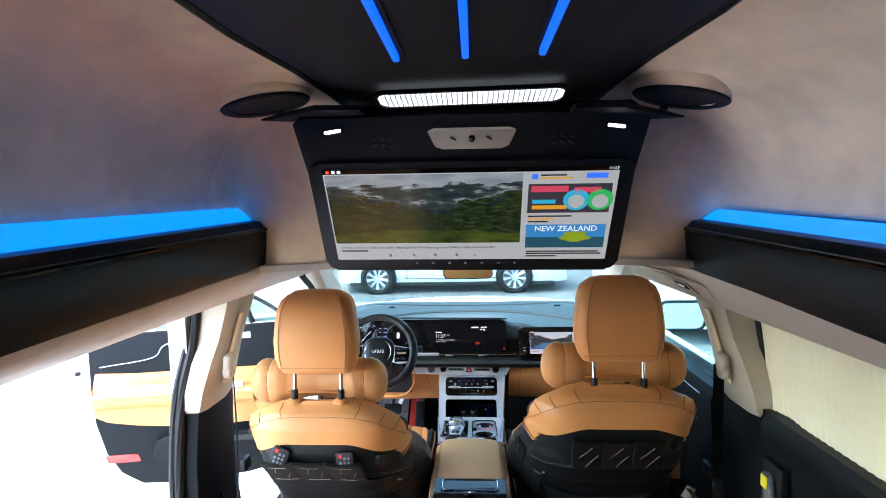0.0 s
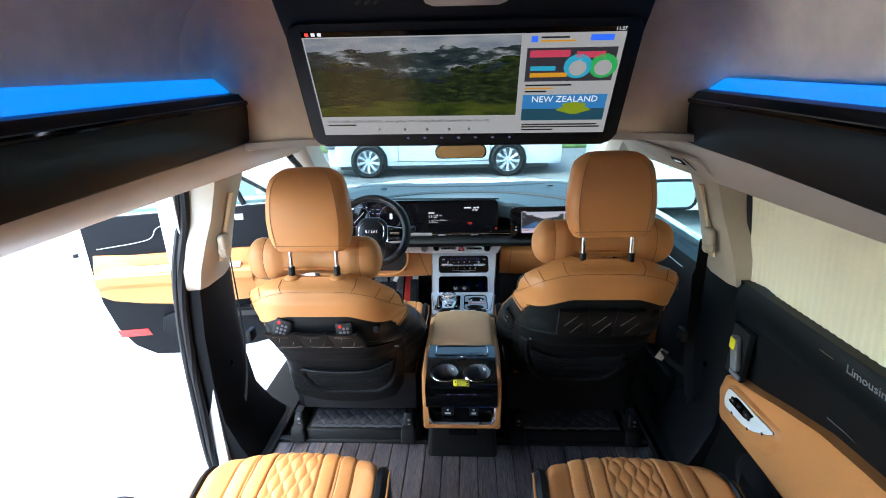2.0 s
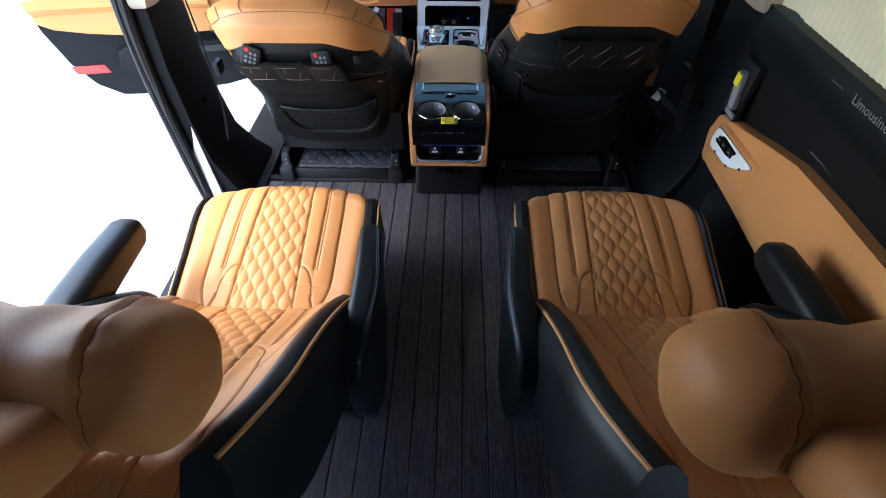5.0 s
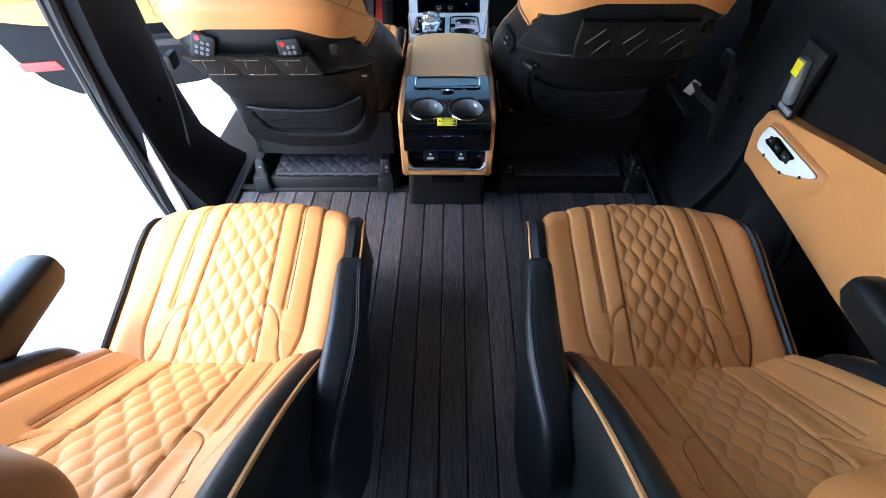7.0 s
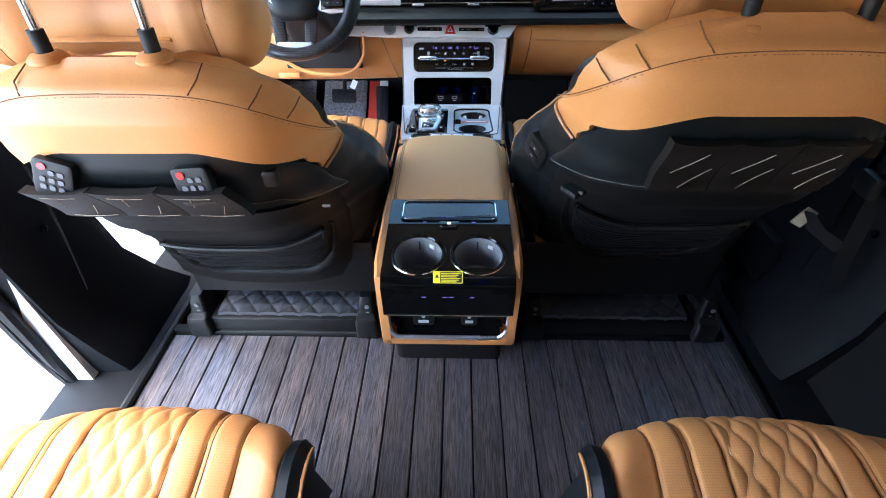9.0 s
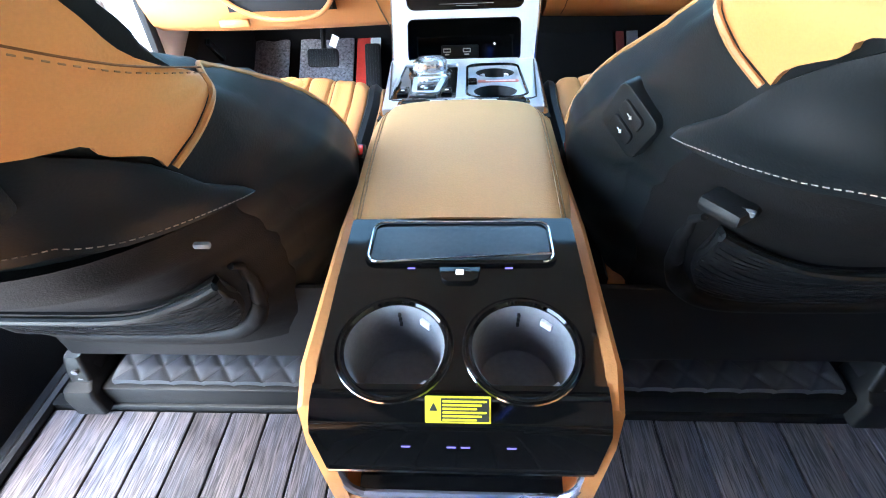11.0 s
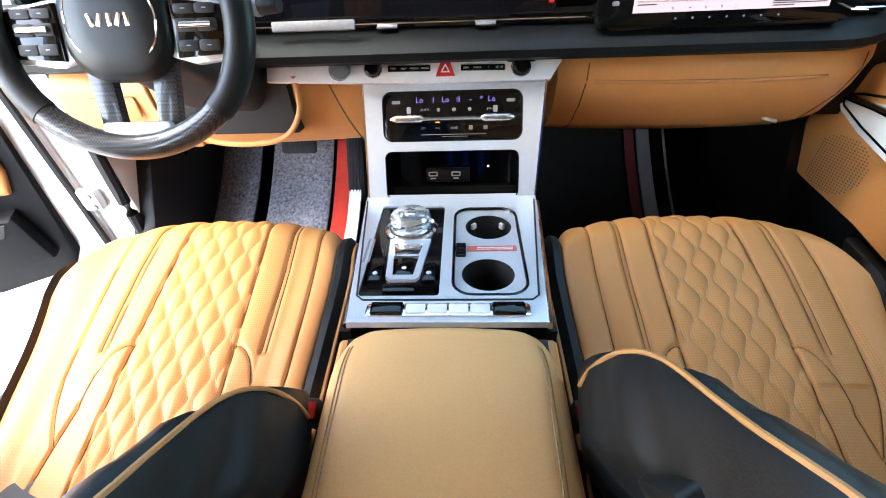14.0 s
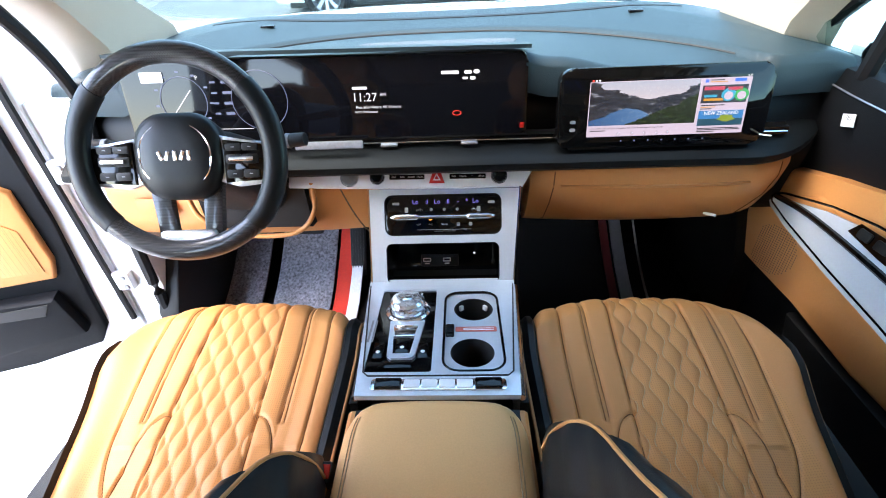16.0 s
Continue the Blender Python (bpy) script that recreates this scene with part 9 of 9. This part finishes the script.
ws = solo("windscreen", sheet(lambda u, v: ((u * 2 - 1) * lerp(0.92, 0.74, v), lerp(3.045 - 0.10 * (u * 2 - 1) ** 2, 2.14 - 0.06 * (u * 2 - 1) ** 2, v), lerp(0.845, 1.325, v)), 20, 8, (0, 0.004, 0.004)), clear_glass, "clear curved windscreen", "windscreen", "structure")
ws.visible_shadow = False
solo("bonnet", sheet(lambda u, v: ((u * 2 - 1) * lerp(0.93, 0.80, v), lerp(3.06 - 0.10 * (u * 2 - 1) ** 2, 4.25 - 0.25 * (u * 2 - 1) ** 2, v), lerp(0.842, 0.66, v ** 1.4) - 0.04 * (u * 2 - 1) ** 4), 24, 16, (0, 0, -0.03)), white_paint, "white bonnet beyond the windscreen", "van body", "structure")
slab("front_bumper", -0.95, 0.95, 3.0, 4.2, -0.25, 0.55, white_paint, "white front end of the van", "van body", 0.05)


def rear_view_mirror():
    r = thing("rear_view_mirror", "black rear view mirror with a painted amber reflection under the windscreen header", "mirror", (0, 2.33, 1.10))
    part("case", loft([[(x * k - 0.005, 2.33 + t, 1.128 + z * k) for x, z in rrect(-0.128, 0.128, -0.033, 0.033, 0.028, 6)] for t, k in ((0.0, 1.0), (0.012, 1.0), (0.03, 0.8), (0.04, 0.4))]), gloss_black, r)
    part("mirror_glass", prism(rrect(-0.122, 0.122, -0.029, 0.029, 0.025, 6), 0.002, frame_at((-0.005, 2.329, 1.128), (1, 0, 0), (0, 0.0, 1))), amber_reflection, r, "mirror glass with an amber reflection put into its colour")
    part("stalk", tube([(0, 2.36, 1.14), (0, 2.39, 1.19), (0, 2.36, 1.24)], 0.012, 8), black_plastic, r)


rear_view_mirror()


# ---- outside ----
def yard_height(y):
    return -0.42 + 0.16 * min(1, max(0, (y - 4.0) / 5.0))


def wheel_parts(parent, c, r):
    m = frame_at(c, (1, 0, 0), (0, 0, 1))
    w = part("wheel", lathe([(r * 0.72, -0.02), (r * 0.72, 0.10), (r * 0.9, 0.115), (r, 0.085), (r, -0.075), (r * 0.93, -0.1), (r * 0.72, -0.1)], 40, m), rubber, parent, "black tyre on a silver rim")
    part("rim", lathe([(r * 0.72, 0.095), (r * 0.69, 0.108), (r * 0.66, 0.09), (r * 0.66, 0.0), (0.0, 0.0)], 40, m), cup_grey, w)
    for i in range(18):
        a = 2 * math.pi * i / 18
        tw = 0.10 if i % 2 else -0.10
        p0, p1 = Vector((r * 0.14 * math.cos(a), r * 0.14 * math.sin(a), 0.088)), Vector((r * 0.67 * math.cos(a + tw), r * 0.67 * math.sin(a + tw), 0.098))
        part("spoke", tube([m @ p0, m @ ((p0 + p1) / 2 + Vector((0, 0, 0.006))), m @ p1], [0.012, 0.013, 0.018], 5), silver, w)
    part("hub_cap", lathe([(r * 0.17, 0.085), (r * 0.15, 0.105), (0.0, 0.108)], 20, m), silver, w)


def sedan(h0, h1, ground, label):
    """A long white saloon seen from its side, wheels at h0 and h1."""
    s = thing("parked_car", label, "car", ((h0.x + h1.x) / 2, h0.y + 0.9, ground), "parked cars")
    x0, x1, yf = h0.x - 0.95, h1.x + 1.15, h0.y - 0.02
    L = x1 - x0
    tops = [(0, 0.62), (0.03, 0.74), (0.10, 0.82), (0.25, 0.90), (0.30, 0.95), (0.80, 1.0), (0.86, 0.98), (0.97, 0.92), (1.0, 0.75)]

    def ring(t):
        x = lerp(x0, x1, t)
        zt = ground + table(t, tops)
        pinch = 0.25 * max(0, (0.08 - t) / 0.08) ** 2 + 0.2 * max(0, (t - 0.93) / 0.07) ** 2
        a = [(0.06 + pinch, 0.22), (0.0 + pinch, 0.40), (0.02 + pinch, 0.62), (0.0 + pinch, 0.70), (0.07 + pinch, zt - ground)]
        near = [(x, yf + o, ground + z if i < 4 else zt) for i, (o, z) in enumerate(a)]
        far = [(x, yf + 1.86 - o, ground + z if i < 4 else zt) for i, (o, z) in enumerate(a)][::-1]
        return near + far
    part("body", loft([ring(t) for t in np.linspace(0, 1, 30)]), white_paint, s, "white painted body", sharp=40)
    for h in (h0, h1):
        part("wheel_arch", lathe([(0.39, -0.02), (0.39, 0.03), (0.365, 0.035), (0.365, -0.02)], 36, frame_at((h.x, yf - 0.005, h.z), (1, 0, 0), (0, 0, 1))), rubber, s)
        part("arch_hollow", lathe([(0.0, -0.02), (0.365, -0.02), (0.365, 0.012), (0.0, 0.012)], 36, frame_at((h.x, yf - 0.004, h.z), (1, 0, 0), (0, 0, 1))), ink, s)
        wheel_parts(s, Vector((h.x, yf - 0.02, h.z)), 0.345)
    cabin = [(0.27, 0.93), (0.40, 1.36), (0.50, 1.44), (0.66, 1.44), (0.86, 0.98)]
    part("cabin", loft([[(lerp(x0, x1, t), yf + o, ground + z) for t, z in cabin] for o in (0.16, 0.28, 1.58, 1.70)]), gloss_black, s, "dark glass cabin")
    part("roof", loft([[(lerp(x0, x1, t), yf + o, ground + z) for t, z in ((0.39, 1.365), (0.50, 1.455), (0.66, 1.455), (0.72, 1.36), (0.66, 1.43), (0.50, 1.43))] for o in (0.22, 1.64)]), white_paint, s, "white roof")
    for t in (0.315, 0.52, 0.70):
        part("door_gap", tube([(lerp(x0, x1, t), yf - 0.003, ground + 0.30), (lerp(x0, x1, t), yf - 0.003, ground + 0.90)], 0.006, 5), cup_grey, s)
    part("sill_line", tube([(lerp(x0, x1, t), yf - 0.004, ground + 0.33 + 0.02 * math.sin(t * 9)) for t in np.linspace(0.30, 0.72, 12)], 0.012, 6), cup_grey, s)
    for t in (0.44, 0.62):
        part("door_handle", rbox(lerp(x0, x1, t) - 0.09, lerp(x0, x1, t) + 0.09, yf - 0.03, yf + 0.01, ground + 0.76, ground + 0.785, 0.008), chrome, s, "chrome door handle")
    part("head_lamp", rbox(x0 - 0.005, x0 + 0.22, yf + 0.06, yf + 0.36, ground + 0.60, ground + 0.70, 0.03), cup_grey, s, "grey head lamp")
    part("side_mirror", rbox(lerp(x0, x1, 0.30) - 0.06, lerp(x0, x1, 0.30) + 0.06, yf - 0.18, yf, ground + 0.92, ground + 1.05, 0.03), white_paint, s, "white side mirror")
    part("under_body", rbox(x0 + 0.3, x1 - 0.3, yf + 0.05, yf + 1.8, ground + 0.16, ground + 0.24, 0.01), ink, s)
    return s


g0 = yard_height(9.8)
sedan(Vector((-2.05, 9.86, g0 + 0.345)), Vector((0.86, 9.86, g0 + 0.345)), g0, "white saloon parked across the yard")


def van_outside():
    """The front of a white van seen beside the right window."""
    v = thing("parked_van", "white van parked beside, with a plain number plate", "van", (3.3, 7.2, -0.36))
    part("body", loft([[(x, y, z) for x, z in rrect(2.55 + i, 4.4 - i, -0.12, 1.55 - j, 0.15, 5)] for y, i, j in ((6.05, 0.12, 0.95), (6.1, 0.04, 0.85), (6.4, 0.0, 0.75), (7.0, 0.0, 0.6), (7.6, 0.06, 0.05), (10.4, 0.06, 0.0))]), white_paint, v, "white painted body")
    part("windscreen", sheet(lambda a, b: (lerp(2.70, 4.25, a), lerp(7.02, 7.56, b) - 0.02, lerp(0.98, 1.50, b)), 6, 4, (0, 0.01, 0.01)), gloss_black, v, "dark windscreen")
    part("number_plate", rbox(2.70, 3.12, 6.03, 6.045, 0.20, 0.33, 0.004), paper, v, "white number plate")
    for i in range(5):
        part("plate_bar", rbox(2.74 + i * 0.072, 2.79 + i * 0.072, 6.025, 6.032, 0.235, 0.295, 0.003), cup_grey, v)
    part("head_lamp", rbox(2.60, 2.95, 6.06, 6.16, 0.42, 0.56, 0.03), cup_grey, v, "grey head lamp")
    for x in (2.66, 4.28):
        part("wheel", lathe([(0.0, -0.1), (0.30, -0.1), (0.33, -0.07), (0.33, 0.07), (0.30, 0.1), (0.0, 0.1)], 28, frame_at((x, 6.85, -0.06), (0, 1, 0), (0, 0, 1))), rubber, v, "black tyre")


van_outside()

# grass bank, hedge and trees beyond the yard
solo("grass_bank", sheet(lambda u, v: (lerp(-40, 40, u), lerp(14.5, 30, v), -0.25 + 1.6 * v ** 0.7 + 0.08 * math.sin(u * 60 + v * 9)), 60, 14, (0, 0, -0.4)), grass_mat, "green grass bank beyond the yard", "grass", "structure")


def clump(rng, c, spread, n, size):
    bm = bmesh.new()
    for _ in range(n):
        p = Vector(c) + Vector((rng.gauss(0, 1) * spread[0], rng.gauss(0, 1) * spread[1], rng.gauss(0, 1) * spread[2]))
        q = Euler((rng.uniform(0, 6.28), rng.uniform(0, 6.28), rng.uniform(0, 6.28))).to_matrix()
        s = size * rng.uniform(0.5, 1.3)
        vs = [bm.verts.new(p + q @ Vector(k)) for k in ((-s, 0, 0), (0, -0.45 * s, 0.1 * s), (s, 0, 0), (0, 0.45 * s, 0.1 * s))]
        bm.faces.new(vs)
    return bm


rng = random.Random(7)
hedge = join(*[clump(rng, (x, 19 + rng.uniform(-1, 1), 1.5 + rng.uniform(-0.3, 0.6)), (0.9, 0.6, 0.7), 420, 0.16) for x in np.arange(-22, 22, 1.6)])
tagged(solo("hedge", hedge, foliage, "dense green hedge on the bank", "hedge"), kind="stuff")
for tx, ty, hgt in ((-9.5, 15.5, 4.2), (-13, 18, 5.2), (6.5, 21, 5.0), (12, 19, 4.5), (-4.0, 23, 5.5)):
    t = thing("tree", "leafy green tree beyond the yard", "tree", (tx, ty, 0.0), "trees")
    part("trunk", tube([(tx, ty, -0.3), (tx + 0.1, ty, hgt * 0.35), (tx - 0.05, ty, hgt * 0.7)], [0.16, 0.11, 0.05], 8), bark, t)
    for k in range(4):
        a = k * 1.6 + tx
        part("limb", tube([(tx, ty, hgt * (0.35 + 0.08 * k)), (tx + 0.8 * math.cos(a), ty + 0.8 * math.sin(a), hgt * (0.55 + 0.08 * k))], [0.06, 0.02], 6), bark, t)
    part("crown", join(*[clump(rng, (tx + rng.uniform(-1.0, 1.0), ty + rng.uniform(-1, 1), hgt * 0.72 + rng.uniform(-0.7, 0.9)), (0.55, 0.55, 0.45), 420, 0.13) for _ in range(8)]), foliage, t)

# ---- floor planks, laid along the van ----
PITCH, X0 = 0.0713, -0.014
rngp = random.Random(3)


def plank_mesh(width):
    bm = rbox(-width / 2, width / 2, -1.34, 1.34, -0.011, 0.0, 0.0010, 1)
    finish(bm, None, 15)
    me = bpy.data.meshes.new("plank")
    bm.to_mesh(me)
    bm.free()
    me.materials.append(plank_mat)
    return me


full = plank_mesh(PITCH - 0.0042)
for k in range(-11, 11):
    x = X0 + (k + 0.5) * PITCH
    if -0.80 < x - PITCH / 2 and x + PITCH / 2 < 0.775:
        ob = new("plank", full)
        ob.matrix_basis = Matrix.Translation((x - 0.0, 0.222, 0.0)) @ Matrix.Rotation(0.0004 * rngp.uniform(-1, 1), 4, "Y")
        ob.parent = floor
        ob.matrix_parent_inverse = WORLD[floor].inverted()
